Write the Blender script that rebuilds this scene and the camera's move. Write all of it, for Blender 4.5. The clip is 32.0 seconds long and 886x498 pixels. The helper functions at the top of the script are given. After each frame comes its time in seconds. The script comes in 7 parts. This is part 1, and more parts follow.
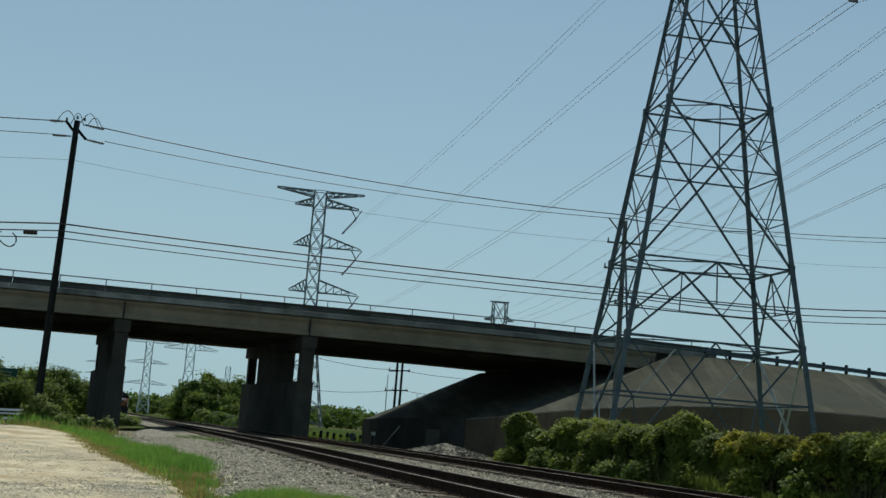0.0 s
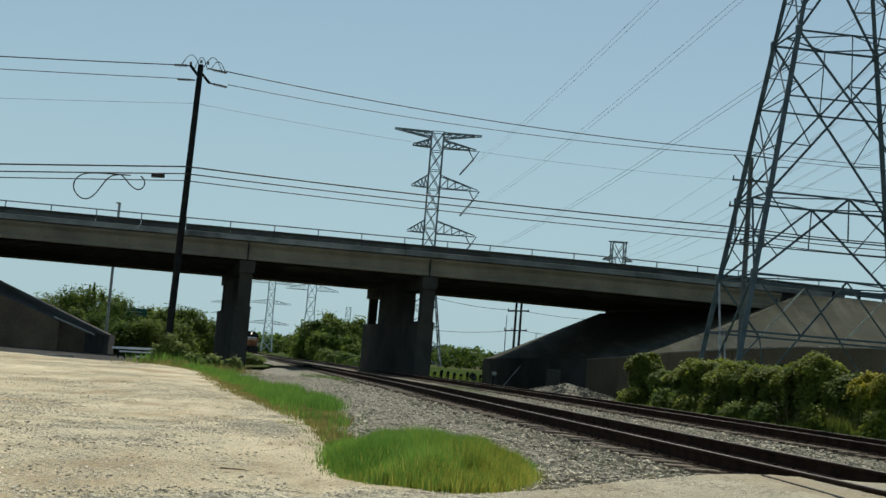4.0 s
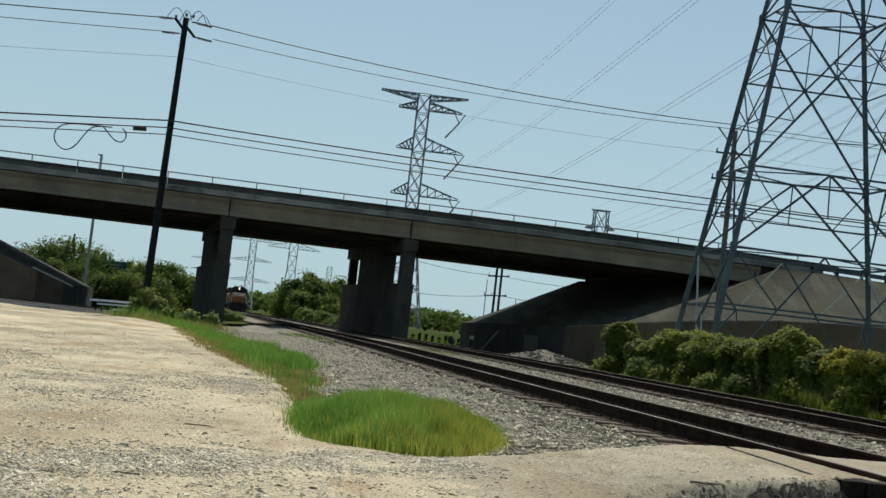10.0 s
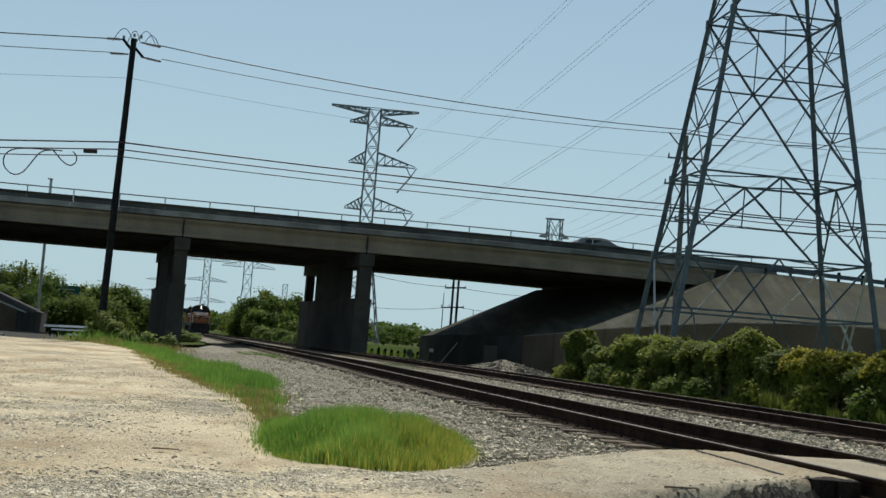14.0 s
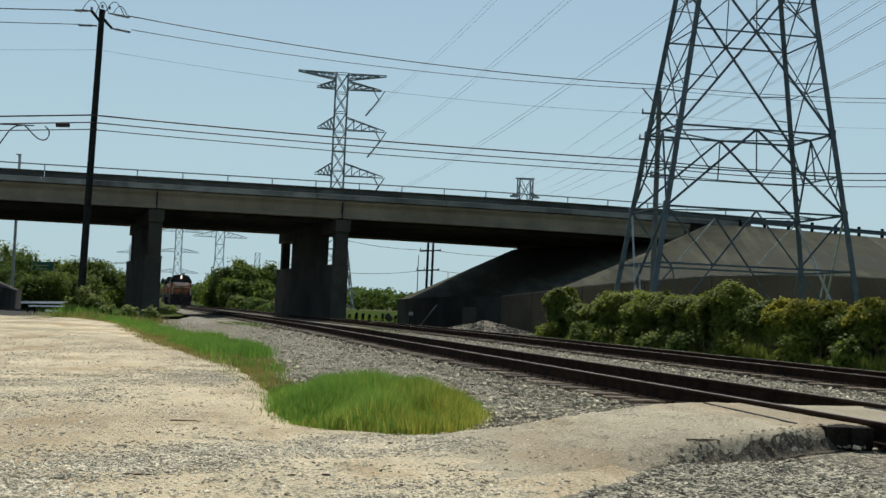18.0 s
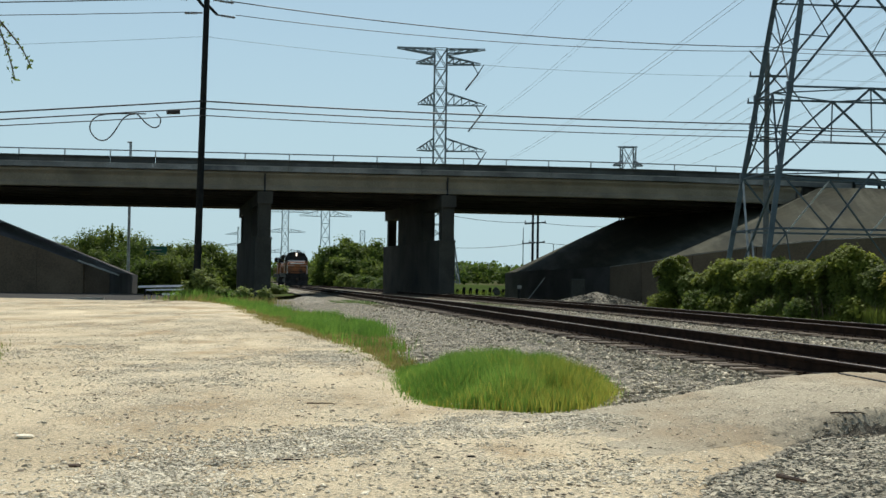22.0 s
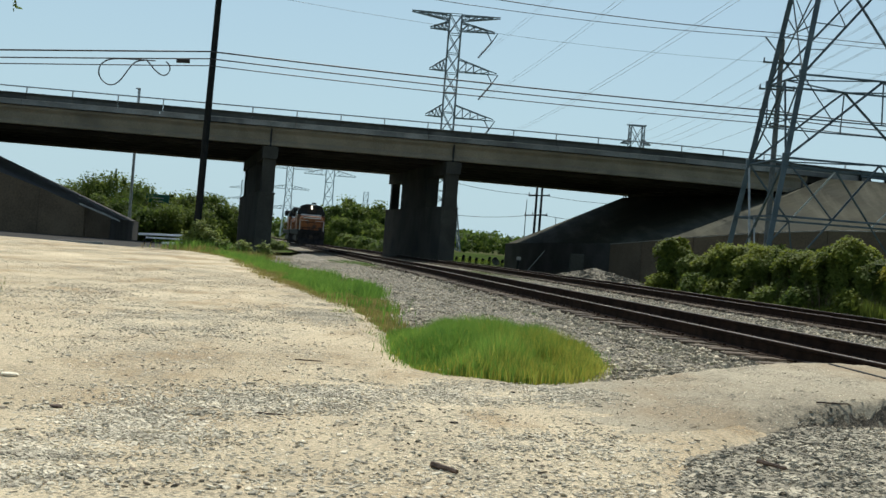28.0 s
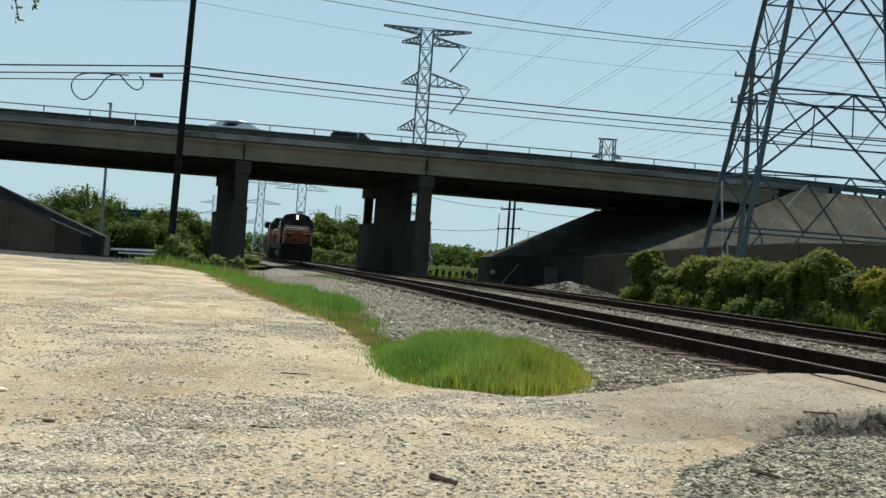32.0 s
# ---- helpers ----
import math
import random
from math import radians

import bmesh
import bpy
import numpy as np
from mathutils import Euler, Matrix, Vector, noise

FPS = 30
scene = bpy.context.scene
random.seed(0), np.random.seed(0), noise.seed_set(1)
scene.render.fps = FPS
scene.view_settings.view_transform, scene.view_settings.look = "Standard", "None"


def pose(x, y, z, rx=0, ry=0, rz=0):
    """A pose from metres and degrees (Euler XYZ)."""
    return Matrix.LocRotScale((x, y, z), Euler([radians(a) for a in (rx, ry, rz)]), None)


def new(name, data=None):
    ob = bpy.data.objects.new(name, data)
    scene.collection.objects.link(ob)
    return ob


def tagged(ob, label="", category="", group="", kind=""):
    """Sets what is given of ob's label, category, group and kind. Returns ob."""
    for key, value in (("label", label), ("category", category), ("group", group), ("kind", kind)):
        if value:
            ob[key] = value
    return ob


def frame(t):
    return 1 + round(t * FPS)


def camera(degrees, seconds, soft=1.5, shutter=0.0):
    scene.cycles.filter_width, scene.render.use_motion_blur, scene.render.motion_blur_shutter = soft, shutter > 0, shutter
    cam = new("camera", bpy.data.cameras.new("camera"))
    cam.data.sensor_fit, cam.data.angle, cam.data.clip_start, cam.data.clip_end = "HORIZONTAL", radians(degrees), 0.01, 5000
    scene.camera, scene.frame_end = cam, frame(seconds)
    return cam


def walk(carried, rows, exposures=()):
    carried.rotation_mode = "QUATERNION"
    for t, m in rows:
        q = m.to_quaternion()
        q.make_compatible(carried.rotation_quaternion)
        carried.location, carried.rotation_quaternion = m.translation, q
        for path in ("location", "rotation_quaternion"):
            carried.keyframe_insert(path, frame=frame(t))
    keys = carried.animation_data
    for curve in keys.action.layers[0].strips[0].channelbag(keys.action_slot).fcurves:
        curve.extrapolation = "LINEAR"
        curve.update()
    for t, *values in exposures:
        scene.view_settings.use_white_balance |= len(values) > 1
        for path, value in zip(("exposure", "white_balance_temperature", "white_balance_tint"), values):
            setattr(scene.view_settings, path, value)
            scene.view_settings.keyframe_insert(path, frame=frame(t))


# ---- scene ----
# camera and its path
cam = camera(38.8, 32.0, soft=1.5)
PATH = [
    (0.0, pose(0.665, -0.455, 1.052, 98.293, -4.474, -6.117)),
    (0.5, pose(0.622, -0.436, 1.050, 98.034, -6.154, -8.730)),
    (1.0, pose(0.636, -0.392, 1.055, 96.055, -4.509, -3.785)),
    (1.5, pose(0.650, -0.359, 1.052, 94.308, -5.366, -1.279)),
    (2.0, pose(0.645, -0.291, 1.055, 94.967, -6.109, -0.257)),
    (2.5, pose(0.612, -0.231, 1.058, 95.963, -4.686, -2.572)),
    (3.0, pose(0.562, -0.232, 1.050, 96.689, -2.977, -3.061)),
    (3.5, pose(0.509, -0.185, 1.050, 96.236, -4.168, -2.824)),
    (4.0, pose(0.503, -0.186, 1.044, 95.158, -4.708, -0.765)),
    (4.5, pose(0.528, -0.164, 1.047, 95.069, -4.310, 1.262)),
    (6.5, pose(0.510, 0.141, 1.044, 95.146, -4.729, -1.139)),
    (7.0, pose(0.488, 0.148, 1.051, 95.391, -4.702, -1.872)),
    (7.5, pose(0.512, 0.127, 1.057, 95.454, -4.547, -1.207)),
    (8.0, pose(0.568, 0.022, 1.062, 95.271, -4.549, -1.992)),
    (8.5, pose(0.563, -0.086, 1.057, 95.199, -5.573, -1.281)),
    (9.0, pose(0.605, -0.176, 1.028, 94.975, -5.945, -3.869)),
    (9.5, pose(0.611, -0.143, 1.052, 94.430, -6.663, -3.602)),
    (10.0, pose(0.596, -0.150, 1.057, 93.571, -6.514, -1.700)),
    (10.5, pose(0.556, -0.118, 1.059, 92.544, -6.188, -0.650)),
    (11.0, pose(0.529, -0.102, 1.064, 92.947, -4.859, -0.574)),
    (11.5, pose(0.500, -0.095, 1.062, 93.051, -4.520, -1.919)),
    (12.0, pose(0.493, -0.080, 1.063, 93.242, -4.140, -2.698)),
    (12.5, pose(0.503, -0.084, 1.061, 92.992, -3.568, -2.770)),
    (13.0, pose(0.512, -0.089, 1.053, 93.792, -3.703, -3.499)),
    (13.5, pose(0.507, -0.096, 1.057, 94.380, -4.198, -3.855)),
    (15.5, pose(0.563, -0.159, 1.026, 94.093, -5.281, -2.931)),
    (16.0, pose(0.59, -0.167, 1.046, 94.162, -4.371, -3.461)),
    (16.5, pose(0.515, -0.231, 1.045, 93.290, -3.927, -1.171)),
    (17.0, pose(0.501, -0.206, 1.041, 93.272, -5.049, -1.491)),
    (17.5, pose(0.272, -0.181, 1.045, 92.106, -2.518, -4.536)),
    (18.0, pose(0.169, -0.075, 1.029, 92.715, -2.497, -4.808)),
    (18.5, pose(0.087, 0.029, 1.048, 91.753, -3.849, -1.604)),
    (19.0, pose(0.03, 0.052, 1.039, 91.894, -4.009, -4.082)),
    (19.5, pose(-0.03, 0.048, 1.022, 90.729, -3.802, -5.018)),
    (20.0, pose(-0.028, 0.049, 1.039, 90.253, -4.633, -3.650)),
    (20.5, pose(-0.034, 0.041, 1.046, 90.630, -4.396, -2.341)),
    (21.0, pose(-0.013, 0.01, 1.043, 92.350, -3.882, -2.835)),
    (21.5, pose(-0.05, -0.003, 1.074, 92.100, -3.129, -2.547)),
    (22.0, pose(-0.041, -0.038, 1.069, 91.362, -0.860, -0.032)),
    (22.5, pose(-0.04, -0.035, 1.056, 90.714, -1.879, -1.483)),
    (23.0, pose(-0.058, -0.04, 1.036, 90.552, -1.770, -3.501)),
    (23.5, pose(-0.099, -0.038, 1.064, 90.814, -2.342, -2.696)),
    (24.0, pose(-0.077, -0.044, 1.034, 90.888, -3.066, -1.402)),
    (24.5, pose(-0.095, -0.039, 1.051, 90.144, -2.837, -1.922)),
    (25.0, pose(-0.08, -0.03, 1.038, 89.679, -2.689, -1.583)),
    (25.5, pose(-0.081, -0.04, 1.049, 88.960, -2.666, -0.640)),
    (27.5, pose(-0.016, -0.0, 1.065, 89.948, -4.122, 0.289)),
    (28.0, pose(-0.0, 0.0, 1.06, 89.840, -4.523, -0.003)),
    (28.5, pose(-0.007, 0.003, 1.054, 90.522, -4.258, -0.295)),
    (29.0, pose(-0.005, -0.004, 1.058, 90.616, -4.612, 0.246)),
    (29.5, pose(0.005, -0.019, 1.067, 90.447, -4.779, 0.634)),
    (30.0, pose(0.004, -0.025, 1.061, 90.917, -5.185, -0.543)),
    (30.5, pose(-0.014, -0.014, 1.061, 90.530, -5.112, 0.261)),
    (31.0, pose(0.014, -0.0, 1.063, 90.656, -5.953, 0.713)),
    (31.5, pose(-0.005, 0.01, 1.05, 90.111, -5.653, 0.293)),
    (32.0, pose(-0.12, -0.013, 1.038, 90.576, -4.256, -1.277)),
]

walk(cam, PATH, [(0.0, -0.12, 6250.0, -1.0), (0.8, 0.0, 6450.0, 0.0), (4.0, 0.0, 6450.0, 1.0), (7.0, 0.0, 6400.0, 2.0), (9.0, 0.10, 6500.0, 4.0), (16.0, 0.12, 6500.0, 5.0), (19.0, 0.14, 6500.0, 5.0), (21.0, 0.25, 6500.0, 5.0), (24.0, 0.26, 6420.0, 5.0), (32.0, 0.26, 6420.0, 5.0)])

# sky and sun
SUN_AZ, SUN_EL = 4.0, 57.0
world = bpy.data.worlds.new("sky")
scene.world = world
world.use_nodes = True
wn = world.node_tree.nodes
bg = wn["Background"]
sky = wn.new("ShaderNodeTexSky")
sky.sky_type = "NISHITA"
sky.sun_disc = False
sky.sun_elevation = radians(SUN_EL)
sky.sun_rotation = radians(SUN_AZ)
sky.air_density, sky.dust_density, sky.ozone_density = 1.0, 0.35, 1.6
wl = world.node_tree.links
wl.new(sky.outputs[0], bg.inputs[0])
bg.inputs[1].default_value = 0.080
# summer haze that pales the sky towards the horizon
haze = wn.new("ShaderNodeBackground")
haze.inputs[0].default_value, haze.inputs[1].default_value = (0.505, 0.68, 0.785, 1), 0.80
tc = wn.new("ShaderNodeTexCoord")
sep = wn.new("ShaderNodeSeparateXYZ")
wl.new(tc.outputs["Generated"], sep.inputs[0])
hr = wn.new("ShaderNodeValToRGB")
hr.color_ramp.interpolation = "B_SPLINE"
for e, (pos, v) in zip(hr.color_ramp.elements, ((0.0, 0.95), (0.75, 0.0))):
    e.position, e.color = pos, (v, v, v, 1)
for pos, v in ((0.10, 0.80), (0.22, 0.60), (0.40, 0.35)):
    e = hr.color_ramp.elements.new(pos)
    e.color = (v, v, v, 1)
wl.new(sep.outputs["Z"], hr.inputs[0])
wm = wn.new("ShaderNodeMixShader")
wl.new(hr.outputs[0], wm.inputs[0])
wl.new(bg.outputs[0], wm.inputs[1])
wl.new(haze.outputs[0], wm.inputs[2])
wl.new(wm.outputs[0], wn["World Output"].inputs[0])
sun = new("sun", bpy.data.lights.new("sun", "SUN"))
sun.data.energy, sun.data.angle, sun.data.color = 3.7, radians(0.5), (1.0, 0.95, 0.87)
sd = Vector((math.sin(radians(SUN_AZ)) * math.cos(radians(SUN_EL)), math.cos(radians(SUN_AZ)) * math.cos(radians(SUN_EL)), math.sin(radians(SUN_EL))))
sun.rotation_euler = sd.to_track_quat("Z", "Y").to_euler()


# materials
def mat(name, c1, c2, scale=3.0, rough=0.8, bump=0.3, metal=0.0, fine=40.0, depth=0.01, stain=None, random_amount=0.0, island=False, detail=6.0):
    """Two colours mixed by coarse and fine noise, with relief; stain: a third colour in blotches."""
    m = bpy.data.materials.new(name)
    m.use_nodes = True
    t = m.node_tree
    n, l = t.nodes, t.links
    b = n["Principled BSDF"]
    b.inputs["Roughness"].default_value = rough
    b.inputs["Metallic"].default_value = metal
    co = n.new("ShaderNodeNewGeometry")
    src = co.outputs["Position"]
    a = n.new("ShaderNodeTexNoise")
    a.inputs["Scale"].default_value, a.inputs["Detail"].default_value = scale, detail
    f = n.new("ShaderNodeTexNoise")
    f.inputs["Scale"].default_value, f.inputs["Detail"].default_value = fine, 4.0
    l.new(src, a.inputs["Vector"])
    l.new(src, f.inputs["Vector"])
    add = n.new("ShaderNodeMath")
    add.operation = "MULTIPLY_ADD"
    l.new(f.outputs["Fac"], add.inputs[0])
    add.inputs[1].default_value = 0.6
    l.new(a.outputs["Fac"], add.inputs[2])
    ramp = n.new("ShaderNodeValToRGB")
    ramp.color_ramp.elements[0].position, ramp.color_ramp.elements[1].position = 0.6, 1.0
    ramp.color_ramp.elements[0].color, ramp.color_ramp.elements[1].color = (*c1, 1), (*c2, 1)
    l.new(add.outputs[0], ramp.inputs[0])
    out = ramp.outputs[0]
    if stain:
        s = n.new("ShaderNodeTexNoise")
        s.inputs["Scale"].default_value, s.inputs["Detail"].default_value = stain[1], 5.0
        l.new(src, s.inputs["Vector"])
        sr = n.new("ShaderNodeValToRGB")
        sr.color_ramp.elements[0].position, sr.color_ramp.elements[1].position = stain[2], stain[2] + 0.15
        l.new(s.outputs["Fac"], sr.inputs[0])
        mx = n.new("ShaderNodeMixRGB")
        l.new(sr.outputs[0], mx.inputs[0])
        l.new(out, mx.inputs[1])
        mx.inputs[2].default_value = (*stain[0], 1)
        out = mx.outputs[0]
    if random_amount:
        if island:
            rnd = co.outputs["Random Per Island"]
        else:
            rnd = n.new("ShaderNodeObjectInfo").outputs["Random"]
        mp = n.new("ShaderNodeMapRange")
        mp.inputs["To Min"].default_value, mp.inputs["To Max"].default_value = 1 - random_amount, 1 + random_amount
        l.new(rnd, mp.inputs["Value"])
        hs = n.new("ShaderNodeHueSaturation")
        l.new(mp.outputs[0], hs.inputs["Value"])
        l.new(out, hs.inputs["Color"])
        out = hs.outputs[0]
    l.new(out, b.inputs["Base Color"])
    if bump:
        bp = n.new("ShaderNodeBump")
        bp.inputs["Strength"].default_value, bp.inputs["Distance"].default_value = bump, depth
        l.new(f.outputs["Fac"], bp.inputs["Height"])
        l.new(bp.outputs[0], b.inputs["Normal"])
    return m


def pebbles(name, dark, light, base, scale, cover, depth, mask_scale=0.5, tint=None):
    """Crushed stone: cells of random tone, over a finer base where cover is below 1."""
    m = mat(name, [c * 0.72 for c in base], [min(1, c * 1.12) for c in base], 0.35, 0.95, 0.0, 0, 90.0, stain=tint)
    t = m.node_tree
    n, l = t.nodes, t.links
    b = n["Principled BSDF"]
    col = b.inputs["Base Color"].links[0].from_socket
    geo = n.new("ShaderNodeNewGeometry")
    vo = n.new("ShaderNodeTexVoronoi")
    vo.inputs["Scale"].default_value, vo.inputs["Randomness"].default_value = scale, 1.0
    l.new(geo.outputs["Position"], vo.inputs["Vector"])
    v2 = n.new("ShaderNodeTexVoronoi")
    v2.inputs["Scale"].default_value = scale * 2.3
    l.new(geo.outputs["Position"], v2.inputs["Vector"])
    bw = n.new("ShaderNodeRGBToBW")
    l.new(vo.outputs["Color"], bw.inputs[0])
    ramp = n.new("ShaderNodeValToRGB")
    ramp.color_ramp.elements[0].color, ramp.color_ramp.elements[1].color = (*dark, 1), (*light, 1)
    ramp.color_ramp.elements[0].position, ramp.color_ramp.elements[1].position = 0.2, 0.8
    l.new(bw.outputs[0], ramp.inputs[0])
    # gaps between the stones, their shade multiplied into the colour
    gap = n.new("ShaderNodeMapRange")
    gap.inputs["From Min"].default_value, gap.inputs["From Max"].default_value = 0.25, 0.75
    gap.inputs["To Min"].default_value, gap.inputs["To Max"].default_value = 1.0, 0.45
    l.new(vo.outputs["Distance"], gap.inputs["Value"])
    mul = n.new("ShaderNodeMixRGB")
    mul.blend_type = "MULTIPLY"
    mul.inputs[0].default_value = 1.0
    l.new(ramp.outputs[0], mul.inputs[1])
    l.new(gap.outputs[0], mul.inputs[2])
    mk = n.new("ShaderNodeTexNoise")
    mk.inputs["Scale"].default_value, mk.inputs["Detail"].default_value, mk.inputs["Roughness"].default_value = mask_scale, 7.0, 0.65
    l.new(geo.outputs["Position"], mk.inputs["Vector"])
    mr = n.new("ShaderNodeMapRange")
    mr.inputs["From Min"].default_value, mr.inputs["From Max"].default_value = 0.62 - 0.5 * cover, 0.72 - 0.4 * cover
    l.new(mk.outputs["Fac"], mr.inputs["Value"])
    mx = n.new("ShaderNodeMixRGB")
    l.new(mr.outputs[0], mx.inputs[0])
    l.new(col, mx.inputs[1])
    l.new(mul.outputs[0], mx.inputs[2])
    l.new(mx.outputs[0], b.inputs["Base Color"])
    hsum = n.new("ShaderNodeMath")
    hsum.operation = "MULTIPLY_ADD"
    l.new(v2.outputs["Distance"], hsum.inputs[0])
    hsum.inputs[1].default_value = 0.4
    l.new(vo.outputs["Distance"], hsum.inputs[2])
    hm = n.new("ShaderNodeMath")
    hm.operation = "MULTIPLY"
    l.new(hsum.outputs[0], hm.inputs[0])
    mm = n.new("ShaderNodeMath")
    mm.operation = "MULTIPLY_ADD"
    l.new(mr.outputs[0], mm.inputs[0])
    mm.inputs[1].default_value, mm.inputs[2].default_value = -0.75, -0.25
    l.new(mm.outputs[0], hm.inputs[1])
    bp2 = n.new("ShaderNodeBump")
    bp2.inputs["Strength"].default_value, bp2.inputs["Distance"].default_value = 1.0, depth
    l.new(hm.outputs[0], bp2.inputs["Height"])
    l.new(bp2.outputs[0], b.inputs["Normal"])
    return m


def gritty(name, tan, cream, dark, light, scale, mask, brown, depth):
    """Dusty ground with drifts of small stones: two dust tones, grit, and stones where the mask rises."""
    m = bpy.data.materials.new(name)
    m.use_nodes = True
    t = m.node_tree
    n, l = t.nodes, t.links
    b = n["Principled BSDF"]
    b.inputs["Roughness"].default_value = 0.95
    b.inputs["Specular IOR Level"].default_value = 0.15
    src = n.new("ShaderNodeNewGeometry").outputs["Position"]
    # vehicles draw the drifts out along the lot
    mp = n.new("ShaderNodeMapping")
    mp.inputs["Scale"].default_value = (1.0, 0.45, 1.0)
    l.new(src, mp.inputs["Vector"])
    drawn = mp.outputs[0]

    def nz(sc, det, rough=0.6):
        q = n.new("ShaderNodeTexNoise")
        q.inputs["Scale"].default_value, q.inputs["Detail"].default_value, q.inputs["Roughness"].default_value = sc, det, rough
        l.new(drawn if sc < 5 else src, q.inputs["Vector"])
        return q.outputs["Fac"]

    def rng(v, a, c, lo=0.0, hi=1.0):
        q = n.new("ShaderNodeMapRange")
        q.inputs["From Min"].default_value, q.inputs["From Max"].default_value = a, c
        q.inputs["To Min"].default_value, q.inputs["To Max"].default_value = lo, hi
        l.new(v, q.inputs["Value"])
        return q.outputs[0]

    def mix(f, a, c, mode="MIX"):
        q = n.new("ShaderNodeMixRGB")
        q.blend_type = mode
        for k, v in enumerate((f, a, c)):
            if isinstance(v, (float, tuple)):
                q.inputs[k].default_value = v if isinstance(v, float) else (*v, 1)
            else:
                l.new(v, q.inputs[k])
        return q.outputs[0]
    dust = mix(rng(nz(0.42, 6.0, 0.62), 0.36, 0.62), tan, cream)
    dust = mix(rng(nz(0.8, 6.0), 0.49, 0.64, 0.0, 0.85), dust, brown)
    dust = mix(1.0, dust, rng(nz(45.0, 5.0, 0.7), 0.34, 0.66, 0.60, 1.22), "MULTIPLY")
    vo = n.new("ShaderNodeTexVoronoi")
    vo.inputs["Scale"].default_value = scale
    l.new(src, vo.inputs["Vector"])
    bw = n.new("ShaderNodeRGBToBW")
    l.new(vo.outputs["Color"], bw.inputs[0])
    st = mix(rng(bw.outputs[0], 0.2, 0.8), dark, light)
    # shade between the stones, painted by darkening each cell away from its middle
    st = mix(1.0, st, rng(vo.outputs["Distance"], 0.2, 0.8, 1.0, 0.4), "MULTIPLY")
    # single stones over the dust, close drifts where the mask is high
    each = rng(bw.outputs[0], 0.30, 0.62)
    mk = n.new("ShaderNodeMath")
    mk.operation = "MULTIPLY_ADD"
    l.new(each, mk.inputs[0])
    mk.inputs[1].default_value = -0.16
    l.new(nz(0.55, 8.0, 0.72), mk.inputs[2])
    f = rng(mk.outputs[0], mask - 0.04, mask + 0.10)
    col = mix(f, dust, st)
    l.new(col, b.inputs["Base Color"])
    h = n.new("ShaderNodeMath")
    h.operation = "MULTIPLY"
    l.new(rng(vo.outputs["Distance"], 0.0, 0.9, 1.0, 0.0), h.inputs[0])
    l.new(f, h.inputs[1])
    h2 = n.new("ShaderNodeMath")
    h2.operation = "MULTIPLY_ADD"
    l.new(nz(45.0, 5.0, 0.7), h2.inputs[0])
    h2.inputs[1].default_value = 0.9
    l.new(h.outputs[0], h2.inputs[2])
    bu = n.new("ShaderNodeBump")
    bu.inputs["Strength"].default_value, bu.inputs["Distance"].default_value = 1.0, depth
    l.new(h2.outputs[0], bu.inputs["Height"])
    l.new(bu.outputs[0], b.inputs["Normal"])
    return m


def leaf_mat(name, c1, c2, scale=0.8, trans=0.3):
    m = mat(name, c1, c2, scale, 0.6, 0.0, 0.0, 3.0, random_amount=0.22, island=True)
    t = m.node_tree
    b = t.nodes["Principled BSDF"]
    col = b.inputs["Base Color"].links[0].from_socket
    b.inputs["Specular IOR Level"].default_value = 0.15
    tr = t.nodes.new("ShaderNodeBsdfTranslucent")
    mixs = t.nodes.new("ShaderNodeMixShader")
    mixs.inputs[0].default_value = trans
    t.links.new(col, tr.inputs["Color"])
    t.links.new(b.outputs[0], mixs.inputs[1])
    t.links.new(tr.outputs[0], mixs.inputs[2])
    t.links.new(mixs.outputs[0], t.nodes["Material Output"].inputs[0])
    return m


def glow(name, color, strength):
    m = bpy.data.materials.new(name)
    m.use_nodes = True
    b = m.node_tree.nodes["Principled BSDF"]
    b.inputs["Base Color"].default_value = (*color, 1)
    b.inputs["Emission Color"].default_value = (*color, 1)
    b.inputs["Emission Strength"].default_value = strength
    return m


M_LOT = gritty("crushed_limestone", (0.57, 0.46, 0.30), (0.79, 0.665, 0.455), (0.40, 0.35, 0.25), (0.84, 0.74, 0.55), 52.0, 0.455, (0.43, 0.305, 0.17), 0.014)
M_BALLAST = pebbles("ballast", (0.11, 0.092, 0.062), (0.66, 0.57, 0.41), (0.25, 0.213, 0.15), 27.0, 1.0, 0.045, 0.5)
M_PALEBED = pebbles("fresh_ballast", (0.16, 0.138, 0.10), (0.74, 0.65, 0.49), (0.36, 0.315, 0.235), 20.0, 1.0, 0.05, 0.5)
M_HEAP = pebbles("heaped_stone", (0.10, 0.085, 0.06), (0.46, 0.40, 0.29), (0.21, 0.18, 0.13), 14.0, 1.0, 0.06, 0.5)
M_STONE = mat("ballast_stone", (0.24, 0.20, 0.135), (0.66, 0.565, 0.40), 3.0, 0.9, 0.4, 0, 60.0, 0.01, None, 0.5, True)
M_GRAVEL = mat("mixed_gravel", (0.42, 0.365, 0.265), (0.86, 0.755, 0.56), 3.0, 0.9, 0.4, 0, 60.0, 0.01, None, 0.38, True)
M_GREYCHIP = mat("grey_chip", (0.38, 0.333, 0.243), (0.74, 0.65, 0.48), 3.0, 0.9, 0.4, 0, 60.0, 0.01, None, 0.34, True)
M_DARKCHIP = mat("ballast_chip", (0.20, 0.175, 0.125), (0.50, 0.435, 0.315), 3.0, 0.9, 0.4, 0, 60.0, 0.01, None, 0.45, True)
M_LSTONE = mat("limestone_chip", (0.48, 0.41, 0.295), (0.86, 0.76, 0.575), 3.0, 0.9, 0.4, 0, 60.0, 0.01, None, 0.36, True)
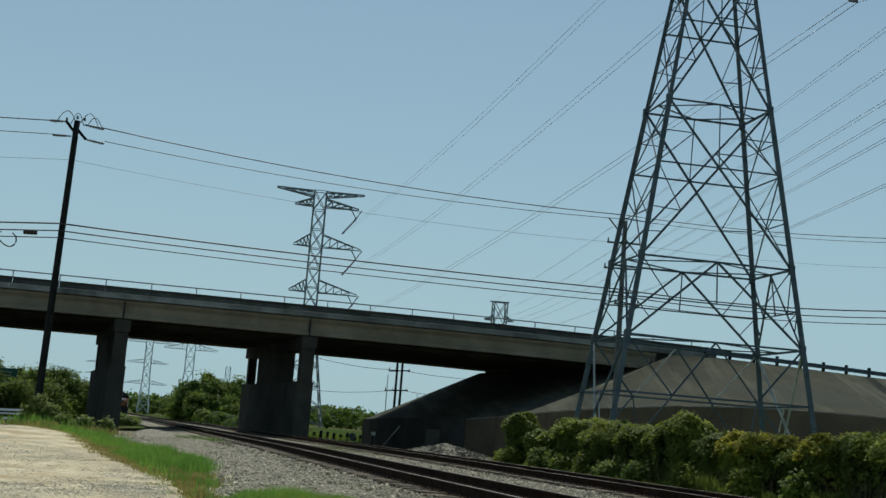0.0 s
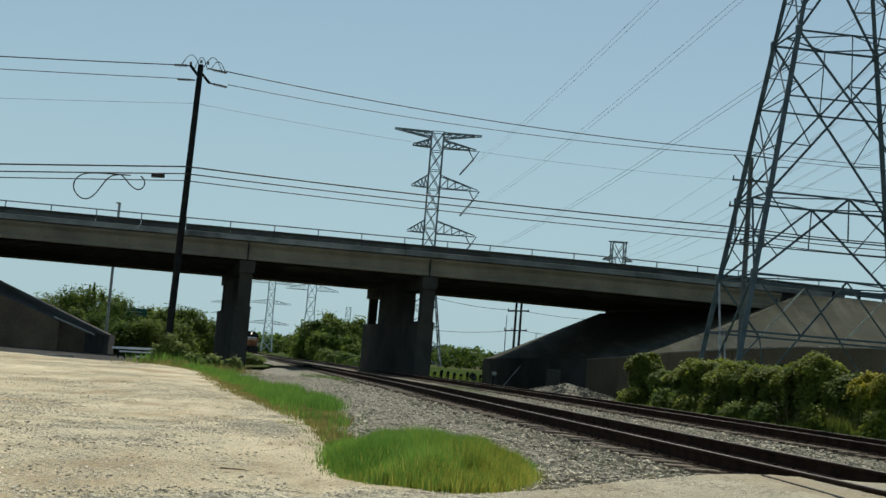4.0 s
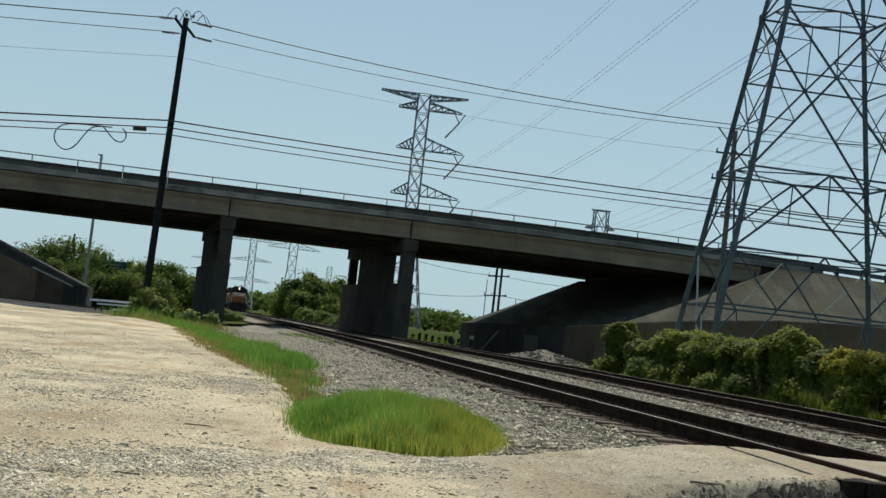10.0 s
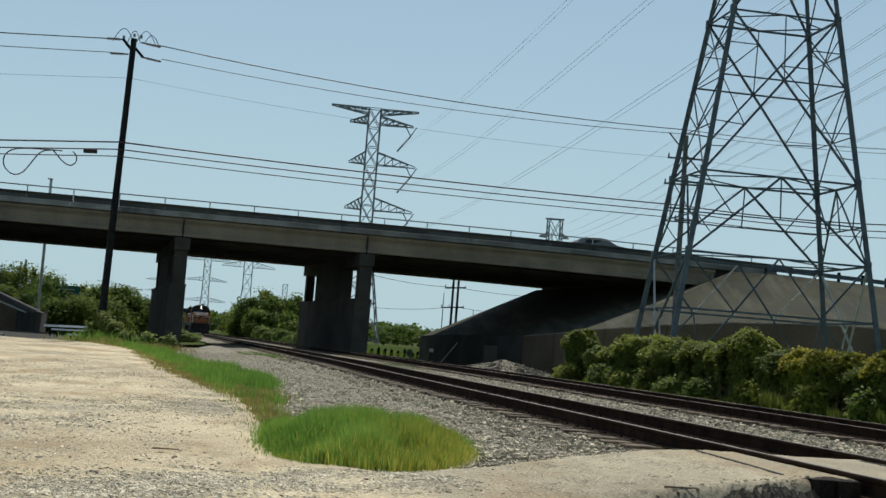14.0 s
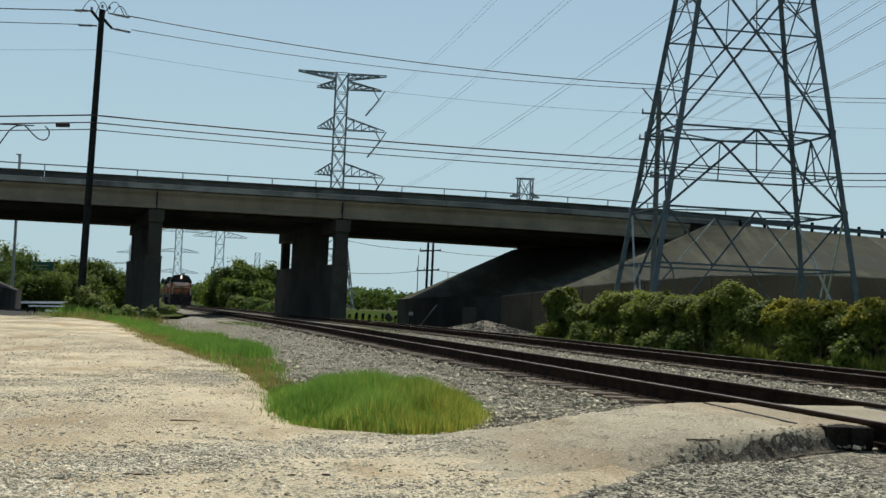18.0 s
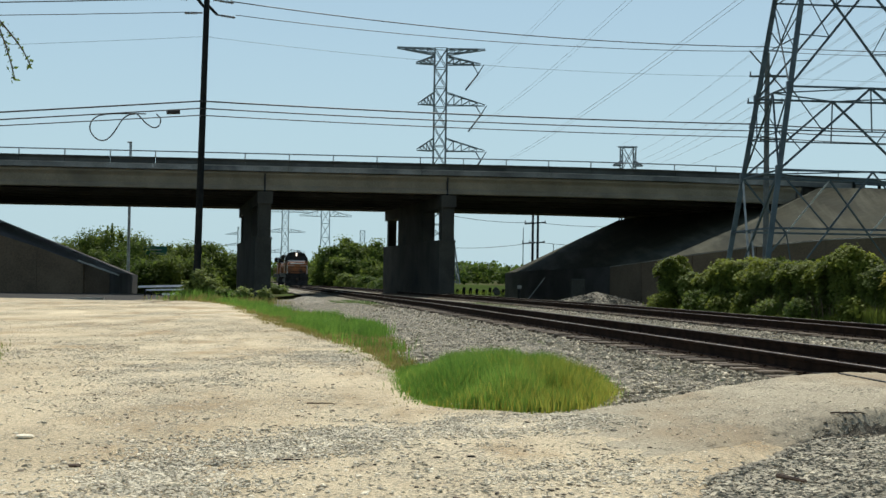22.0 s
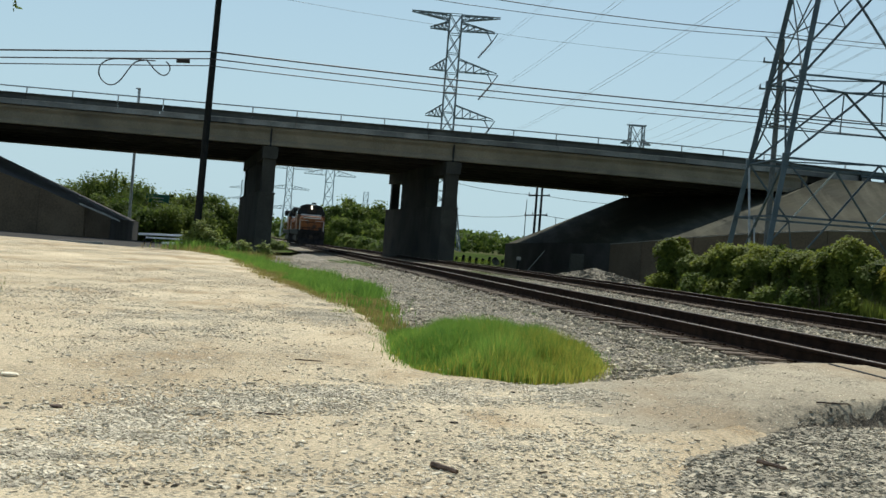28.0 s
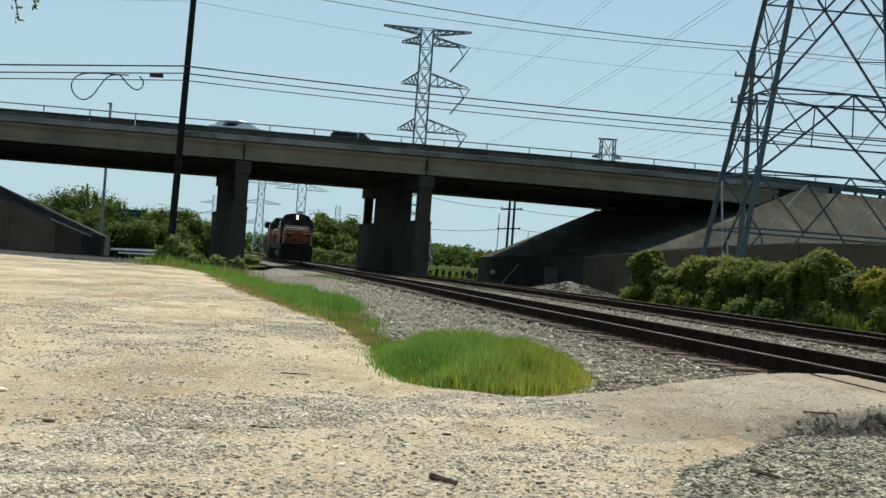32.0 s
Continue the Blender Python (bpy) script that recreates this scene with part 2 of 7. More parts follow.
M_ROAD = gritty("worn_asphalt", (0.345, 0.297, 0.213), (0.545, 0.47, 0.335), (0.14, 0.125, 0.097), (0.46, 0.41, 0.31), 50.0, 0.53, (0.36, 0.28, 0.18), 0.008)
M_DIRT = mat("dry_soil", (0.05, 0.045, 0.026), (0.115, 0.10, 0.06), 0.3, 0.95, 0.6, 0, 6.0, 0.05, ((0.07, 0.11, 0.03), 0.06, 0.45))
M_ASPHALT = mat("asphalt", (0.040, 0.038, 0.035), (0.075, 0.072, 0.066), 0.8, 0.95, 0.4, 0, 60.0, 0.006)
M_ASPHALT.node_tree.nodes["Principled BSDF"].inputs["Specular IOR Level"].default_value = 0.1
M_RAIL = mat("rusty_rail", (0.016, 0.009, 0.006), (0.040, 0.023, 0.014), 4.0, 0.95, 0.3, 0.0, 60.0, 0.003)
M_RAIL.node_tree.nodes["Principled BSDF"].inputs["Specular IOR Level"].default_value = 0.08
M_RAILTOP = mat("polished_rail_head", (0.13, 0.10, 0.08), (0.22, 0.18, 0.145), 2.0, 0.45, 0.0, 0.8)
M_RUBBLE = mat("broken_asphalt", (0.042, 0.033, 0.021), (0.125, 0.10, 0.065), 16.0, 0.95, 0.9, 0, 70.0, 0.02)
M_SLAG = mat("dark_slag", (0.075, 0.058, 0.038), (0.22, 0.175, 0.12), 4.0, 0.9, 0.4, 0, 60.0, 0.01, None, 0.4, True)
M_TIMBER = mat("tarred_timber", (0.012, 0.010, 0.008), (0.035, 0.029, 0.023), 5.0, 0.95, 0.5, 0, 30.0, 0.01)
M_TIMBER.node_tree.nodes["Principled BSDF"].inputs["Specular IOR Level"].default_value = 0.1
M_TIE = mat("weathered_tie", (0.062, 0.043, 0.027), (0.19, 0.142, 0.096), 5.0, 0.9, 0.5, 0, 30.0, 0.01, None, 0.35)
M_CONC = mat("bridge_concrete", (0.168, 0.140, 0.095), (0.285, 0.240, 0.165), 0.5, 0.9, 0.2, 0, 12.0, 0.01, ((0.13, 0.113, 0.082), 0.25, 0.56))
M_CONC_L = mat("weathered_light_concrete", (0.15, 0.150, 0.138), (0.31, 0.308, 0.285), 0.7, 0.9, 0.2, 0, 14.0, 0.01, ((0.08, 0.083, 0.08), 0.35, 0.50), 0.22)
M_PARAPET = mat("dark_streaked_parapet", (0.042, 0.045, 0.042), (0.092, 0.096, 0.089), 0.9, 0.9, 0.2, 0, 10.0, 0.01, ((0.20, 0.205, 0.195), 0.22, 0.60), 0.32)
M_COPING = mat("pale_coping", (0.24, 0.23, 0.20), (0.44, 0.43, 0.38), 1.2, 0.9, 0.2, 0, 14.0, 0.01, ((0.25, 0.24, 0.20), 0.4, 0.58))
# concrete darkened in its base colour to stand for the shade below the deck
M_CONC_SHADE = mat("shaded_concrete", (0.050, 0.047, 0.043), (0.094, 0.088, 0.081), 0.5, 0.95, 0.2, 0, 12.0, 0.01)
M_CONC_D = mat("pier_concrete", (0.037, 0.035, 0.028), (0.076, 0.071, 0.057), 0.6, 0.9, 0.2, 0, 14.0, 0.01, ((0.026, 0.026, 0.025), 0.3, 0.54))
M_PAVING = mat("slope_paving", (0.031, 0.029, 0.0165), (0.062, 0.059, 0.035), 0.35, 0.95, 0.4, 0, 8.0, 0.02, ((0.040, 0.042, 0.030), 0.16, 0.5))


def add_runs(m, light, scale, cover):
    """Wash marks that run down a slope: blotches drawn out along the fall line."""
    t = m.node_tree
    n, l = t.nodes, t.links
    b = n["Principled BSDF"]
    col = b.inputs["Base Color"].links[0].from_socket
    mp = n.new("ShaderNodeMapping")
    mp.inputs["Scale"].default_value = scale
    l.new(n.new("ShaderNodeNewGeometry").outputs["Position"], mp.inputs["Vector"])
    nz = n.new("ShaderNodeTexNoise")
    nz.inputs["Scale"].default_value, nz.inputs["Detail"].default_value, nz.inputs["Roughness"].default_value = 1.0, 5.0, 0.6
    l.new(mp.outputs[0], nz.inputs["Vector"])
    mr = n.new("ShaderNodeMapRange")
    mr.inputs["From Min"].default_value, mr.inputs["From Max"].default_value, mr.inputs["To Max"].default_value = cover, cover + 0.2, 0.75
    l.new(nz.outputs["Fac"], mr.inputs["Value"])
    mx = n.new("ShaderNodeMixRGB")
    l.new(mr.outputs[0], mx.inputs[0])
    l.new(col, mx.inputs[1])
    mx.inputs[2].default_value = (*light, 1)
    l.new(mx.outputs[0], b.inputs["Base Color"])


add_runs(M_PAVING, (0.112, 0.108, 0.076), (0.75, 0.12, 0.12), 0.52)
for m_dull in (M_PAVING, M_CONC_SHADE, M_CONC_D):
    m_dull.node_tree.nodes["Principled BSDF"].inputs["Specular IOR Level"].default_value = 0.22
M_WALL = mat("retaining_wall", (0.084, 0.060, 0.037), (0.160, 0.115, 0.072), 0.4, 0.95, 0.3, 0, 9.0, 0.02, ((0.08, 0.06, 0.043), 0.2, 0.56))
M_STEEL = mat("galvanised_steel", (0.050, 0.070, 0.080), (0.105, 0.135, 0.148), 2.0, 0.6, 0.0, 0.3)
# brighter galvanised steel: sun painted on low pylon braces, and pale locomotive handrails
M_STEEL_L = mat("sunlit_pale_steel", (0.36, 0.36, 0.33), (0.54, 0.54, 0.50), 2.0, 0.6, 0.0, 0.2)
# steel of far pylons and masts, lighter than the near pylon's
M_STEEL_FAR = mat("far_steel", (0.14, 0.16, 0.17), (0.24, 0.265, 0.275), 1.0, 0.8, 0.0, 0.0)
# paler still, with distance haze mixed into the base colour
M_STEEL_HAZE = mat("haze_pale_steel", (0.46, 0.51, 0.53), (0.62, 0.67, 0.69), 1.0, 0.8, 0.0, 0.0)
M_GALV = mat("zinc_coating", (0.30, 0.31, 0.31), (0.48, 0.49, 0.49), 2.0, 0.5, 0.0, 0.5)
M_WOOD = mat("creosoted_pole", (0.008, 0.010, 0.011), (0.020, 0.022, 0.022), 3.0, 0.95, 0.5, 0, 25.0, 0.01)
M_WOOD.node_tree.nodes["Principled BSDF"].inputs["Specular IOR Level"].default_value = 0.08
M_WOOD_G = mat("bleached_pole_wood", (0.085, 0.092, 0.09), (0.15, 0.158, 0.152), 3.0, 0.9, 0.5, 0, 25.0, 0.01)
M_WIRE = mat("cable_sheath", (0.02, 0.02, 0.022), (0.04, 0.04, 0.045), 2.0, 0.6, 0.0)
M_ALU = mat("aluminium_conductor", (0.28, 0.31, 0.33), (0.38, 0.41, 0.43), 2.0, 0.5, 0.0, 0.3)
M_INS = mat("grey_insulator", (0.06, 0.065, 0.07), (0.12, 0.125, 0.13), 4.0, 0.4, 0.0)
M_BARK = mat("bark", (0.06, 0.045, 0.03), (0.14, 0.11, 0.08), 4.0, 0.9, 0.7, 0, 20.0, 0.02)
M_LEAF = leaf_mat("leaf_green", (0.085, 0.132, 0.022), (0.205, 0.255, 0.048), 0.8, 0.54)
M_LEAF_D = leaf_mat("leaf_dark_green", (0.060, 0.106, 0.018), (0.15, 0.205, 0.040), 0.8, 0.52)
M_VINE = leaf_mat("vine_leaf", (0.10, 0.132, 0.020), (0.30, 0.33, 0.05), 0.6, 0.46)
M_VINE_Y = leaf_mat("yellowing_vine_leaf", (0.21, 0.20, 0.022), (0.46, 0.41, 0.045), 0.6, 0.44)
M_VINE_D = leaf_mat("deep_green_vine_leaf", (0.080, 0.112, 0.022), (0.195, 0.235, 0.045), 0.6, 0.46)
M_WEED = leaf_mat("pale_weed_leaf", (0.11, 0.15, 0.035), (0.27, 0.31, 0.085), 1.2, 0.45)
M_GRASS = leaf_mat("fresh_grass", (0.105, 0.215, 0.034), (0.235, 0.38, 0.068), 1.2, 0.5)
M_GRASS_L = leaf_mat("yellow_grass", (0.30, 0.31, 0.045), (0.52, 0.49, 0.10), 1.2, 0.5)
M_GRASS_Y = leaf_mat("dry_grass", (0.20, 0.175, 0.052), (0.36, 0.305, 0.105), 1.2, 0.45)
M_ORANGE = mat("orange_paint", (0.20, 0.066, 0.016), (0.36, 0.120, 0.026), 1.5, 0.65, 0.0, 0, 12.0, 0.01, ((0.06, 0.032, 0.02), 1.3, 0.47))
M_BLACK = mat("black_paint", (0.012, 0.012, 0.012), (0.035, 0.033, 0.03), 2.0, 0.6, 0.0)
M_BLACK.node_tree.nodes["Principled BSDF"].inputs["Specular IOR Level"].default_value = 0.06
M_DARKSTEEL = mat("grimy_steel", (0.026, 0.022, 0.018), (0.062, 0.052, 0.042), 3.0, 0.9, 0.2)
M_DARKSTEEL.node_tree.nodes["Principled BSDF"].inputs["Specular IOR Level"].default_value = 0.1
M_WHITE = mat("white_paint", (0.62, 0.62, 0.60), (0.80, 0.80, 0.78), 2.0, 0.5, 0.0)
M_SIGN = mat("green_sign_face", (0.010, 0.085, 0.055), (0.018, 0.12, 0.08), 1.0, 0.5, 0.0)
M_GLASS = mat("dark_glass", (0.01, 0.012, 0.014), (0.02, 0.022, 0.025), 1.0, 0.15, 0.0)
M_GLASS.node_tree.nodes["Principled BSDF"].inputs["Specular IOR Level"].default_value = 0.18
M_RUBBER = mat("rubber", (0.015, 0.015, 0.015), (0.03, 0.03, 0.03), 5.0, 0.9, 0.0)
M_HEADLAMP = glow("lit_headlamp", (1.0, 0.86, 0.72), 1.6)
M_SOIL = mat("bare_soil", (0.15, 0.125, 0.085), (0.34, 0.285, 0.20), 4.0, 0.95, 0.5, 0, 30.0, 0.01, None, 0.3, True)
M_WEEDWOOD = mat("dead_wood", (0.07, 0.045, 0.03), (0.15, 0.10, 0.07), 8.0, 0.9, 0.6, 0, 40.0, 0.01)


# mesh helpers
def add_mesh(name, verts, faces, material, parent=None, label="", smooth=False):
    me = bpy.data.meshes.new(name)
    me.from_pydata([tuple(v) for v in verts], [], faces)
    me.materials.append(material)
    if smooth:
        me.polygons.foreach_set("use_smooth", [True] * len(me.polygons))
    me.update()
    ob = new(name, me)
    if parent:
        ob.parent = parent
    if label:
        ob["label"] = label
    return ob


def part(name, bm, material, parent=None, label="", smooth=False):
    """Links a bmesh as one mesh object under a thing or a part."""
    me = bpy.data.meshes.new(name)
    bmesh.ops.recalc_face_normals(bm, faces=bm.faces)
    bm.to_mesh(me)
    bm.free()
    me.materials.append(material)
    if smooth:
        me.polygons.foreach_set("use_smooth", [True] * len(me.polygons))
    ob = new(name, me)
    if parent:
        ob.parent = parent
    if label:
        ob["label"] = label
    return ob


def thing(name, label, category, group="", kind="", m=None):
    e = new(name)
    e.empty_display_size = 0.2
    if m is not None:
        e.matrix_basis = m
    return tagged(e, label, category, group, kind)


def box(bm, c, s, m=None, bevel=0.0):
    """A box with its centre c and full sizes s, turned by m."""
    mat4 = Matrix.Translation(c) @ (m.to_4x4() if m else Matrix()) @ Matrix.Diagonal((*s, 1))
    g = bmesh.ops.create_cube(bm, size=1.0, matrix=mat4)
    if bevel:
        edges = list({e for v in g["verts"] for e in v.link_edges})
        bmesh.ops.bevel(bm, geom=edges, offset=bevel, segments=1, affect="EDGES")


def prism(bm, profile, p, q, up=Vector((0, 0, 1))):
    """Sweeps a closed profile of (side, up) pairs from p to q."""
    p, q = Vector(p), Vector(q)
    d = (q - p).normalized()
    side = d.cross(up).normalized()
    u = side.cross(d)
    rings = [[bm.verts.new(e + side * a + u * b) for a, b in profile] for e in (p, q)]
    n = len(profile)
    for i in range(n):
        bm.faces.new((rings[0][i], rings[0][(i + 1) % n], rings[1][(i + 1) % n], rings[1][i]))
    bm.faces.new(rings[0][::-1])
    bm.faces.new(rings[1])


def beam(bm, p, q, w, h=None):
    h = h or w
    p, q = Vector(p), Vector(q)
    d = (q - p).normalized()
    up = Vector((0, 0, 1)) if abs(d.z) < 0.95 else Vector((0, 1, 0))
    prism(bm, [(-w / 2, -h / 2), (w / 2, -h / 2), (w / 2, h / 2), (-w / 2, h / 2)], p, q, up)


def angle_bar(bm, p, q, w, t):
    """An L-shaped steel angle."""
    p, q = Vector(p), Vector(q)
    d = (q - p).normalized()
    up = Vector((0, 0, 1)) if abs(d.z) < 0.95 else Vector((0, 1, 0))
    h = w / 2
    prism(bm, [(-h, -h), (h, -h), (h, -h + t), (-h + t, -h + t), (-h + t, h), (-h, h)], p, q, up)


def tube(bm, pts, r, n=6, r2=None):
    """A round bar along the points, from radius r to r2."""
    pts = [Vector(p) for p in pts]
    r2 = r if r2 is None else r2
    rings = []
    for i, p in enumerate(pts):
        d = (pts[min(i + 1, len(pts) - 1)] - pts[max(i - 1, 0)]).normalized()
        up = Vector((0, 0, 1)) if abs(d.z) < 0.9 else Vector((1, 0, 0))
        a = d.cross(up).normalized()
        b = a.cross(d)
        rr = r + (r2 - r) * i / max(1, len(pts) - 1)
        rings.append([bm.verts.new(p + a * rr * math.cos(k * math.tau / n) + b * rr * math.sin(k * math.tau / n)) for k in range(n)])
    for s, e in zip(rings, rings[1:]):
        for k in range(n):
            bm.faces.new((s[k], s[(k + 1) % n], e[(k + 1) % n], e[k]))
    bm.faces.new(rings[0][::-1])
    bm.faces.new(rings[-1])


def sag(p, q, drop, n=14):
    p, q = Vector(p), Vector(q)
    return [p.lerp(q, i / n) - Vector((0, 0, drop * 4 * (i / n) * (1 - i / n))) for i in range(n + 1)]


def smooth(a, b, x):
    t = min(1.0, max(0.0, (x - a) / (b - a)))
    return t * t * (3 - 2 * t)


def track_x(y):
    """The middle line of the near track."""
    x = 7.44 - 0.158 * y
    if y > 110:
        x -= 0.0001 * (y - 110) ** 2
    return x


def spread(poly, n, rng):
    """n random points inside a polygon."""
    poly = np.array(poly, float)
    lo, hi = poly.min(0), poly.max(0)
    out = np.zeros((0, 2))
    while len(out) < n:
        p = lo + rng.random((n * 2, 2)) * (hi - lo)
        inside = np.zeros(len(p), bool)
        for a, b in zip(poly, np.roll(poly, -1, 0)):
            cross = (a[1] > p[:, 1]) != (b[1] > p[:, 1])
            with np.errstate(divide="ignore", invalid="ignore"):
                xx = (b[0] - a[0]) * (p[:, 1] - a[1]) / (b[1] - a[1]) + a[0]
            inside ^= cross & (p[:, 0] < xx)
        out = np.vstack([out, p[inside]])
    return out[:n]


def quick_mesh(name, verts, faces_idx, material, parent=None, smooth_faces=False):
    """A mesh from arrays of vertices (N, 3) and faces (M, k)."""
    me = bpy.data.meshes.new(name)
    k = faces_idx.shape[1]
    me.vertices.add(len(verts))
    me.vertices.foreach_set("co", np.ascontiguousarray(verts, np.float32).ravel())
    me.loops.add(faces_idx.size)
    me.loops.foreach_set("vertex_index", np.ascontiguousarray(faces_idx, np.int32).ravel())
    me.polygons.add(len(faces_idx))
    me.polygons.foreach_set("loop_start", np.arange(0, faces_idx.size, k, dtype=np.int32))
    me.polygons.foreach_set("use_smooth", np.full(len(faces_idx), smooth_faces))
    me.update(calc_edges=True)
    me.materials.append(material)
    ob = new(name, me)
    if parent:
        ob.parent = parent
    return ob


# the ground
def ground_z(x, y):
    """Height of the land: a level lot, a little lower towards the overpass."""
    tx = track_x(y)
    left = smooth(3.0, 9.0, tx - x)
    right = smooth(9.5, 13.0, x - tx)
    z = -0.08 - 0.55 * smooth(47, 66, y) * left - 0.25 * right
    z -= 0.10 * smooth(2.6, 4.4, x) * smooth(13.0, 8.0, y)
    z -= 0.0033 * min(200.0, max(0.0, y - 60.0)) + 0.25 * smooth(60, 90, y)
    return z


def build_ground():
    xs = sorted({round(v, 3) for v in list(np.linspace(-40, 50, 121)) + [s * 50 * 1.22 ** k for k in range(23) for s in (-1, 1)]})
    ys = sorted({round(v, 3) for v in list(np.linspace(-12, 100, 150)) + [100 * 1.14 ** k for k in range(1, 30)] + [-12 * 1.4 ** k for k in range(1, 16)]})
    rng = np.random.default_rng(3)
    verts = [(x, y, ground_z(x, y) + (rng.random() - 0.5) * 0.03) for y in ys for x in xs]
    w = len(xs)
    faces = np.array([(j * w + i, j * w + i + 1, (j + 1) * w + i + 1, (j + 1) * w + i) for j in range(len(ys) - 1) for i in range(w - 1)])
    g = quick_mesh("ground", np.array(verts), faces, M_DIRT, None, True)
    tagged(g, "dry soil with sparse green growth under everything", "ground", kind="structure")


def strip_sheet(name, left, right, n, zf, material, label, category, skirt=0.15, seed=1, rough=0.02, rows=60):
    """A sheet between two border lines, with skirts that go into the ground."""
    left, right = [Vector((*p, 0)) for p in left], [Vector((*p, 0)) for p in right]

    def along(line, t):
        k = t * (len(line) - 1)
        i = min(int(k), len(line) - 2)
        return line[i].lerp(line[i + 1], k - i)
    rng = np.random.default_rng(seed)
    verts, faces = [], []
    for j in range(rows + 1):
        a, b = along(left, j / rows), along(right, j / rows)
        for i in range(n + 1):
            p = a.lerp(b, i / n)
            edge = i in (0, n) or j in (0, rows)
            jit = (rng.random(2) - 0.5) * (0.14 if edge else 0.05)
            z = zf(p.x, p.y) - (skirt if edge else 0) + (rng.random() - 0.5) * rough
            verts.append((p.x + jit[0], p.y + jit[1], z))
    w = n + 1
    for j in range(rows):
        for i in range(n):
            faces.append((j * w + i, j * w + i + 1, (j + 1) * w + i + 1, (j + 1) * w + i))
    ob = quick_mesh(name, np.array(verts), np.array(faces), material, None, True)
    return tagged(ob, label, category, kind="structure")


LOT_EDGE = [(2.4, -10), (1.6, 2), (1.0, 5.0), (1.3, 6.8), (2.2, 8.6), (1.2, 10.15), (-0.3, 10.9), (-0.65, 13.5), (-1.15, 17.0), (-1.8, 21.5), (-2.8, 26.5), (-4.5, 33.5), (-6.2, 40.0), (-8.6, 48.0), (-11.0, 54.0)]


def lot_z(x, y):
    return 0.0 + 0.025 * math.sin(x * 0.9 + 1.3) * math.sin(y * 0.45) - 0.50 * smooth(50, 58, y) + 0.05 * math.exp(-((y - 46) / 7) ** 2)


def build_lot():
    left = [(-70, -10), (-68, 2), (-66, 5.0), (-65, 6.8), (-64, 8.6), (-60, 10.15), (-58, 10.9), (-56, 13.5), (-54, 17), (-52, 21.5), (-50, 26.5), (-48, 33.5), (-46, 40), (-45, 48), (-44, 54)]
    strip_sheet("gravel_lot", left, [(x + 0.6 * smooth(9.5, 11.0, y) + 0.5 * smooth(9.8, 8.6, y), y) for x, y in LOT_EDGE], 120, lot_z, M_LOT, "pale crushed limestone lot with grey gravel patches", "gravel lot", 0.12, 2, 0.012, 110)


TRACKS = (0.0, 5.9)


def rail_z(y):
    return -0.0033 * min(200.0, max(0.0, y - 45.0))


def build_ballast():
    """Crushed stone under both tracks, with shoulders."""
    ys = list(np.linspace(4, 60, 141)) + list(np.linspace(62, 428, 120))
    cols = [-3.1, -2.3, -1.75, -1.3, -0.7, 0, 0.7, 1.3, 1.75, 2.4, 3.0, 3.6, 4.2, 4.7, 5.2, 5.9, 6.6, 7.2, 7.7, 8.2, 9.2]
    hts = [-0.16, -0.09, -0.05, -0.05, -0.05, -0.05, -0.05, -0.05, -0.04, -0.04, -0.05, -0.05, -0.04, -0.05, -0.05, -0.05, -0.05, -0.05, -0.05, -0.10, -0.24]
    rng = np.random.default_rng(5)
    verts, w = [], len(cols)
    for y in ys:
        for c, h in zip(cols, hts):
            wob = 0.25 * math.sin(y * 0.7 + c) if c in (cols[0], cols[-1]) else 0
            verts.append((track_x(y) + c + wob + (rng.random() - 0.5) * 0.1, y, rail_z(y) - 0.01 + h + (rng.random() - 0.5) * 0.035))
    faces = np.array([(j * w + i, j * w + i + 1, (j + 1) * w + i + 1, (j + 1) * w + i) for j in range(len(ys) - 1) for i in range(w - 1)])
    b = quick_mesh("ballast_bed", np.array(verts), faces, M_BALLAST, None, True)
    tagged(b, "grey crushed stone bed under two railway tracks", "ballast", kind="structure")


RAIL_PROFILE = [(-0.075, 0), (0.075, 0), (0.075, 0.012), (0.014, 0.035), (0.010, 0.135), (0.037, 0.148), (0.037, 0.178), (0.030, 0.186), (-0.030, 0.186), (-0.037, 0.178), (-0.037, 0.148), (-0.010, 0.135), (-0.014, 0.035), (-0.075, 0.012)]


def sweep_line(bm, profile, pts):
    n = len(profile)
    rings = []
    for i, p in enumerate(pts):
        d = (pts[min(i + 1, len(pts) - 1)] - pts[max(i - 1, 0)])
        d.z = 0
        d.normalize()
        s = Vector((d.y, -d.x, 0))
        rings.append([bm.verts.new(p + s * a + Vector((0, 0, b))) for a, b in profile])
    for a, b in zip(rings, rings[1:]):
        for k in range(n):
            bm.faces.new((a[k], a[(k + 1) % n], b[(k + 1) % n], b[k]))
    bm.faces.new(rings[0][::-1])
    bm.faces.new(rings[-1])


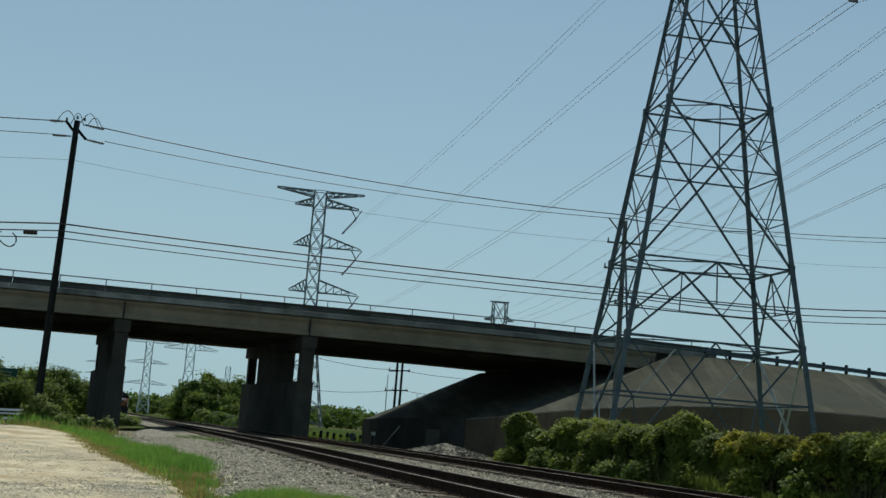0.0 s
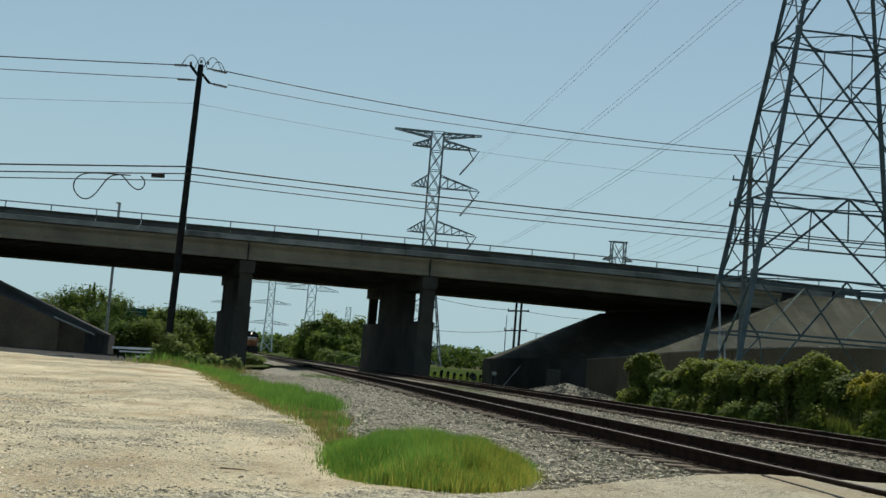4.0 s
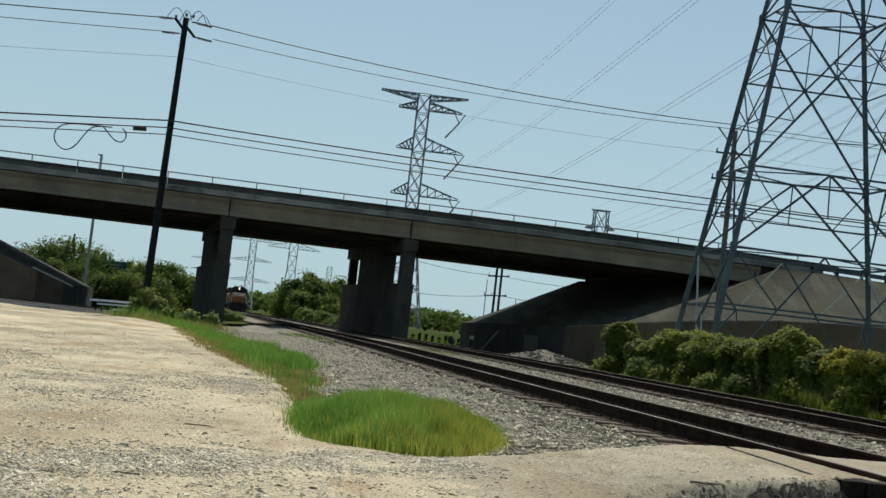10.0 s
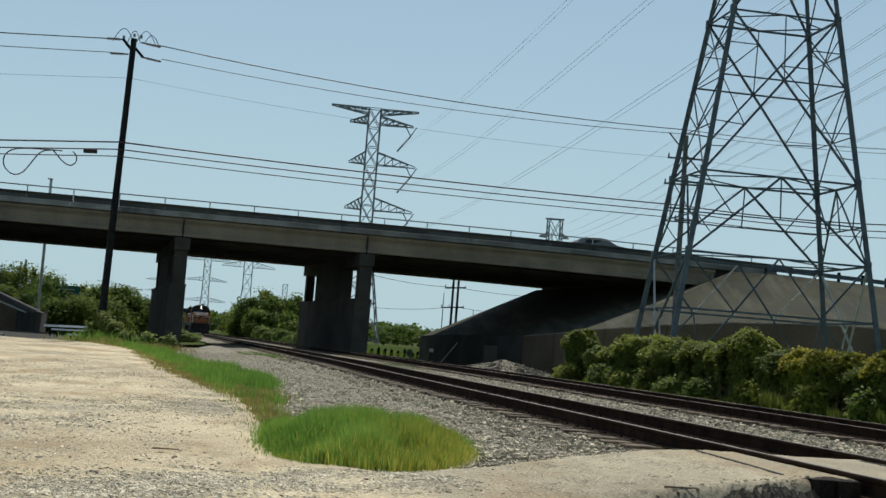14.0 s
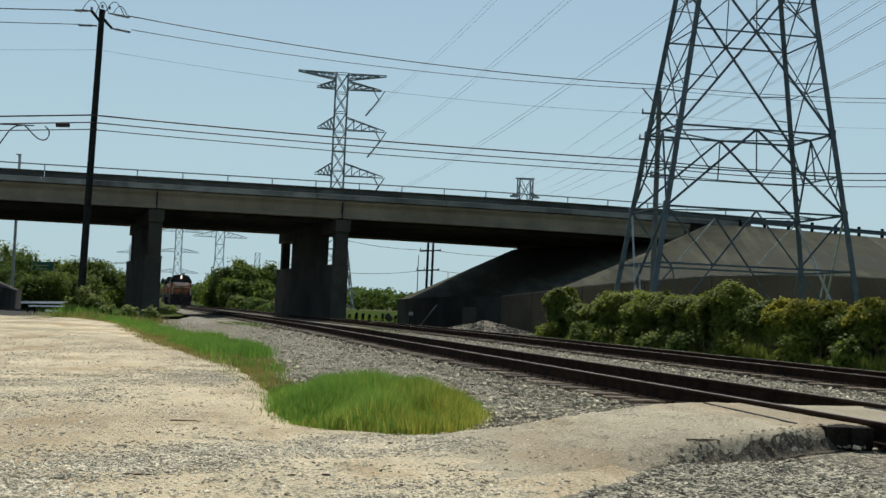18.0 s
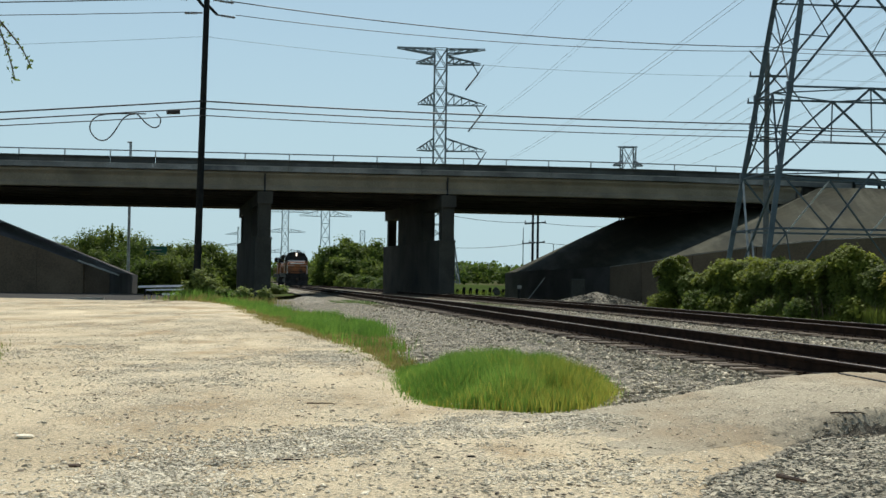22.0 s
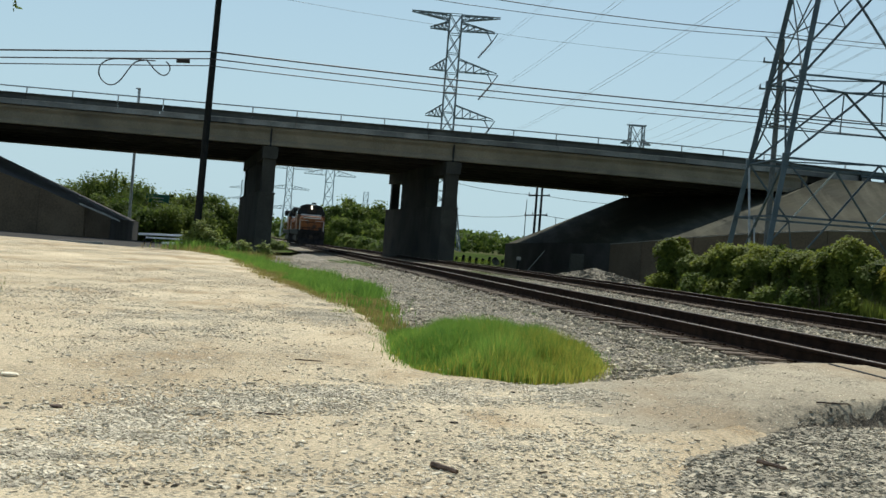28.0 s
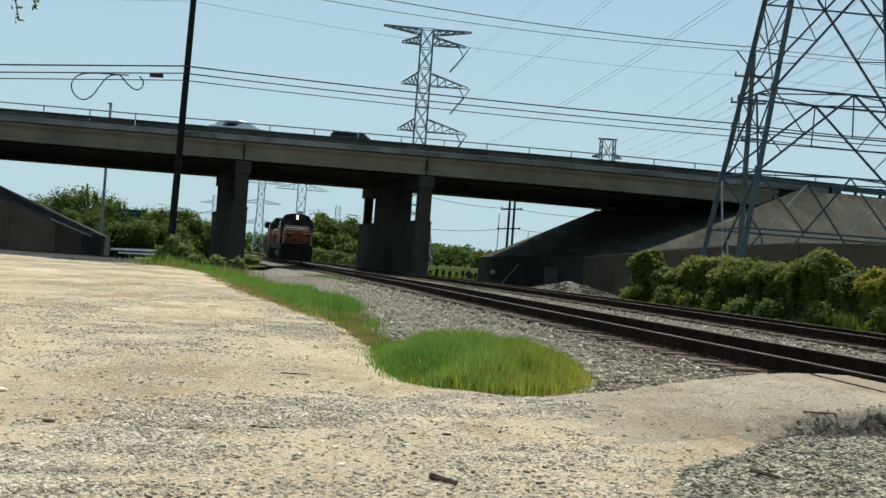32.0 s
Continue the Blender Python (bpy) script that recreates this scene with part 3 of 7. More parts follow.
def build_tracks():
    tie_bm = bmesh.new()
    box(tie_bm, (0, 0, -0.085), (2.62, 0.23, 0.18), None, 0.012)
    tie_me = bpy.data.meshes.new("tie")
    tie_bm.to_mesh(tie_me)
    tie_bm.free()
    tie_me.materials.append(M_TIE)
    plate_bm = bmesh.new()
    box(plate_bm, (0, 0, 0.006), (0.36, 0.19, 0.014), None, 0.003)
    for sx in (-0.10, 0.10):
        box(plate_bm, (sx, 0.05, 0.028), (0.03, 0.03, 0.03))
    plate_me = bpy.data.meshes.new("tie_plate")
    plate_bm.to_mesh(plate_me)
    plate_bm.free()
    plate_me.materials.append(M_RAIL)
    rng = random.Random(4)
    for off in TRACKS:
        tr = thing("railway_track", "rusty steel rails on weathered timber ties" + (", nearer the lot" if off == 0 else ", beside the vine hedge"), "railway track", "railway tracks", "structure")
        ys = [2 + 1.5 * i for i in range(40)] + [62 + 6 * i for i in range(62)]
        for side in (-0.755, 0.755):
            bm = bmesh.new()
            pts = [Vector((track_x(y) + off + side, y, rail_z(y) + 0.012)) for y in ys]
            sweep_line(bm, RAIL_PROFILE, pts)
            rail = part("rail", bm, M_RAIL, tr)
            bm = bmesh.new()
            sweep_line(bm, [(-0.026, 0.1865), (0.026, 0.1865), (0.024, 0.190), (-0.024, 0.190)], pts)
            part("running_surface", bm, M_RAILTOP, rail, "worn polished rail head")
        y, i = 5.0, 0
        far_v, far_f = [], []
        while y < 424:
            turn = pose(track_x(y) + off + rng.uniform(-0.05, 0.05), y, rail_z(y) + 0.005 + rng.uniform(-0.006, 0.01), 0, rng.uniform(-0.4, 0.4), 9.0 + rng.uniform(-1.2, 1.2))
            if i < 140 and not 9.2 < y < 10.7:
                t = new("tie", tie_me)
                t.parent = tr
                t.matrix_basis = turn
                if y < 40:
                    for side in (-0.755, 0.755):
                        p = new("tie_plate", plate_me)
                        p.parent = t
                        p.matrix_basis = pose(side, 0, 0.003)
            elif i >= 140:
                base = len(far_v)
                far_v += [turn @ v.co for v in tie_me.vertices]
                far_f += [tuple(base + k for k in pl.vertices) for pl in tie_me.polygons]
            y += 0.545
            i += 1
        far = add_mesh("far_ties", far_v, far_f, M_TIE, tr)
        tagged(far, kind="stuff")


def road_near(x):
    return np.interp(x, [-0.6, 0.5, 1.5, 2.2, 2.64, 2.93, 3.34, 3.91, 4.5, 4.72, 4.92, 6.5, 9, 16], [5.6, 6.3, 7.5, 8.35, 8.9, 9.1, 9.4, 9.98, 10.52, 10.8, 10.86, 10.9, 11.0, 11.5])


def road_z(x, y):
    """The ramp rises to the rails; its near edge is rounded off and worn away."""
    top = -0.035 + 0.185 * smooth(0.3, 4.0, x)
    steep = smooth(2.1, 3.1, x)
    edge = smooth(-0.02, 0.62 - 0.40 * steep, y - float(road_near(x)) + 0.06 * noise.noise(Vector((x * 1.7, 0.0, 4.0))))
    low = 0.22 * (1.0 - steep)
    keep = low + (1.0 - low) * max(edge, smooth(4.7, 4.8, x))
    return -0.07 + (top + 0.07) * keep


def broken_edge():
    """The dark rubble of the ramp's broken asphalt edge."""
    nu, nv = 150, 9
    verts, faces = [], []
    for i in range(nu + 1):
        x = 2.5 + 2.18 * i / nu
        grow = smooth(2.5, 3.2, x)
        rag = 0.05 * noise.noise(Vector((x * 5.0, 2.0, 1.0))) + 0.04 * noise.noise(Vector((x * 14.0, 5.0, 1.0)))
        for j in range(nv + 1):
            f = j / nv
            y = float(road_near(x)) - 0.07 + (0.05 + 0.16 * grow + rag * 0.8) * f
            bumpy = 0.013 * noise.noise(Vector((x * 11.0, y * 11.0, 2.0))) + 0.011 * noise.noise(Vector((x * 34.0, y * 34.0, 7.0)))
            lift = 0.024 + bumpy if 0 < j < nv else -0.02
            verts.append((x + 0.02 * noise.noise(Vector((x * 20, y * 20, 9))), y, road_z(x, y) + lift))
    for i in range(nu):
        for j in range(nv):
            a = i * (nv + 1) + j
            faces.append((a, a + nv + 1, a + nv + 2, a + 1))
    ob = quick_mesh("broken_road_edge", np.array(verts), np.array(faces), M_RUBBLE, None)
    tagged(ob, "crumbling dark broken edge of the asphalt ramp", "road edge", kind="structure")


def build_crossing():
    near = [(-0.6, 5.6), (0.5, 6.3), (1.5, 7.5), (2.2, 8.35), (2.64, 8.9), (3.0, 9.15), (3.34, 9.4), (3.91, 9.98), (4.5, 10.52), (4.72, 10.8), (5.4, 10.88), (6.5, 10.9), (9, 11.0), (12, 11.2), (16, 11.5)]
    far = [(-0.2, 10.4), (0.95, 10.4), (1.6, 10.9), (2.1, 11.4), (2.5, 11.8), (2.9, 12.2), (3.3, 12.6), (3.8, 13.0), (4.2, 13.25), (4.6, 13.3), (5.4, 13.4), (7.0, 13.7), (9, 14.0), (12, 14.4), (16, 14.8)]
    strip_sheet("crossing_road", near, far, 56, road_z, M_ROAD, "worn sandy asphalt ramp that climbs to the rails", "road", 0.30, 6, 0.008, 130)
    broken_edge()
    # dark joints where the panels meet the rails
    cr = thing("crossing_joints", "dark dirt-filled joints beside the rails of the crossing", "level crossing", kind="structure")
    for off in TRACKS:
        for x0, x1, nm in ((-1.52, -0.84, "field_panel"), (-0.66, 0.62, "gauge_panel"), (0.88, 1.5, "field_panel")):
            bm = bmesh.new()
            for k in range(3):
                a = x0 + (x1 - x0) * k / 3
                b = x0 + (x1 - x0) * (k + 1) / 3 - 0.012
                m = (a + b) / 2
                beam(bm, Vector((track_x(10.64) + off + m, 10.64, 0.04)), Vector((track_x(13.2) + off + m, 13.2, 0.04)), b - a, 0.212)
            part(nm, bm, M_TIMBER, cr, "dark timber crossing panel covered in sand")
    for side, y0, y1 in ((-1.30, 10.60, 13.0), (-0.67, 10.95, 13.2), (0.64, 10.95, 13.3), (0.87, 10.95, 13.3)):
        bm = bmesh.new()
        lean = 0.09 if side < -1 else 0.0
        pts = [Vector((track_x(y) + side - lean * (12.9 - y) + 0.01 * math.sin(y * 2.3), y, road_z(track_x(y) + side, y) + 0.006)) for y in np.linspace(y0, y1, 14)]
        sweep_line(bm, [(-0.022, -0.02), (0.022, -0.02), (0.018, 0.004), (-0.018, 0.004)], pts)
        part("joint", bm, M_RUBBER, cr)


# the overpass
BA = math.atan(0.1)
AX = Vector((math.cos(BA), math.sin(BA), 0))
PD = Vector((-0.218, 0.976, 0)).normalized()
BO = Vector((0, 88.2, 0))
Z_BOT, Z_DECK, Z_PAR = 6.88, 8.25, 9.13
WIDTH = 23.0
PIERS = (-12.48, 0.24)
S_L, S_R = -38.6, 26.0


def bp(s, d, z):
    """A point of the overpass: along it, across it, height."""
    v = BO + AX * s + PD * d
    drop = 0.00045 * max(0, s - 5) ** 2
    return Vector((v.x, v.y, z - drop))


def slab(bm, s0, s1, d0, d1, z0, z1):
    c = [bp(s, d, z) for z in (z0, z1) for s, d in ((s0, d0), (s1, d0), (s1, d1), (s0, d1))]
    v = [bm.verts.new(p) for p in c]
    for f in ((3, 2, 1, 0), (4, 5, 6, 7), (0, 1, 5, 4), (1, 2, 6, 5), (2, 3, 7, 6), (3, 0, 4, 7)):
        bm.faces.new([v[i] for i in f])


def build_bridge():
    br = thing("overpass_bridge", "long grey concrete road overpass on wall piers over the railway", "bridge", kind="structure")
    spans = [(S_L, PIERS[0]), (PIERS[0], PIERS[1]), (PIERS[1], S_R)]
    for a, b in spans:
        # girders: flanged beams side by side
        for k in range(8):
            d = 0.35 + k * (WIDTH - 0.7) / 7
            bm = bmesh.new()
            prof = [(-0.30, 0), (0.30, 0), (0.30, 0.20), (0.12, 0.34), (0.12, 1.05), (0.34, 1.20), (0.34, 1.36), (-0.34, 1.36), (-0.34, 1.20), (-0.12, 1.05), (-0.12, 0.34), (-0.30, 0.20)]
            if k in (0, 7):
                prof = [(-0.30, 0), (0.30, 0), (0.30, 1.36), (-0.40, 1.36), (-0.40, 1.22), (-0.24, 1.04), (-0.20, 0.94), (-0.20, 0.52), (-0.36, 0.32), (-0.38, 0.22), (-0.38, 0.02)]
                if k == 0:
                    prof = [(-x, z if z > 0.3 else z + 0.13) for x, z in prof][::-1]
            n = 6
            pts = [bp(a + 0.06 + (b - a - 0.12) * i / n, d, Z_BOT) for i in range(n + 1)]
            rings = []
            for pt in pts:
                rings.append([bm.verts.new(pt - PD * x + Vector((0, 0, z))) for x, z in prof])
            m = len(prof)
            for r0, r1 in zip(rings, rings[1:]):
                for i in range(m):
                    bm.faces.new((r0[i], r0[(i + 1) % m], r1[(i + 1) % m], r1[i]))
            bm.faces.new(rings[0][::-1])
            bm.faces.new(rings[-1])
            # inner girders take the darkened concrete, outer ones the plain: soffit shade as colour
            part("girder", bm, M_CONC if k in (0, 7) else M_CONC_SHADE, br)
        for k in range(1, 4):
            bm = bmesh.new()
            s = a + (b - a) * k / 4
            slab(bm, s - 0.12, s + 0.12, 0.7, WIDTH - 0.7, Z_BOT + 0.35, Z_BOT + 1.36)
            # diaphragms share the soffit's painted shade
            part("diaphragm", bm, M_CONC_SHADE, br)
    # deck slabs with an overhanging edge, parapet panels, rail
    ends = [S_L - 30] + [S_L + (S_R - S_L) * i / 7 for i in range(8)] + [S_R + 4.6]
    for a, b in zip(ends, ends[1:]):
        bm = bmesh.new()
        slab(bm, a, b, 0.2, WIDTH - 0.2, Z_BOT + (1.36 if b <= S_R else 1.45), Z_BOT + 1.60)
        part("deck_slab", bm, M_CONC, br)
        for d0, d1 in ((-0.28, 0.196), (WIDTH - 0.196, WIDTH + 0.28)):
            bm = bmesh.new()
            slab(bm, a + 0.01, b - 0.01, d0, d1, Z_BOT + 1.44, Z_BOT + 1.80)
            eb = part("edge_beam", bm, M_CONC_L, br, "pale streaked edge beam")
            bm = bmesh.new()
            out = -0.03 if d0 < 1 else 0.03
            slab(bm, a + 0.015, b - 0.015, d0 + min(out, 0), d1 + max(out, 0), Z_BOT + 1.765, Z_BOT + 1.803)
            part("drip_lip", bm, M_COPING, eb, "pale weathered lip")
    s = S_L - 30
    while s < S_R + 3:
        for d0, d1 in ((-0.24, 0.10), (WIDTH - 0.10, WIDTH + 0.24)):
            bm = bmesh.new()
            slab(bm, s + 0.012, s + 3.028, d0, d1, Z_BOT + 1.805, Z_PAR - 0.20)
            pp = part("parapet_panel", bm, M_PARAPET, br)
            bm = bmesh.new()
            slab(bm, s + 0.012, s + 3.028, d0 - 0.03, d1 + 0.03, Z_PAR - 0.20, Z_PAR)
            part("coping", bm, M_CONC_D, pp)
        s += 3.04
    s = S_L - 30
    while s < S_R + 3:
        for d in (-0.05, WIDTH + 0.05):
            bm = bmesh.new()
            beam(bm, bp(s, d, Z_PAR), bp(s, d, Z_PAR + 0.40), 0.07, 0.07)
            part("rail_post", bm, M_GALV, br)
        s += 3.04
    for d in (-0.05, WIDTH + 0.05):
        bm = bmesh.new()
        tube(bm, [bp(S_L - 30 + 2.5 * i, d, Z_PAR + 0.42) for i in range(40)], 0.045, 6)
        part("top_rail", bm, M_GALV, br)
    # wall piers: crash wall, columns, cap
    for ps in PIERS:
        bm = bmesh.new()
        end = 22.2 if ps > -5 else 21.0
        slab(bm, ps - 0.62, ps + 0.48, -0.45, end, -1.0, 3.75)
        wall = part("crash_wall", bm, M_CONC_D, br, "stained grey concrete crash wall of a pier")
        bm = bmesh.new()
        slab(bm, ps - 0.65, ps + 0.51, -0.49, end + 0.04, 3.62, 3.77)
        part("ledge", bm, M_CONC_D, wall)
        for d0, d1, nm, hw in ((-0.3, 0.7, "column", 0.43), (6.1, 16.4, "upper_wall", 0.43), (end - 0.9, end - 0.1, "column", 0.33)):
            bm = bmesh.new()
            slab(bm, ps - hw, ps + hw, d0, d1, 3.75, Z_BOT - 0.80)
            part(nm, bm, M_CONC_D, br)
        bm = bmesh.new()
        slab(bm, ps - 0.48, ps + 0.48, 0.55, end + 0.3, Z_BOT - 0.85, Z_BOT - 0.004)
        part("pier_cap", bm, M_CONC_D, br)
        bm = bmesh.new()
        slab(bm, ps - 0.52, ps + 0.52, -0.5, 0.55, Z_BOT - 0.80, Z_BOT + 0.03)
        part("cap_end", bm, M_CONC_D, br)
        bm = bmesh.new()
        slab(bm, ps - 0.05, ps + 0.05, -0.02, 0.4, Z_BOT + 0.03, Z_BOT + 1.33)
        part("joint_filler", bm, M_RUBBER, br, "dark open joint between girders")
    # asphalt on the deck
    for i in range(4):
        bm = bmesh.new()
        a = S_L - 30 + i * 24
        slab(bm, a, a + 23.9, 0.22, WIDTH - 0.22, Z_BOT + 1.603, Z_BOT + 1.64)
        part("road_surface", bm, M_ASPHALT, br)


def loft(name, low, high, material, thing_parent, n=8, label=""):
    """A surface between two lines, split in bays along its length."""
    low, high = [Vector(p) for p in low], [Vector(p) for p in high]
    for i in range(len(low) - 1):
        verts, faces = [], []
        for r in range(n + 1):
            for c in range(5):
                f = c / 4
                a, b = low[i].lerp(low[i + 1], f), high[i].lerp(high[i + 1], f)
                verts.append(a.lerp(b, r / n))
        for r in range(n):
            for c in range(4):
                k = r * 5 + c
                faces.append((k, k + 1, k + 6, k + 5))
        off = len(verts)
        verts += [v - Vector((0, 0, 0.25)) for v in verts]
        faces += [tuple(off + k for k in f[::-1]) for f in faces]
        ring = [0, 1, 2, 3, 4] + [r * 5 + 4 for r in range(1, n + 1)] + [n * 5 + c for c in (3, 2, 1, 0)] + [r * 5 for r in range(n - 1, 0, -1)]
        for u, v in zip(ring, ring[1:] + ring[:1]):
            faces.append((v, u, off + u, off + v))
        add_mesh(name, verts, faces, material, thing_parent, label, False)


def resample(line, n):
    line = [Vector(p) for p in line]
    d = [0.0]
    for a, b in zip(line, line[1:]):
        d.append(d[-1] + (b - a).length)
    out = []
    for i in range(n + 1):
        t = d[-1] * i / n
        k = max(j for j in range(len(d) - 1) if d[j] <= t + 1e-9)
        out.append(line[k].lerp(line[k + 1], (t - d[k]) / max(1e-6, d[k + 1] - d[k])))
    return out


def round_corners(line, times=2):
    line = [Vector(p) for p in line]
    for _ in range(times):
        out = [line[0]]
        for a, b in zip(line, line[1:]):
            out += [a.lerp(b, 0.25), a.lerp(b, 0.75)]
        line = out + [line[-1]]
    return line


def wall_run(name, tops, thick, material, parent, base=-1.2, cap=True):
    tops = [Vector(p) for p in tops]
    for a, b in zip(tops, tops[1:]):
        d = (b - a)
        d.z = 0
        d.normalize()
        nrm = Vector((d.y, -d.x, 0)) * thick / 2
        bm = bmesh.new()
        v = [bm.verts.new(p) for p in (Vector((a.x, a.y, base)) - nrm, Vector((b.x, b.y, base)) - nrm, Vector((b.x, b.y, base)) + nrm, Vector((a.x, a.y, base)) + nrm, a - nrm, b - nrm, b + nrm, a + nrm)]
        for f in ((3, 2, 1, 0), (4, 5, 6, 7), (0, 1, 5, 4), (1, 2, 6, 5), (2, 3, 7, 6), (3, 0, 4, 7)):
            bm.faces.new([v[i] for i in f])
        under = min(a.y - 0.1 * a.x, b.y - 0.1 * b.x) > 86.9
        # panels below the deck swap to the darkened concrete, shade put into their colour
        pn = part(name, bm, M_CONC_SHADE if under else material, parent)
        if cap and not under:
            bm = bmesh.new()
            prism(bm, [(0.20, -0.06), (0.20, -0.03), (-0.12, 0.035), (-0.12, -0.06)], a, b)
            part("wall_coping", bm, M_COPING, pn, "pale sloping concrete coping")


def build_abutment(name, line, z0, z1):
    a = thing(name, "shaded concrete abutment wall behind the girder ends", "abutment", kind="structure")
    for p, q in zip(line, line[1:]):
        bm = bmesh.new()
        beam(bm, Vector((p.x, p.y, (z0 + z1) / 2)), Vector((q.x, q.y, (z0 + z1) / 2)), 0.6, z1 - z0)
        # the abutment's shade is in this concrete's colour too
        part("backwall", bm, M_CONC_SHADE, a)


def build_embankments():
    build_abutment("bridge_abutment", [bp(21.0, 21.4, 0), bp(23.4, 11, 0), bp(25.9, 0.2, 0)], 5.2, 8.2)
    build_abutment("bridge_abutment", [bp(-36.2, 27.5, 0), bp(-37.2, 14, 0), bp(-38.2, 0.2, 0)], 5.2, 8.2)
    right = thing("approach_embankment", "grey concrete slope paving above a brown retaining wall", "embankment", "bridge embankments", "structure")
    low = round_corners([bp(10.6, 22.4, 1.7), bp(10.4, 21.0, 1.75), bp(11.5, 11, 2.0), bp(12.6, 0, 2.2), bp(13.4, -4, 2.6), bp(17.0, -8.5, 3.4), bp(23, -11, 4.3), bp(34, -12, 4.85), bp(60, -12, 5.0), bp(95, -12, 5.0)])
    high = round_corners([bp(20.2, 21.4, 6.6), bp(20.3, 21.0, 6.72), bp(22.7, 11, 6.8), bp(25.0, 0, 6.9), bp(25.2, -0.5, 7.4), bp(25.7, -1.0, 8.05), bp(27.5, -1.2, 8.32), bp(36, -1.2, 8.3), bp(60, -1.2, 8.6), bp(95, -1.2, 9.5)])
    low, high = resample(low, 26), resample(high, 26)
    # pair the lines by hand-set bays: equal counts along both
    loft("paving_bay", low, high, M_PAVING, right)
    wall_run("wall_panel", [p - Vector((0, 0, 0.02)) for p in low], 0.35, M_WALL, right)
    top = [bp(26.0 + 4 * i, 6.9, 8.21) for i in range(20)]
    for a, b in zip(top, top[1:]):
        bm = bmesh.new()
        beam(bm, a, b, 13.0, 0.6)
        part("shoulder", bm, M_ASPHALT, right)
    # guard rail on the crest
    gr = thing("guard_rail", "galvanised guard rail on dark posts along the approach", "guard rail")
    pts = [bp(29.6 + 1.9 * i, -0.55, 8.15) for i in range(30)]
    for p in pts:
        bm = bmesh.new()
        box(bm, p + Vector((0, 0, 0.42)), (0.18, 0.2, 1.0))
        part("post", bm, M_WOOD, gr)
        bm = bmesh.new()
        box(bm, p + Vector((0, -0.12, 0.55)), (0.15, 0.14, 0.34))
        part("spacer", bm, M_WOOD, gr)
    for a, b in zip(pts, pts[1:]):
        bm = bmesh.new()
        o = Vector((0, -0.20, 0.57))
        prism(bm, [(0.0, -0.16), (0.04, -0.09), (0.0, 0.0), (0.04, 0.09), (0.0, 0.16), (-0.012, 0.16), (0.028, 0.09), (-0.012, 0.0), (0.028, -0.09), (-0.012, -0.16)], a + o, b + o)
        part("rail_beam", bm, M_STEEL, gr)
    left = thing("abutment_embankment", "shaded concrete slope above a brown retaining wall", "embankment", "bridge embankments", "structure")
    low = round_corners([bp(-21.6, 23.4, 1.05), bp(-22.4, 12, 1.1), bp(-22.9, 2, 1.2), bp(-23.5, -1.6, 1.3), bp(-29.4, -2.2, 3.5), bp(-38.4, -2.4, 5.8), bp(-62, -2.8, 6.8)])
    high = round_corners([bp(-35.9, 22.0, 6.7), bp(-36.6, 12, 6.75), bp(-37.6, 2, 6.75), bp(-37.6, -0.3, 6.9), bp(-39.1, -0.8, 7.4), bp(-47.6, -1.0, 7.9), bp(-62, -1.0, 8.0)])
    low, high = resample(low, 20), resample(high, 20)
    # this slope is darker than the right one: shade painted by its material
    loft("paving_bay", low, high, M_CONC_SHADE, left)
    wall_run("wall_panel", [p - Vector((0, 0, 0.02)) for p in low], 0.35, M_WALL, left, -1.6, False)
    for s0, s1, d, rise in ((-24.9, -23.4, -1.75, 0.12), (-24.2, -22.6, -1.95, 0.15), (-23.4, -22.2, -1.65, 0.17)):
        bm = bmesh.new()
        beam(bm, bp(s0, d, 1.3 + 0.373 * (-23.5 - s0) + rise), bp(s1, d, 1.3 + 0.373 * (-23.5 - s1) + rise), 0.28, 0.09)
        part("coping_slab", bm, M_COPING, left, "loose pale coping slab")


build_ground()
build_lot()
build_ballast()
build_crossing()
build_bridge()
build_embankments()


# lattice towers
def lattice(t, levels, c, ax, leg, brace, material):
    """Four legs and braced faces through levels of (z, half length, half depth); ax: the long side's direction."""
    ax = Vector((ax[0], ax[1], 0)).normalized()
    ay = Vector((-ax.y, ax.x, 0))
    c = Vector((c[0], c[1], 0))

    def cor(lv, sx, sy):
        return c + ax * lv[1] * sx + ay * lv[2] * sy + Vector((0, 0, lv[0]))
    signs = [(-1, -1), (1, -1), (1, 1), (-1, 1)]
    for sx, sy in signs:
        for a, b in zip(levels, levels[1:]):
            bm = bmesh.new()
            angle_bar(bm, cor(a, sx, sy), cor(b, sx, sy), leg, leg * 0.35)
            part("leg", bm, material, t)

    def bar(p, q, w):
        bm = bmesh.new()
        angle_bar(bm, p, q, w, w * 0.3)
        part("brace", bm, material, t)
    for i in range(4):
        s0, s1 = signs[i], signs[(i + 1) % 4]
        for j, (a, b) in enumerate(zip(levels, levels[1:])):
            p0, p1, q0, q1 = cor(a, *s0), cor(a, *s1), cor(b, *s0), cor(b, *s1)
            bar(q0, q1, brace)
            bar(p0, q1, brace)
            bar(p1, q0, brace)


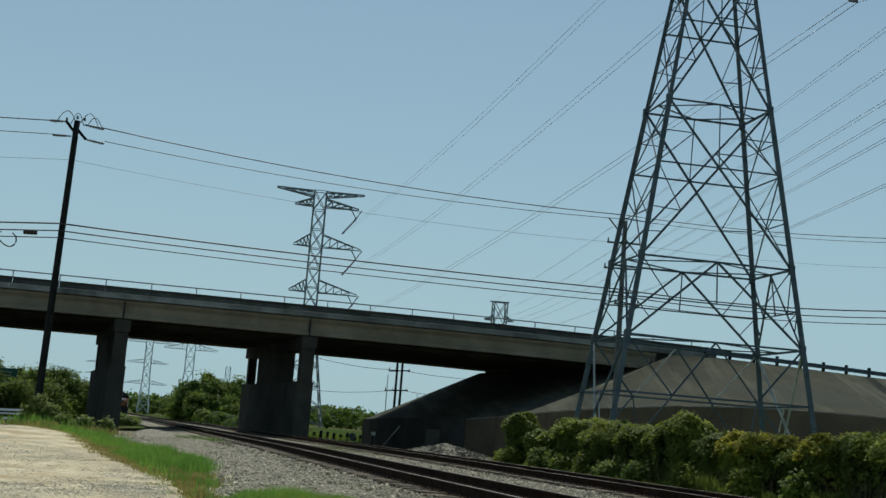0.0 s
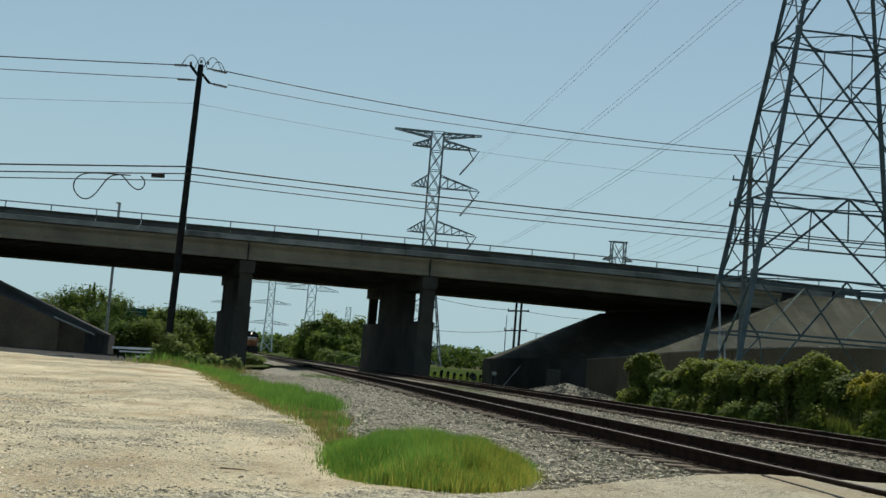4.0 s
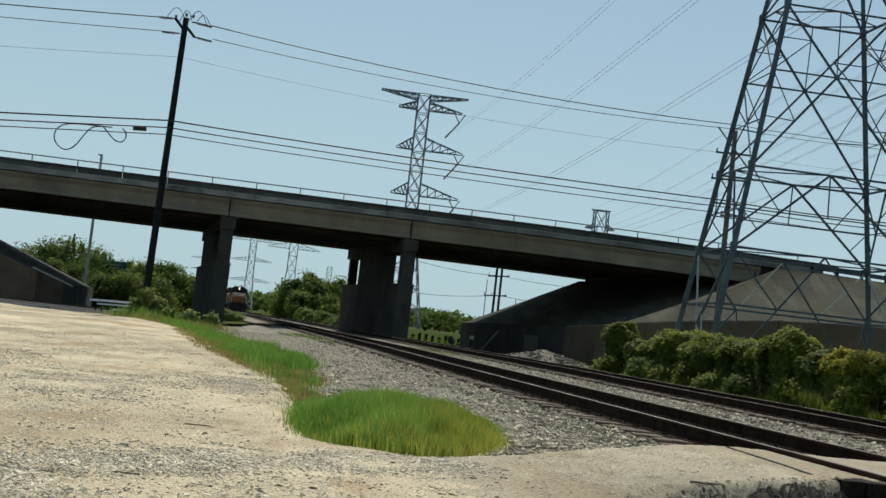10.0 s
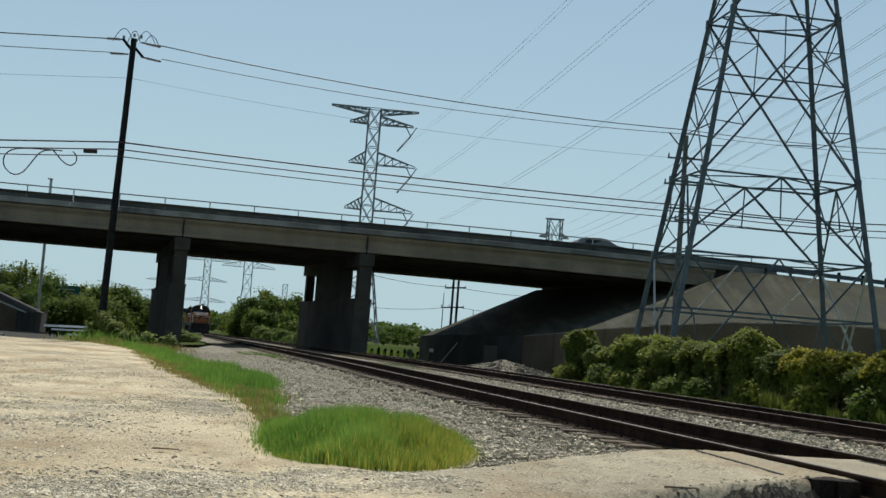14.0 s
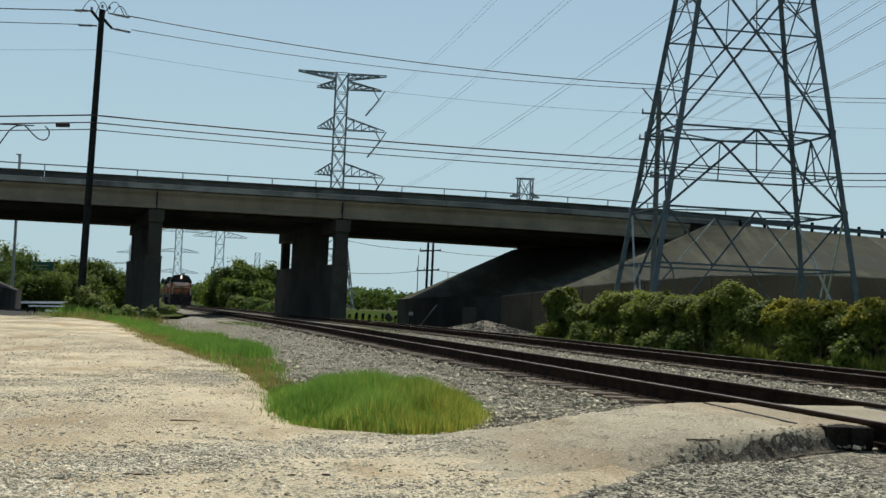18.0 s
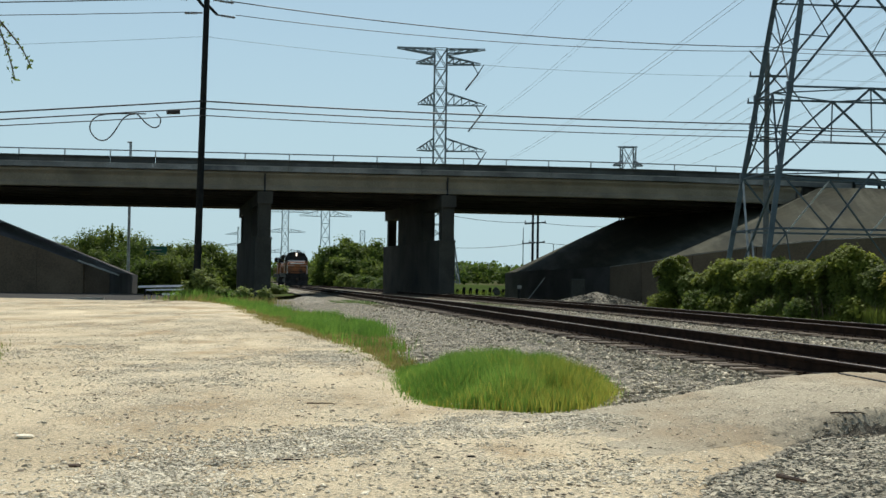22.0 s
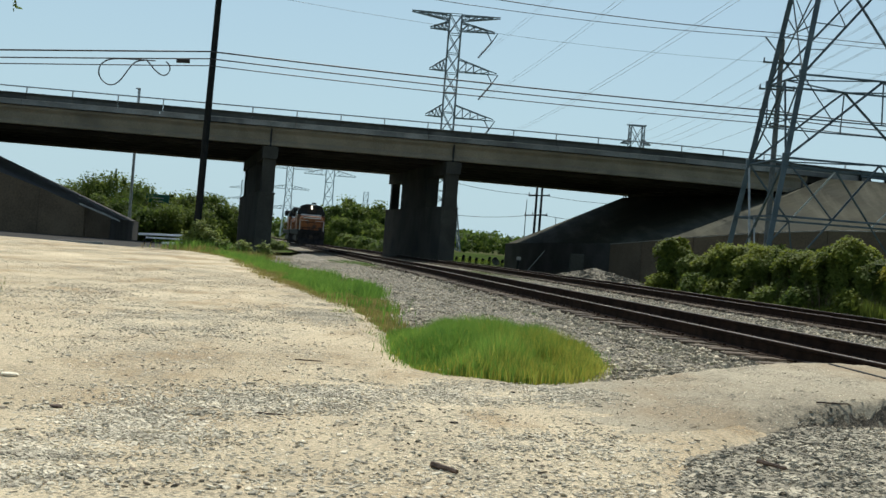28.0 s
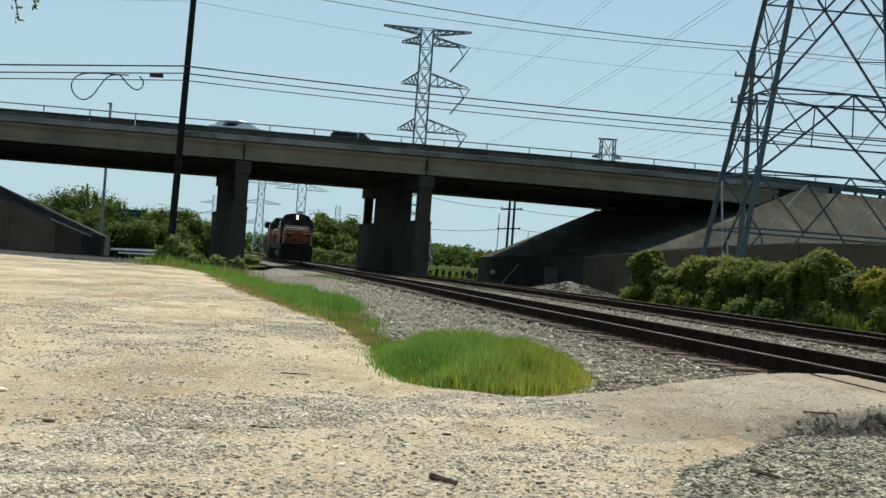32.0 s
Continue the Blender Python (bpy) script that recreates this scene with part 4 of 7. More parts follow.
def cross_arm(t, c, ax, z, root, length, depth, material, side, brace, drop=0.0):
    """A tapering arm that reaches out along ax."""
    ax = Vector((ax[0], ax[1], 0)).normalized()
    ay = Vector((-ax.y, ax.x, 0))
    c = Vector((c[0], c[1], z))
    tip = c + ax * side * (root + length) + Vector((0, 0, -drop))
    lows = [c + ax * side * root + ay * s * root * 0.8 for s in (-1, 1)]
    highs = [p + Vector((0, 0, depth)) for p in lows]
    bm = bmesh.new()
    for p in lows + highs:
        angle_bar(bm, p, tip + Vector((0, 0, 0.3 if p in highs else 0)), brace, brace * 0.3)
    for k in (1, 2, 3, 4):
        f = k / 5
        g = (k - 1) / 5
        for s in (0, 1):
            beam(bm, lows[s].lerp(tip, f), highs[s].lerp(tip, f), brace * 0.6)
            beam(bm, lows[s].lerp(tip, g), highs[s].lerp(tip, f), brace * 0.6)
        beam(bm, lows[0].lerp(tip, f), lows[1].lerp(tip, f), brace * 0.6)
        beam(bm, highs[0].lerp(tip, f), highs[1].lerp(tip, g), brace * 0.6)
    part("cross_arm", bm, material, t)
    return tip


TOWER_C, TOWER_AX = (17.48, 54.1), (math.cos(0.09), math.sin(0.09))


def tower_frame(t):
    """The pylon's tapering body: four legs, rings, and braced wide and narrow faces."""
    ax = Vector((*TOWER_AX, 0))
    ay = Vector((-ax.y, ax.x, 0))
    c = Vector((*TOWER_C, 0))

    def half(z):
        if z > 27.0:
            return 0.80 - 0.02 * (z - 27.0), 0.70 - 0.015 * (z - 27.0)
        return 3.47 - 0.150 * (z - 9.26), 2.0 - 0.073 * (z - 9.26)

    def at(z, sx, sy):
        a, b = half(z)
        return c + ax * a * sx + ay * b * sy + Vector((0, 0, z))

    def bar(p, q, w=0.075, steel=M_STEEL, name="brace"):
        bm = bmesh.new()
        angle_bar(bm, p, q, w, w * 0.3)
        return part(name, bm, steel, t)
    signs = [(-1, -1), (1, -1), (1, 1), (-1, 1)]
    stages = (-0.4, 3.35, 5.75, 9.26, 16.44, 22.6, 27.0, 31.0, 35.0, 39.0)
    for sg in signs:
        for z0, z1 in zip(stages, stages[1:]):
            bar(at(z0, *sg), at(z1, *sg), 0.22 if z1 < 20 else 0.18, M_STEEL, "leg")
        # foot plate on a concrete pad
        bm = bmesh.new()
        tube(bm, [at(-0.9, *sg), at(-0.25, *sg)], 0.45, 12)
        part("footing", bm, M_CONC_D, t)
        # bolted splice plates where the leg sections meet
        for z in stages[2:6]:
            bm = bmesh.new()
            box(bm, at(z, *sg), (0.26, 0.26, 0.42), None, 0.03)
            part("splice_plate", bm, M_STEEL, t)
    for i in range(4):
        s0, s1 = signs[i], signs[(i + 1) % 4]
        wide = i % 2 == 0

        def g(z, f):
            return at(z, *s0).lerp(at(z, *s1), f)
        # rings
        for z in stages[1:]:
            bar(g(z, 0), g(z, 1), 0.085 if z < 20 else 0.07, M_STEEL, "ring_bar")
        # feet
        if wide:
            zig = [(5.75, 0.0), (3.35, 0.28), (5.75, 0.5), (3.35, 0.72), (5.75, 1.0)]
            for k, (u, v) in enumerate(zip(zig, zig[1:])):
                # far-face bars of one lean get the brighter steel, sunlight in their colour
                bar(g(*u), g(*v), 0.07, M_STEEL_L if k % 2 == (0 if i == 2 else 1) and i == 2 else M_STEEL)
            bar(g(3.35, 0.28), g(-0.4, 0.0), 0.075)
            bar(g(3.35, 0.72), g(-0.4, 1.0), 0.075)
            bar(g(3.35, 0.72), g(-0.4, 0.62), 0.05)
        else:
            # narrow-face bars, sunlight likewise put in by the brighter steel
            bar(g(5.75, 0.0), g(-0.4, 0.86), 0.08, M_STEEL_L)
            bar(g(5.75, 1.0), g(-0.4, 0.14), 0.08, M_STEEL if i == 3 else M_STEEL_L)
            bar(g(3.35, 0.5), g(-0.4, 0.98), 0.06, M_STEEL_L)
        # portal: a K under the first ring, with a tie half-way up
        zm = 7.42
        for f in (0.0, 1.0):
            bar(g(5.75, f), g(9.26, 0.5), 0.085)
            kd = g(5.75, f).lerp(g(9.26, 0.5), (zm - 5.75) / 3.51)
            bar(g(zm, f), kd, 0.055)
            bar(g(9.26, f), kd, 0.05)
            bar(g(zm, f), g(5.75, f).lerp(g(9.26, 0.5), 0.24), 0.045)
        bar(g(5.75, 0).lerp(g(9.26, 0.5), (zm - 5.75) / 3.51), g(5.75, 1).lerp(g(9.26, 0.5), (zm - 5.75) / 3.51), 0.055)
        bar(g(9.26, 0.5), g(zm, 0.5), 0.05)
        # crossed panels, each with a tie through the crossing and short struts to the legs
        for z0, z1 in ((9.26, 16.44), (16.44, 22.6)):
            w0, w1 = half(z0)[0 if wide else 1], half(z1)[0 if wide else 1]
            f = w0 / (w0 + w1)
            zc = z0 + (z1 - z0) * f
            x = g(z0, 0).lerp(g(z1, 1), f)
            if wide:
                bar(g(zc, 0), x, 0.07)
                bar(x, g(zc, 1), 0.07)
                bar(x, g(z1, 0.5), 0.05)
                for e in (0.0, 1.0):
                    bar(g(z0, e), g(z1, 1 - e), 0.085)
                    lo, hi = g(z0, e), g(z1, e)
                    ml, mh = lo.lerp(x, 0.5), hi.lerp(x, 0.5)
                    for za, m in ((z0 + (zc - z0) * 0.52, ml), (zc, ml), (zc, mh), (zc + (z1 - zc) * 0.5, mh)):
                        bar(g(za, e), m, 0.045)
                    bar(g(z0 + (zc - z0) * 0.25, e), lo.lerp(x, 0.26), 0.04)
            else:
                for za, zb in ((z0, zc), (zc, z1)):
                    for e in (0.0, 1.0):
                        bar(g(za, e), g(zb, 1 - e), 0.06)
                        bar(g((za + zb) / 2, e), g((za + zb) / 2, 0.5), 0.045)
                        bar(g(za + (zb - za) * 0.75, e), g((za + zb) / 2, 0.5), 0.04)
                bar(g(zc, 0), g(zc, 1), 0.055)
        for z0, z1 in zip(stages[5:], stages[6:]):
            bar(g(z0, 0), g(z1, 1), 0.06)
            bar(g(z0, 1), g(z1, 0), 0.06)
    # plan bracing inside the rings
    for z in (5.75, 9.26, 16.44):
        mids = [at(z, *signs[k]).lerp(at(z, *signs[(k + 1) % 4]), 0.5) for k in range(4)]
        for p, q in zip(mids, mids[1:] + mids[:1]):
            bar(p, q, 0.055)


def build_main_tower():
    t = thing("lattice_tower", "tall galvanised steel lattice power pylon behind the hedge", "power pylon", "power pylons")
    tower_frame(t)
    tips = []
    for z in (25.8, 33.0, 39.0):
        for side in (-1, 1):
            tip = cross_arm(t, TOWER_C, TOWER_AX, z, 0.9, 5.65, 1.6, M_STEEL, side, 0.11)
            if side == 1:
                tips.append(tip)
    ends = []
    for tip in tips:
        bm = bmesh.new()
        end = tip + Vector((0.15, -0.8, -3.3))
        for o in (-0.25, 0.25):
            pts = [tip + Vector((o, 0, 0)), end + Vector((o * 0.3, 0, 0))]
            tube(bm, pts, 0.035, 5)
            for k in range(16):
                p = pts[0].lerp(pts[1], 0.12 + k * 0.05)
                tube(bm, [p, p + Vector((0, 0, 0.07))], 0.13, 8, 0.05)
        box(bm, end, (0.45, 0.14, 0.22), None, 0.03)
        part("insulator_string", bm, M_INS, t, "pair of dark disc insulator strings")
        ends.append(end)
    return ends


def build_far_pylon(name, label, c, z0, top, hw, arms, steel=M_STEEL_FAR, w_leg=0.35, splay=1.0):
    t = thing(name, label, "power pylon", "power pylons")
    n = max(5, int((top - z0) / (3.2 * hw)))
    levels = []
    for i in range(n + 1):
        z = z0 + (top - z0) * i / n
        g = 1.0 + splay * max(0.0, (0.45 - i / n)) * 2.2
        levels.append((z, hw * g, hw * g))
    lattice(t, levels, c, (1, 0.05), w_leg, w_leg * 0.55, steel)
    for z, length, depth in arms:
        for side in (-1, 1):
            ln = length[0] if side < 0 else length[1]
            if ln:
                cross_arm(t, c, (1, 0.05), z, hw, ln, depth, steel, side, w_leg * 0.7)
    return t


def build_far_pylons():
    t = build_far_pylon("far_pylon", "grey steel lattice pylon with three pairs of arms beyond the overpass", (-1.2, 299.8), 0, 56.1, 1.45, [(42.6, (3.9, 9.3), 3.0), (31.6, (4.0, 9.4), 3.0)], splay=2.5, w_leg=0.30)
    # the wide head: a long rising arm over a shorter level one
    far_c, far_ax = (-1.2, 299.8), (1, 0.05)
    for z, lengths, depth, drop in ((54.7, (9.0, 9.2), 1.3, -1.3), (52.4, (4.4, 8.1), 1.9, 0.0)):
        for side, ln in zip((-1, 1), lengths):
            cross_arm(t, far_c, far_ax, z, 1.45, ln, depth, M_STEEL_FAR, side, 0.26, drop)
    for z, x in ((52.4, 8.8), (42.6, 9.6), (31.6, 9.7)):
        bm = bmesh.new()
        for s in (-1.3, 1.3):
            beam(bm, Vector((x - 1.0 + s, 299.8, z)), Vector((x - 1.0, 299.8, z - 2.2)), 0.22)
        tube(bm, [Vector((x - 1.0, 299.8, z - 2.2)), Vector((x - 4.0, 296.5, z - 6.6))], 0.2, 5)
        part("insulator_string", bm, M_INS, t)
    build_far_pylon("far_pylon", "small distant steel pylon head above the bridge rail", (99.9, 682.7), 0, 74.2, 3.6, [(64.0, (4.6, 4.6), 2.6)], splay=0.2, w_leg=0.6)
    bmh = bmesh.new()
    beam(bmh, (94.5, 682.7, 74.2), (105.0, 682.7, 74.4), 0.7)
    head = part("head_beam", bmh, M_STEEL_FAR, None)
    head.parent = bpy.data.objects["far_pylon.001"]
    # pylons from here on carry the haze in their steel's colour
    t = build_far_pylon("far_pylon", "distant flat-armed steel pylon behind the trees", (-37.3, 398), 0, 22.6, 1.3, [(20.3, (7.0, 7.0), 2.0)], splay=2.6, steel=M_STEEL_HAZE, w_leg=0.21)
    build_far_pylon("far_pylon", "distant slim steel pylon with two pairs of arms", (-49.9, 397), 0, 26.0, 1.0, [(21.4, (6.2, 6.2), 1.2), (15.0, (5.4, 5.4), 1.2), (8.6, (5.4, 5.4), 1.2)], splay=0.7, steel=M_STEEL_HAZE, w_leg=0.18)
    build_far_pylon("far_pylon", "faint faraway steel pylon between the tree tops", (-103, 640), 0, 26.0, 1.4, [(22, (6.5, 6.5), 1.3), (16.5, (6.5, 6.5), 1.3)], splay=0.8, steel=M_STEEL_HAZE, w_leg=0.2)
    build_far_pylon("far_pylon", "faint faraway steel pylon between the tree tops", (-41, 640), 0, 25.0, 1.2, [], splay=0.3, steel=M_STEEL_HAZE, w_leg=0.32)


# poles and cables
POLE_TOP, POLE_BASE = Vector((-10.34, 53.8, 13.05)), Vector((-10.6, 53.95, -0.6))


def build_main_pole():
    t = thing("utility_pole", "dark tarred wooden utility pole in the weeds", "utility pole", "utility poles")
    bm = bmesh.new()
    tube(bm, [POLE_BASE.lerp(POLE_TOP, i / 8) for i in range(9)], 0.165, 12, 0.125)
    part("pole_shaft", bm, M_WOOD, t, smooth=True)
    top = POLE_TOP
    for a, b in (((-0.04, 0, -0.53), (-0.44, 0, -0.08)), ((0.07, 0, -0.39), (0.44, 0, -0.77))):
        bm = bmesh.new()
        beam(bm, top + Vector(a), top + Vector(b), 0.12)
        part("bracket", bm, M_WOOD, t)
    for x, z in ((-0.44, -0.04), (0.0, 0.08), (0.3, 0.04)):
        bm = bmesh.new()
        for k in range(3):
            tube(bm, [top + Vector((x, 0, z + k * 0.05)), top + Vector((x, 0, z + k * 0.05 + 0.035))], 0.065, 8, 0.035)
        part("insulator", bm, M_INS, t)
    for x, dz, ln in ((-0.39, -0.08, -0.77), (-0.18, -0.7, -0.77), (0.32, -0.14, 0.84), (0.39, -0.77, 0.84)):
        bm = bmesh.new()
        p = top + Vector((x, 0, dz))
        q = p + Vector((ln, 0, -0.02 if ln < 0 else -0.12))
        tube(bm, [p, q], 0.035, 6)
        for k in range(5):
            m = p.lerp(q, 0.3 + k * 0.14)
            tube(bm, [m, m + (q - p).normalized() * 0.056], 0.06, 8)
        part("strain_insulator", bm, M_INS, t)
    # jumper loops
    for x0, x1, h in ((-0.91, 0.0, 0.6), (-0.28, 0.28, 0.53), (0.07, 0.91, 0.56), (0.42, 1.05, 0.39)):
        bm = bmesh.new()
        pts = [top + Vector((x0 + (x1 - x0) * k / 10, 0.07, -0.18 + h * math.sin(math.pi * k / 10))) for k in range(11)]
        tube(bm, pts, 0.016, 5)
        part("jumper_wire", bm, M_WIRE, t)


def cable(name, pts, r, material, label, category="cable", n=5):
    bm = bmesh.new()
    tube(bm, pts, r, n)
    ob = part(name, bm, material, None, "", True)
    return tagged(ob, label, category)


POLE2 = Vector((16.3, 63.6, 12.6))
POLE3 = Vector((29.8, 58.8, 12.05))


def build_wires(tower_ends):
    top = POLE_TOP
    left_end = Vector((-40.0, 31.4, 0))

    def beyond(p, q):
        """Carries the line from p through q on to the next pole out of view."""
        f = (left_end.x - p.x) / (q.x - p.x)
        e = p + (q - p) * f
        return Vector((left_end.x, e.y, e.z))
    # two primary wires and a neutral, from the left, past the pole, to the next poles
    for a, z_l, z_r, r in (((-0.42, 0, -0.09), 11.75, 13.1, 0.024), ((-0.2, 0, -0.68), 11.25, 12.88, 0.017), ((-0.07, 0, -1.72), 10.1, 11.6, 0.007)):
        p = top + Vector(a)
        cable("overhead_wire", sag(p + Vector((-0.7 if r > 0.01 else 0, 0, 0)), beyond(p, Vector((-17.15, 48.75, z_l))), 0.25), r, M_WIRE, "thin dark overhead power wire beside the overpass", "wire")
        q = Vector((POLE2.x, POLE2.y, z_r))
        cable("overhead_wire", sag(p + Vector((1.45, 0, -0.1) if r > 0.01 else (0, 0, 0)), q, 0.42), r, M_WIRE, "thin dark overhead power wire beside the overpass", "wire")
        cable("overhead_wire", sag(q, Vector((POLE3.x, POLE3.y, z_r - 0.7)), 0.25), r * 0.8, M_WIRE, "thin dark overhead power wire beside the overpass", "wire")
    # communication cables
    for z, z_l, z_r, r in ((8.53, 7.34, 9.12, 0.034), (8.22, 7.05, 8.78, 0.028), (7.92, 6.81, 8.46, 0.023)):
        p = Vector((-10.52, 53.7, z))
        cable("comm_cable", sag(p, beyond(p, Vector((-17.15, 48.75, z_l))), 0.05), r, M_WIRE, "black communication cable between utility poles")
        q = Vector((POLE2.x, POLE2.y - 0.2, z_r))
        cable("comm_cable", sag(p, q, 0.12), r, M_WIRE, "black communication cable between utility poles")
        cable("comm_cable", sag(q, (POLE3.x, POLE3.y, z_r - 0.35), 0.3), r, M_WIRE, "black communication cable between utility poles")
    # slack loop and splice case
    t = thing("slack_loop", "black cable slack loops and splice case on a messenger wire", "cable loop")
    d = Vector((-0.964, -0.25, 0)).normalized()
    o = Vector((-11.1, 52.6, 7.93))
    big = [(3.4, 0.0), (3.9, -0.05), (4.3, -0.3), (4.7, -0.85), (5.1, -1.4), (5.6, -1.72), (6.2, -1.62), (6.7, -1.1), (6.65, -0.5), (6.1, -0.1), (5.2, 0.0), (4.0, 0.02), (2.6, 0.02)]
    small = [(3.3, 0.02), (3.0, -0.2), (2.65, -0.55), (2.15, -0.85), (1.75, -0.85), (1.5, -0.55), (1.55, -0.2), (1.85, 0.02)]
    for line in (big, small):
        bm2 = bmesh.new()
        tube(bm2, round_corners([o + d * a * 0.55 + Vector((0, 0, b * 0.66 - 0.02 * a - 0.13)) for a, b in line], 2), 0.028, 6)
        part("loop_cable", bm2, M_WIRE, t, smooth=True)
    bm = bmesh.new()
    tube(bm, [o + d * 0.60 + Vector((0, 0, -0.06)), o + d * 0.05 + Vector((0, 0, -0.02))], 0.10, 10)
    part("splice_case", bm, M_RUBBER, t, "black cylindrical splice case")
    # conductors to the far pylon
    for end, z in zip(tower_ends, (25.0, 36.0, 47.0)):
        for o2 in (-0.22, 0.22):
            cable("conductor", sag(end + Vector((o2, 0, -0.1)), (5.6 + o2 * 2, 296.5, z), 2.2, 24), 0.020, M_ALU, "long pale twin conductor between pylons", "conductor", 4)
    # the same conductors go on over the lot to the next pylon
    for end in tower_ends:
        for o2 in (-0.22, 0.22):
            cable("conductor", sag(end + Vector((o2, 0, -0.1)), (end.x + 15 + o2, -146.0, end.z), 9.0, 24), 0.020, M_ALU, "long pale twin conductor between pylons", "conductor", 4)
    for k, z in ((0, 33.3), (1, 30.1), (1.6, 27.7), (2.0, 26.3), (2.3, 24.8), (3, 21.3)):
        a = Vector((93.0 + 4.6 * k, 682.7, 74.0 - 5.5 * k))
        for o2 in (-0.2, 0.2):
            cable("conductor", sag((40.4 + o2, 74.7, z), a, 3.0, 24), 0.022, M_ALU, "long pale twin conductor between pylons", "conductor", 4)


def build_other_poles():
    # the pole behind the pylon
    t = thing("utility_pole", "dark wooden utility pole behind the steel pylon", "utility pole", "utility poles")
    bm = bmesh.new()
    tube(bm, [Vector((POLE2.x, POLE2.y, -0.5)), POLE2 + Vector((0, 0, 0.2))], 0.16, 10, 0.12)
    part("pole_shaft", bm, M_WOOD_G, t)
    for z, x0, x1 in ((11.55, -0.95, 1.15), (10.2, -1.05, 0.75), (8.95, -0.95, 0.85), (8.35, -0.4, 0.9)):
        bm = bmesh.new()
        beam(bm, (POLE2.x + x0, POLE2.y - 0.2, z), (POLE2.x + x1, POLE2.y - 0.2, z + 0.03), 0.07, 0.09)
        part("cross_arm", bm, M_WOOD_G, t)
        for x in (x0 + 0.05, x1 - 0.05):
            bm = bmesh.new()
            tube(bm, [Vector((POLE2.x + x, POLE2.y - 0.2, z)), Vector((POLE2.x + x, POLE2.y - 0.2, z + 0.24))], 0.05, 7, 0.03)
            part("insulator", bm, M_INS, t)
    bm = bmesh.new()
    beam(bm, POLE2 + Vector((-0.95, -0.2, 0.25)), POLE2 + Vector((1.05, -0.2, -2.0)), 0.06)
    part("arm_brace", bm, M_WOOD_G, t)
    # the pole with a transformer
    t = thing("utility_pole", "wooden utility pole with a grey transformer can", "utility pole", "utility poles")
    p = POLE3
    bm = bmesh.new()
    tube(bm, [Vector((p.x, p.y, -0.5)), p + Vector((0, 0, 0.1))], 0.19, 10, 0.14)
    part("pole_shaft", bm, M_WOOD, t)
    bm = bmesh.new()
    beam(bm, p + Vector((-1.04, -0.1, -0.2)), p + Vector((1.04, -0.1, -0.2)), 0.10)
    part("cross_arm", bm, M_WOOD, t)
    for x in (-0.96, -0.4, 0.4, 0.96):
        bm = bmesh.new()
        tube(bm, [p + Vector((x, -0.1, -0.2)), p + Vector((x, -0.1, 0.15))], 0.07, 7, 0.04)
        part("insulator", bm, M_INS, t)
    bm = bmesh.new()
    c = p + Vector((-0.40, -0.1, -2.3))
    tube(bm, [c, c + Vector((0, 0, 0.85))], 0.21, 12)
    tube(bm, [c + Vector((0, 0, 0.85)), c + Vector((0, 0, 0.95))], 0.22, 12, 0.1)
    part("transformer", bm, M_GALV, t, "grey transformer can")
    bm = bmesh.new()
    tube(bm, round_corners([c + Vector((-0.1, 0, 1.2)), c + Vector((-0.6, 0, 0.9)), c + Vector((-0.7, 0, 0.1)), c + Vector((-0.3, 0, -0.6))], 2), 0.02, 5)
    tube(bm, round_corners([c + Vector((0.1, 0, 1.2)), c + Vector((-0.35, 0, 1.9)), c + Vector((0.1, 0, 2.4))], 2), 0.02, 5)
    part("drop_wire", bm, M_WIRE, t)
    # twin poles far behind the bridge
    t = thing("twin_pole", "two dark poles with stacked cross arms far behind the overpass", "utility pole", "utility poles")
    for x in (11.36, 12.0):
        bm = bmesh.new()
        tube(bm, [Vector((x, 159.6, -0.5)), Vector((x, 159.6, 12.5))], 0.17, 8, 0.13)
        part("pole_shaft", bm, M_WOOD, t)
    for z, a, b in ((8.2, 10.3, 13.0), (5.7, 10.0, 12.9), (10.8, 10.3, 13.0)):
        bm = bmesh.new()
        beam(bm, (a, 159.5, z), (b, 159.5, z + 0.25), 0.16)
        part("cross_arm", bm, M_WOOD, t)
        for k in range(4):
            bm = bmesh.new()
            x = a + (b - a) * (k + 0.1) / 3.2
            tube(bm, [Vector((x, 159.5, z + 0.1)), Vector((x, 159.5, z + 0.45))], 0.08, 6, 0.05)
            part("insulator", bm, M_INS, t)
    for z, dz in ((8.4, 2.0), (5.9, -0.4)):
        cable("overhead_wire", sag((11.5, 159.5, z), (-6.0, 150.0, z + dz), 0.8), 0.03, M_WIRE, "thin dark overhead power wire behind the overpass", "wire")
        cable("overhead_wire", sag((12.0, 159.5, z), (30.0, 165.0, z + 0.4), 0.5), 0.03, M_WIRE, "thin dark overhead power wire behind the overpass", "wire")
    # a slim lamp post on the far side, seen over and under the deck
    t = thing("lamp_post", "slim grey steel post behind the overpass", "lamp post")
    bm = bmesh.new()
    tube(bm, [Vector((-28.65, 114.5, -0.8)), Vector((-28.65, 114.5, 13.1))], 0.14, 10, 0.12)
    part("post", bm, M_GALV, t)
    bm = bmesh.new()
    box(bm, (-28.72, 114.4, 13.1), (0.42, 0.3, 0.12), None, 0.03)
    part("post_cap", bm, M_GALV, t)
    for x, y, h in ((12.1, 190, 9.0), (18, 205, 7.0)):
        t = thing("thin_mast", "thin grey mast above the distant tree line", "mast")
        bm = bmesh.new()
        tube(bm, [Vector((x, y, -0.5)), Vector((x, y, h))], 0.1, 6, 0.06)
        part("mast", bm, M_STEEL_FAR, t)


ends = build_main_tower()
build_far_pylons()
build_main_pole()
build_other_poles()
build_wires(ends)


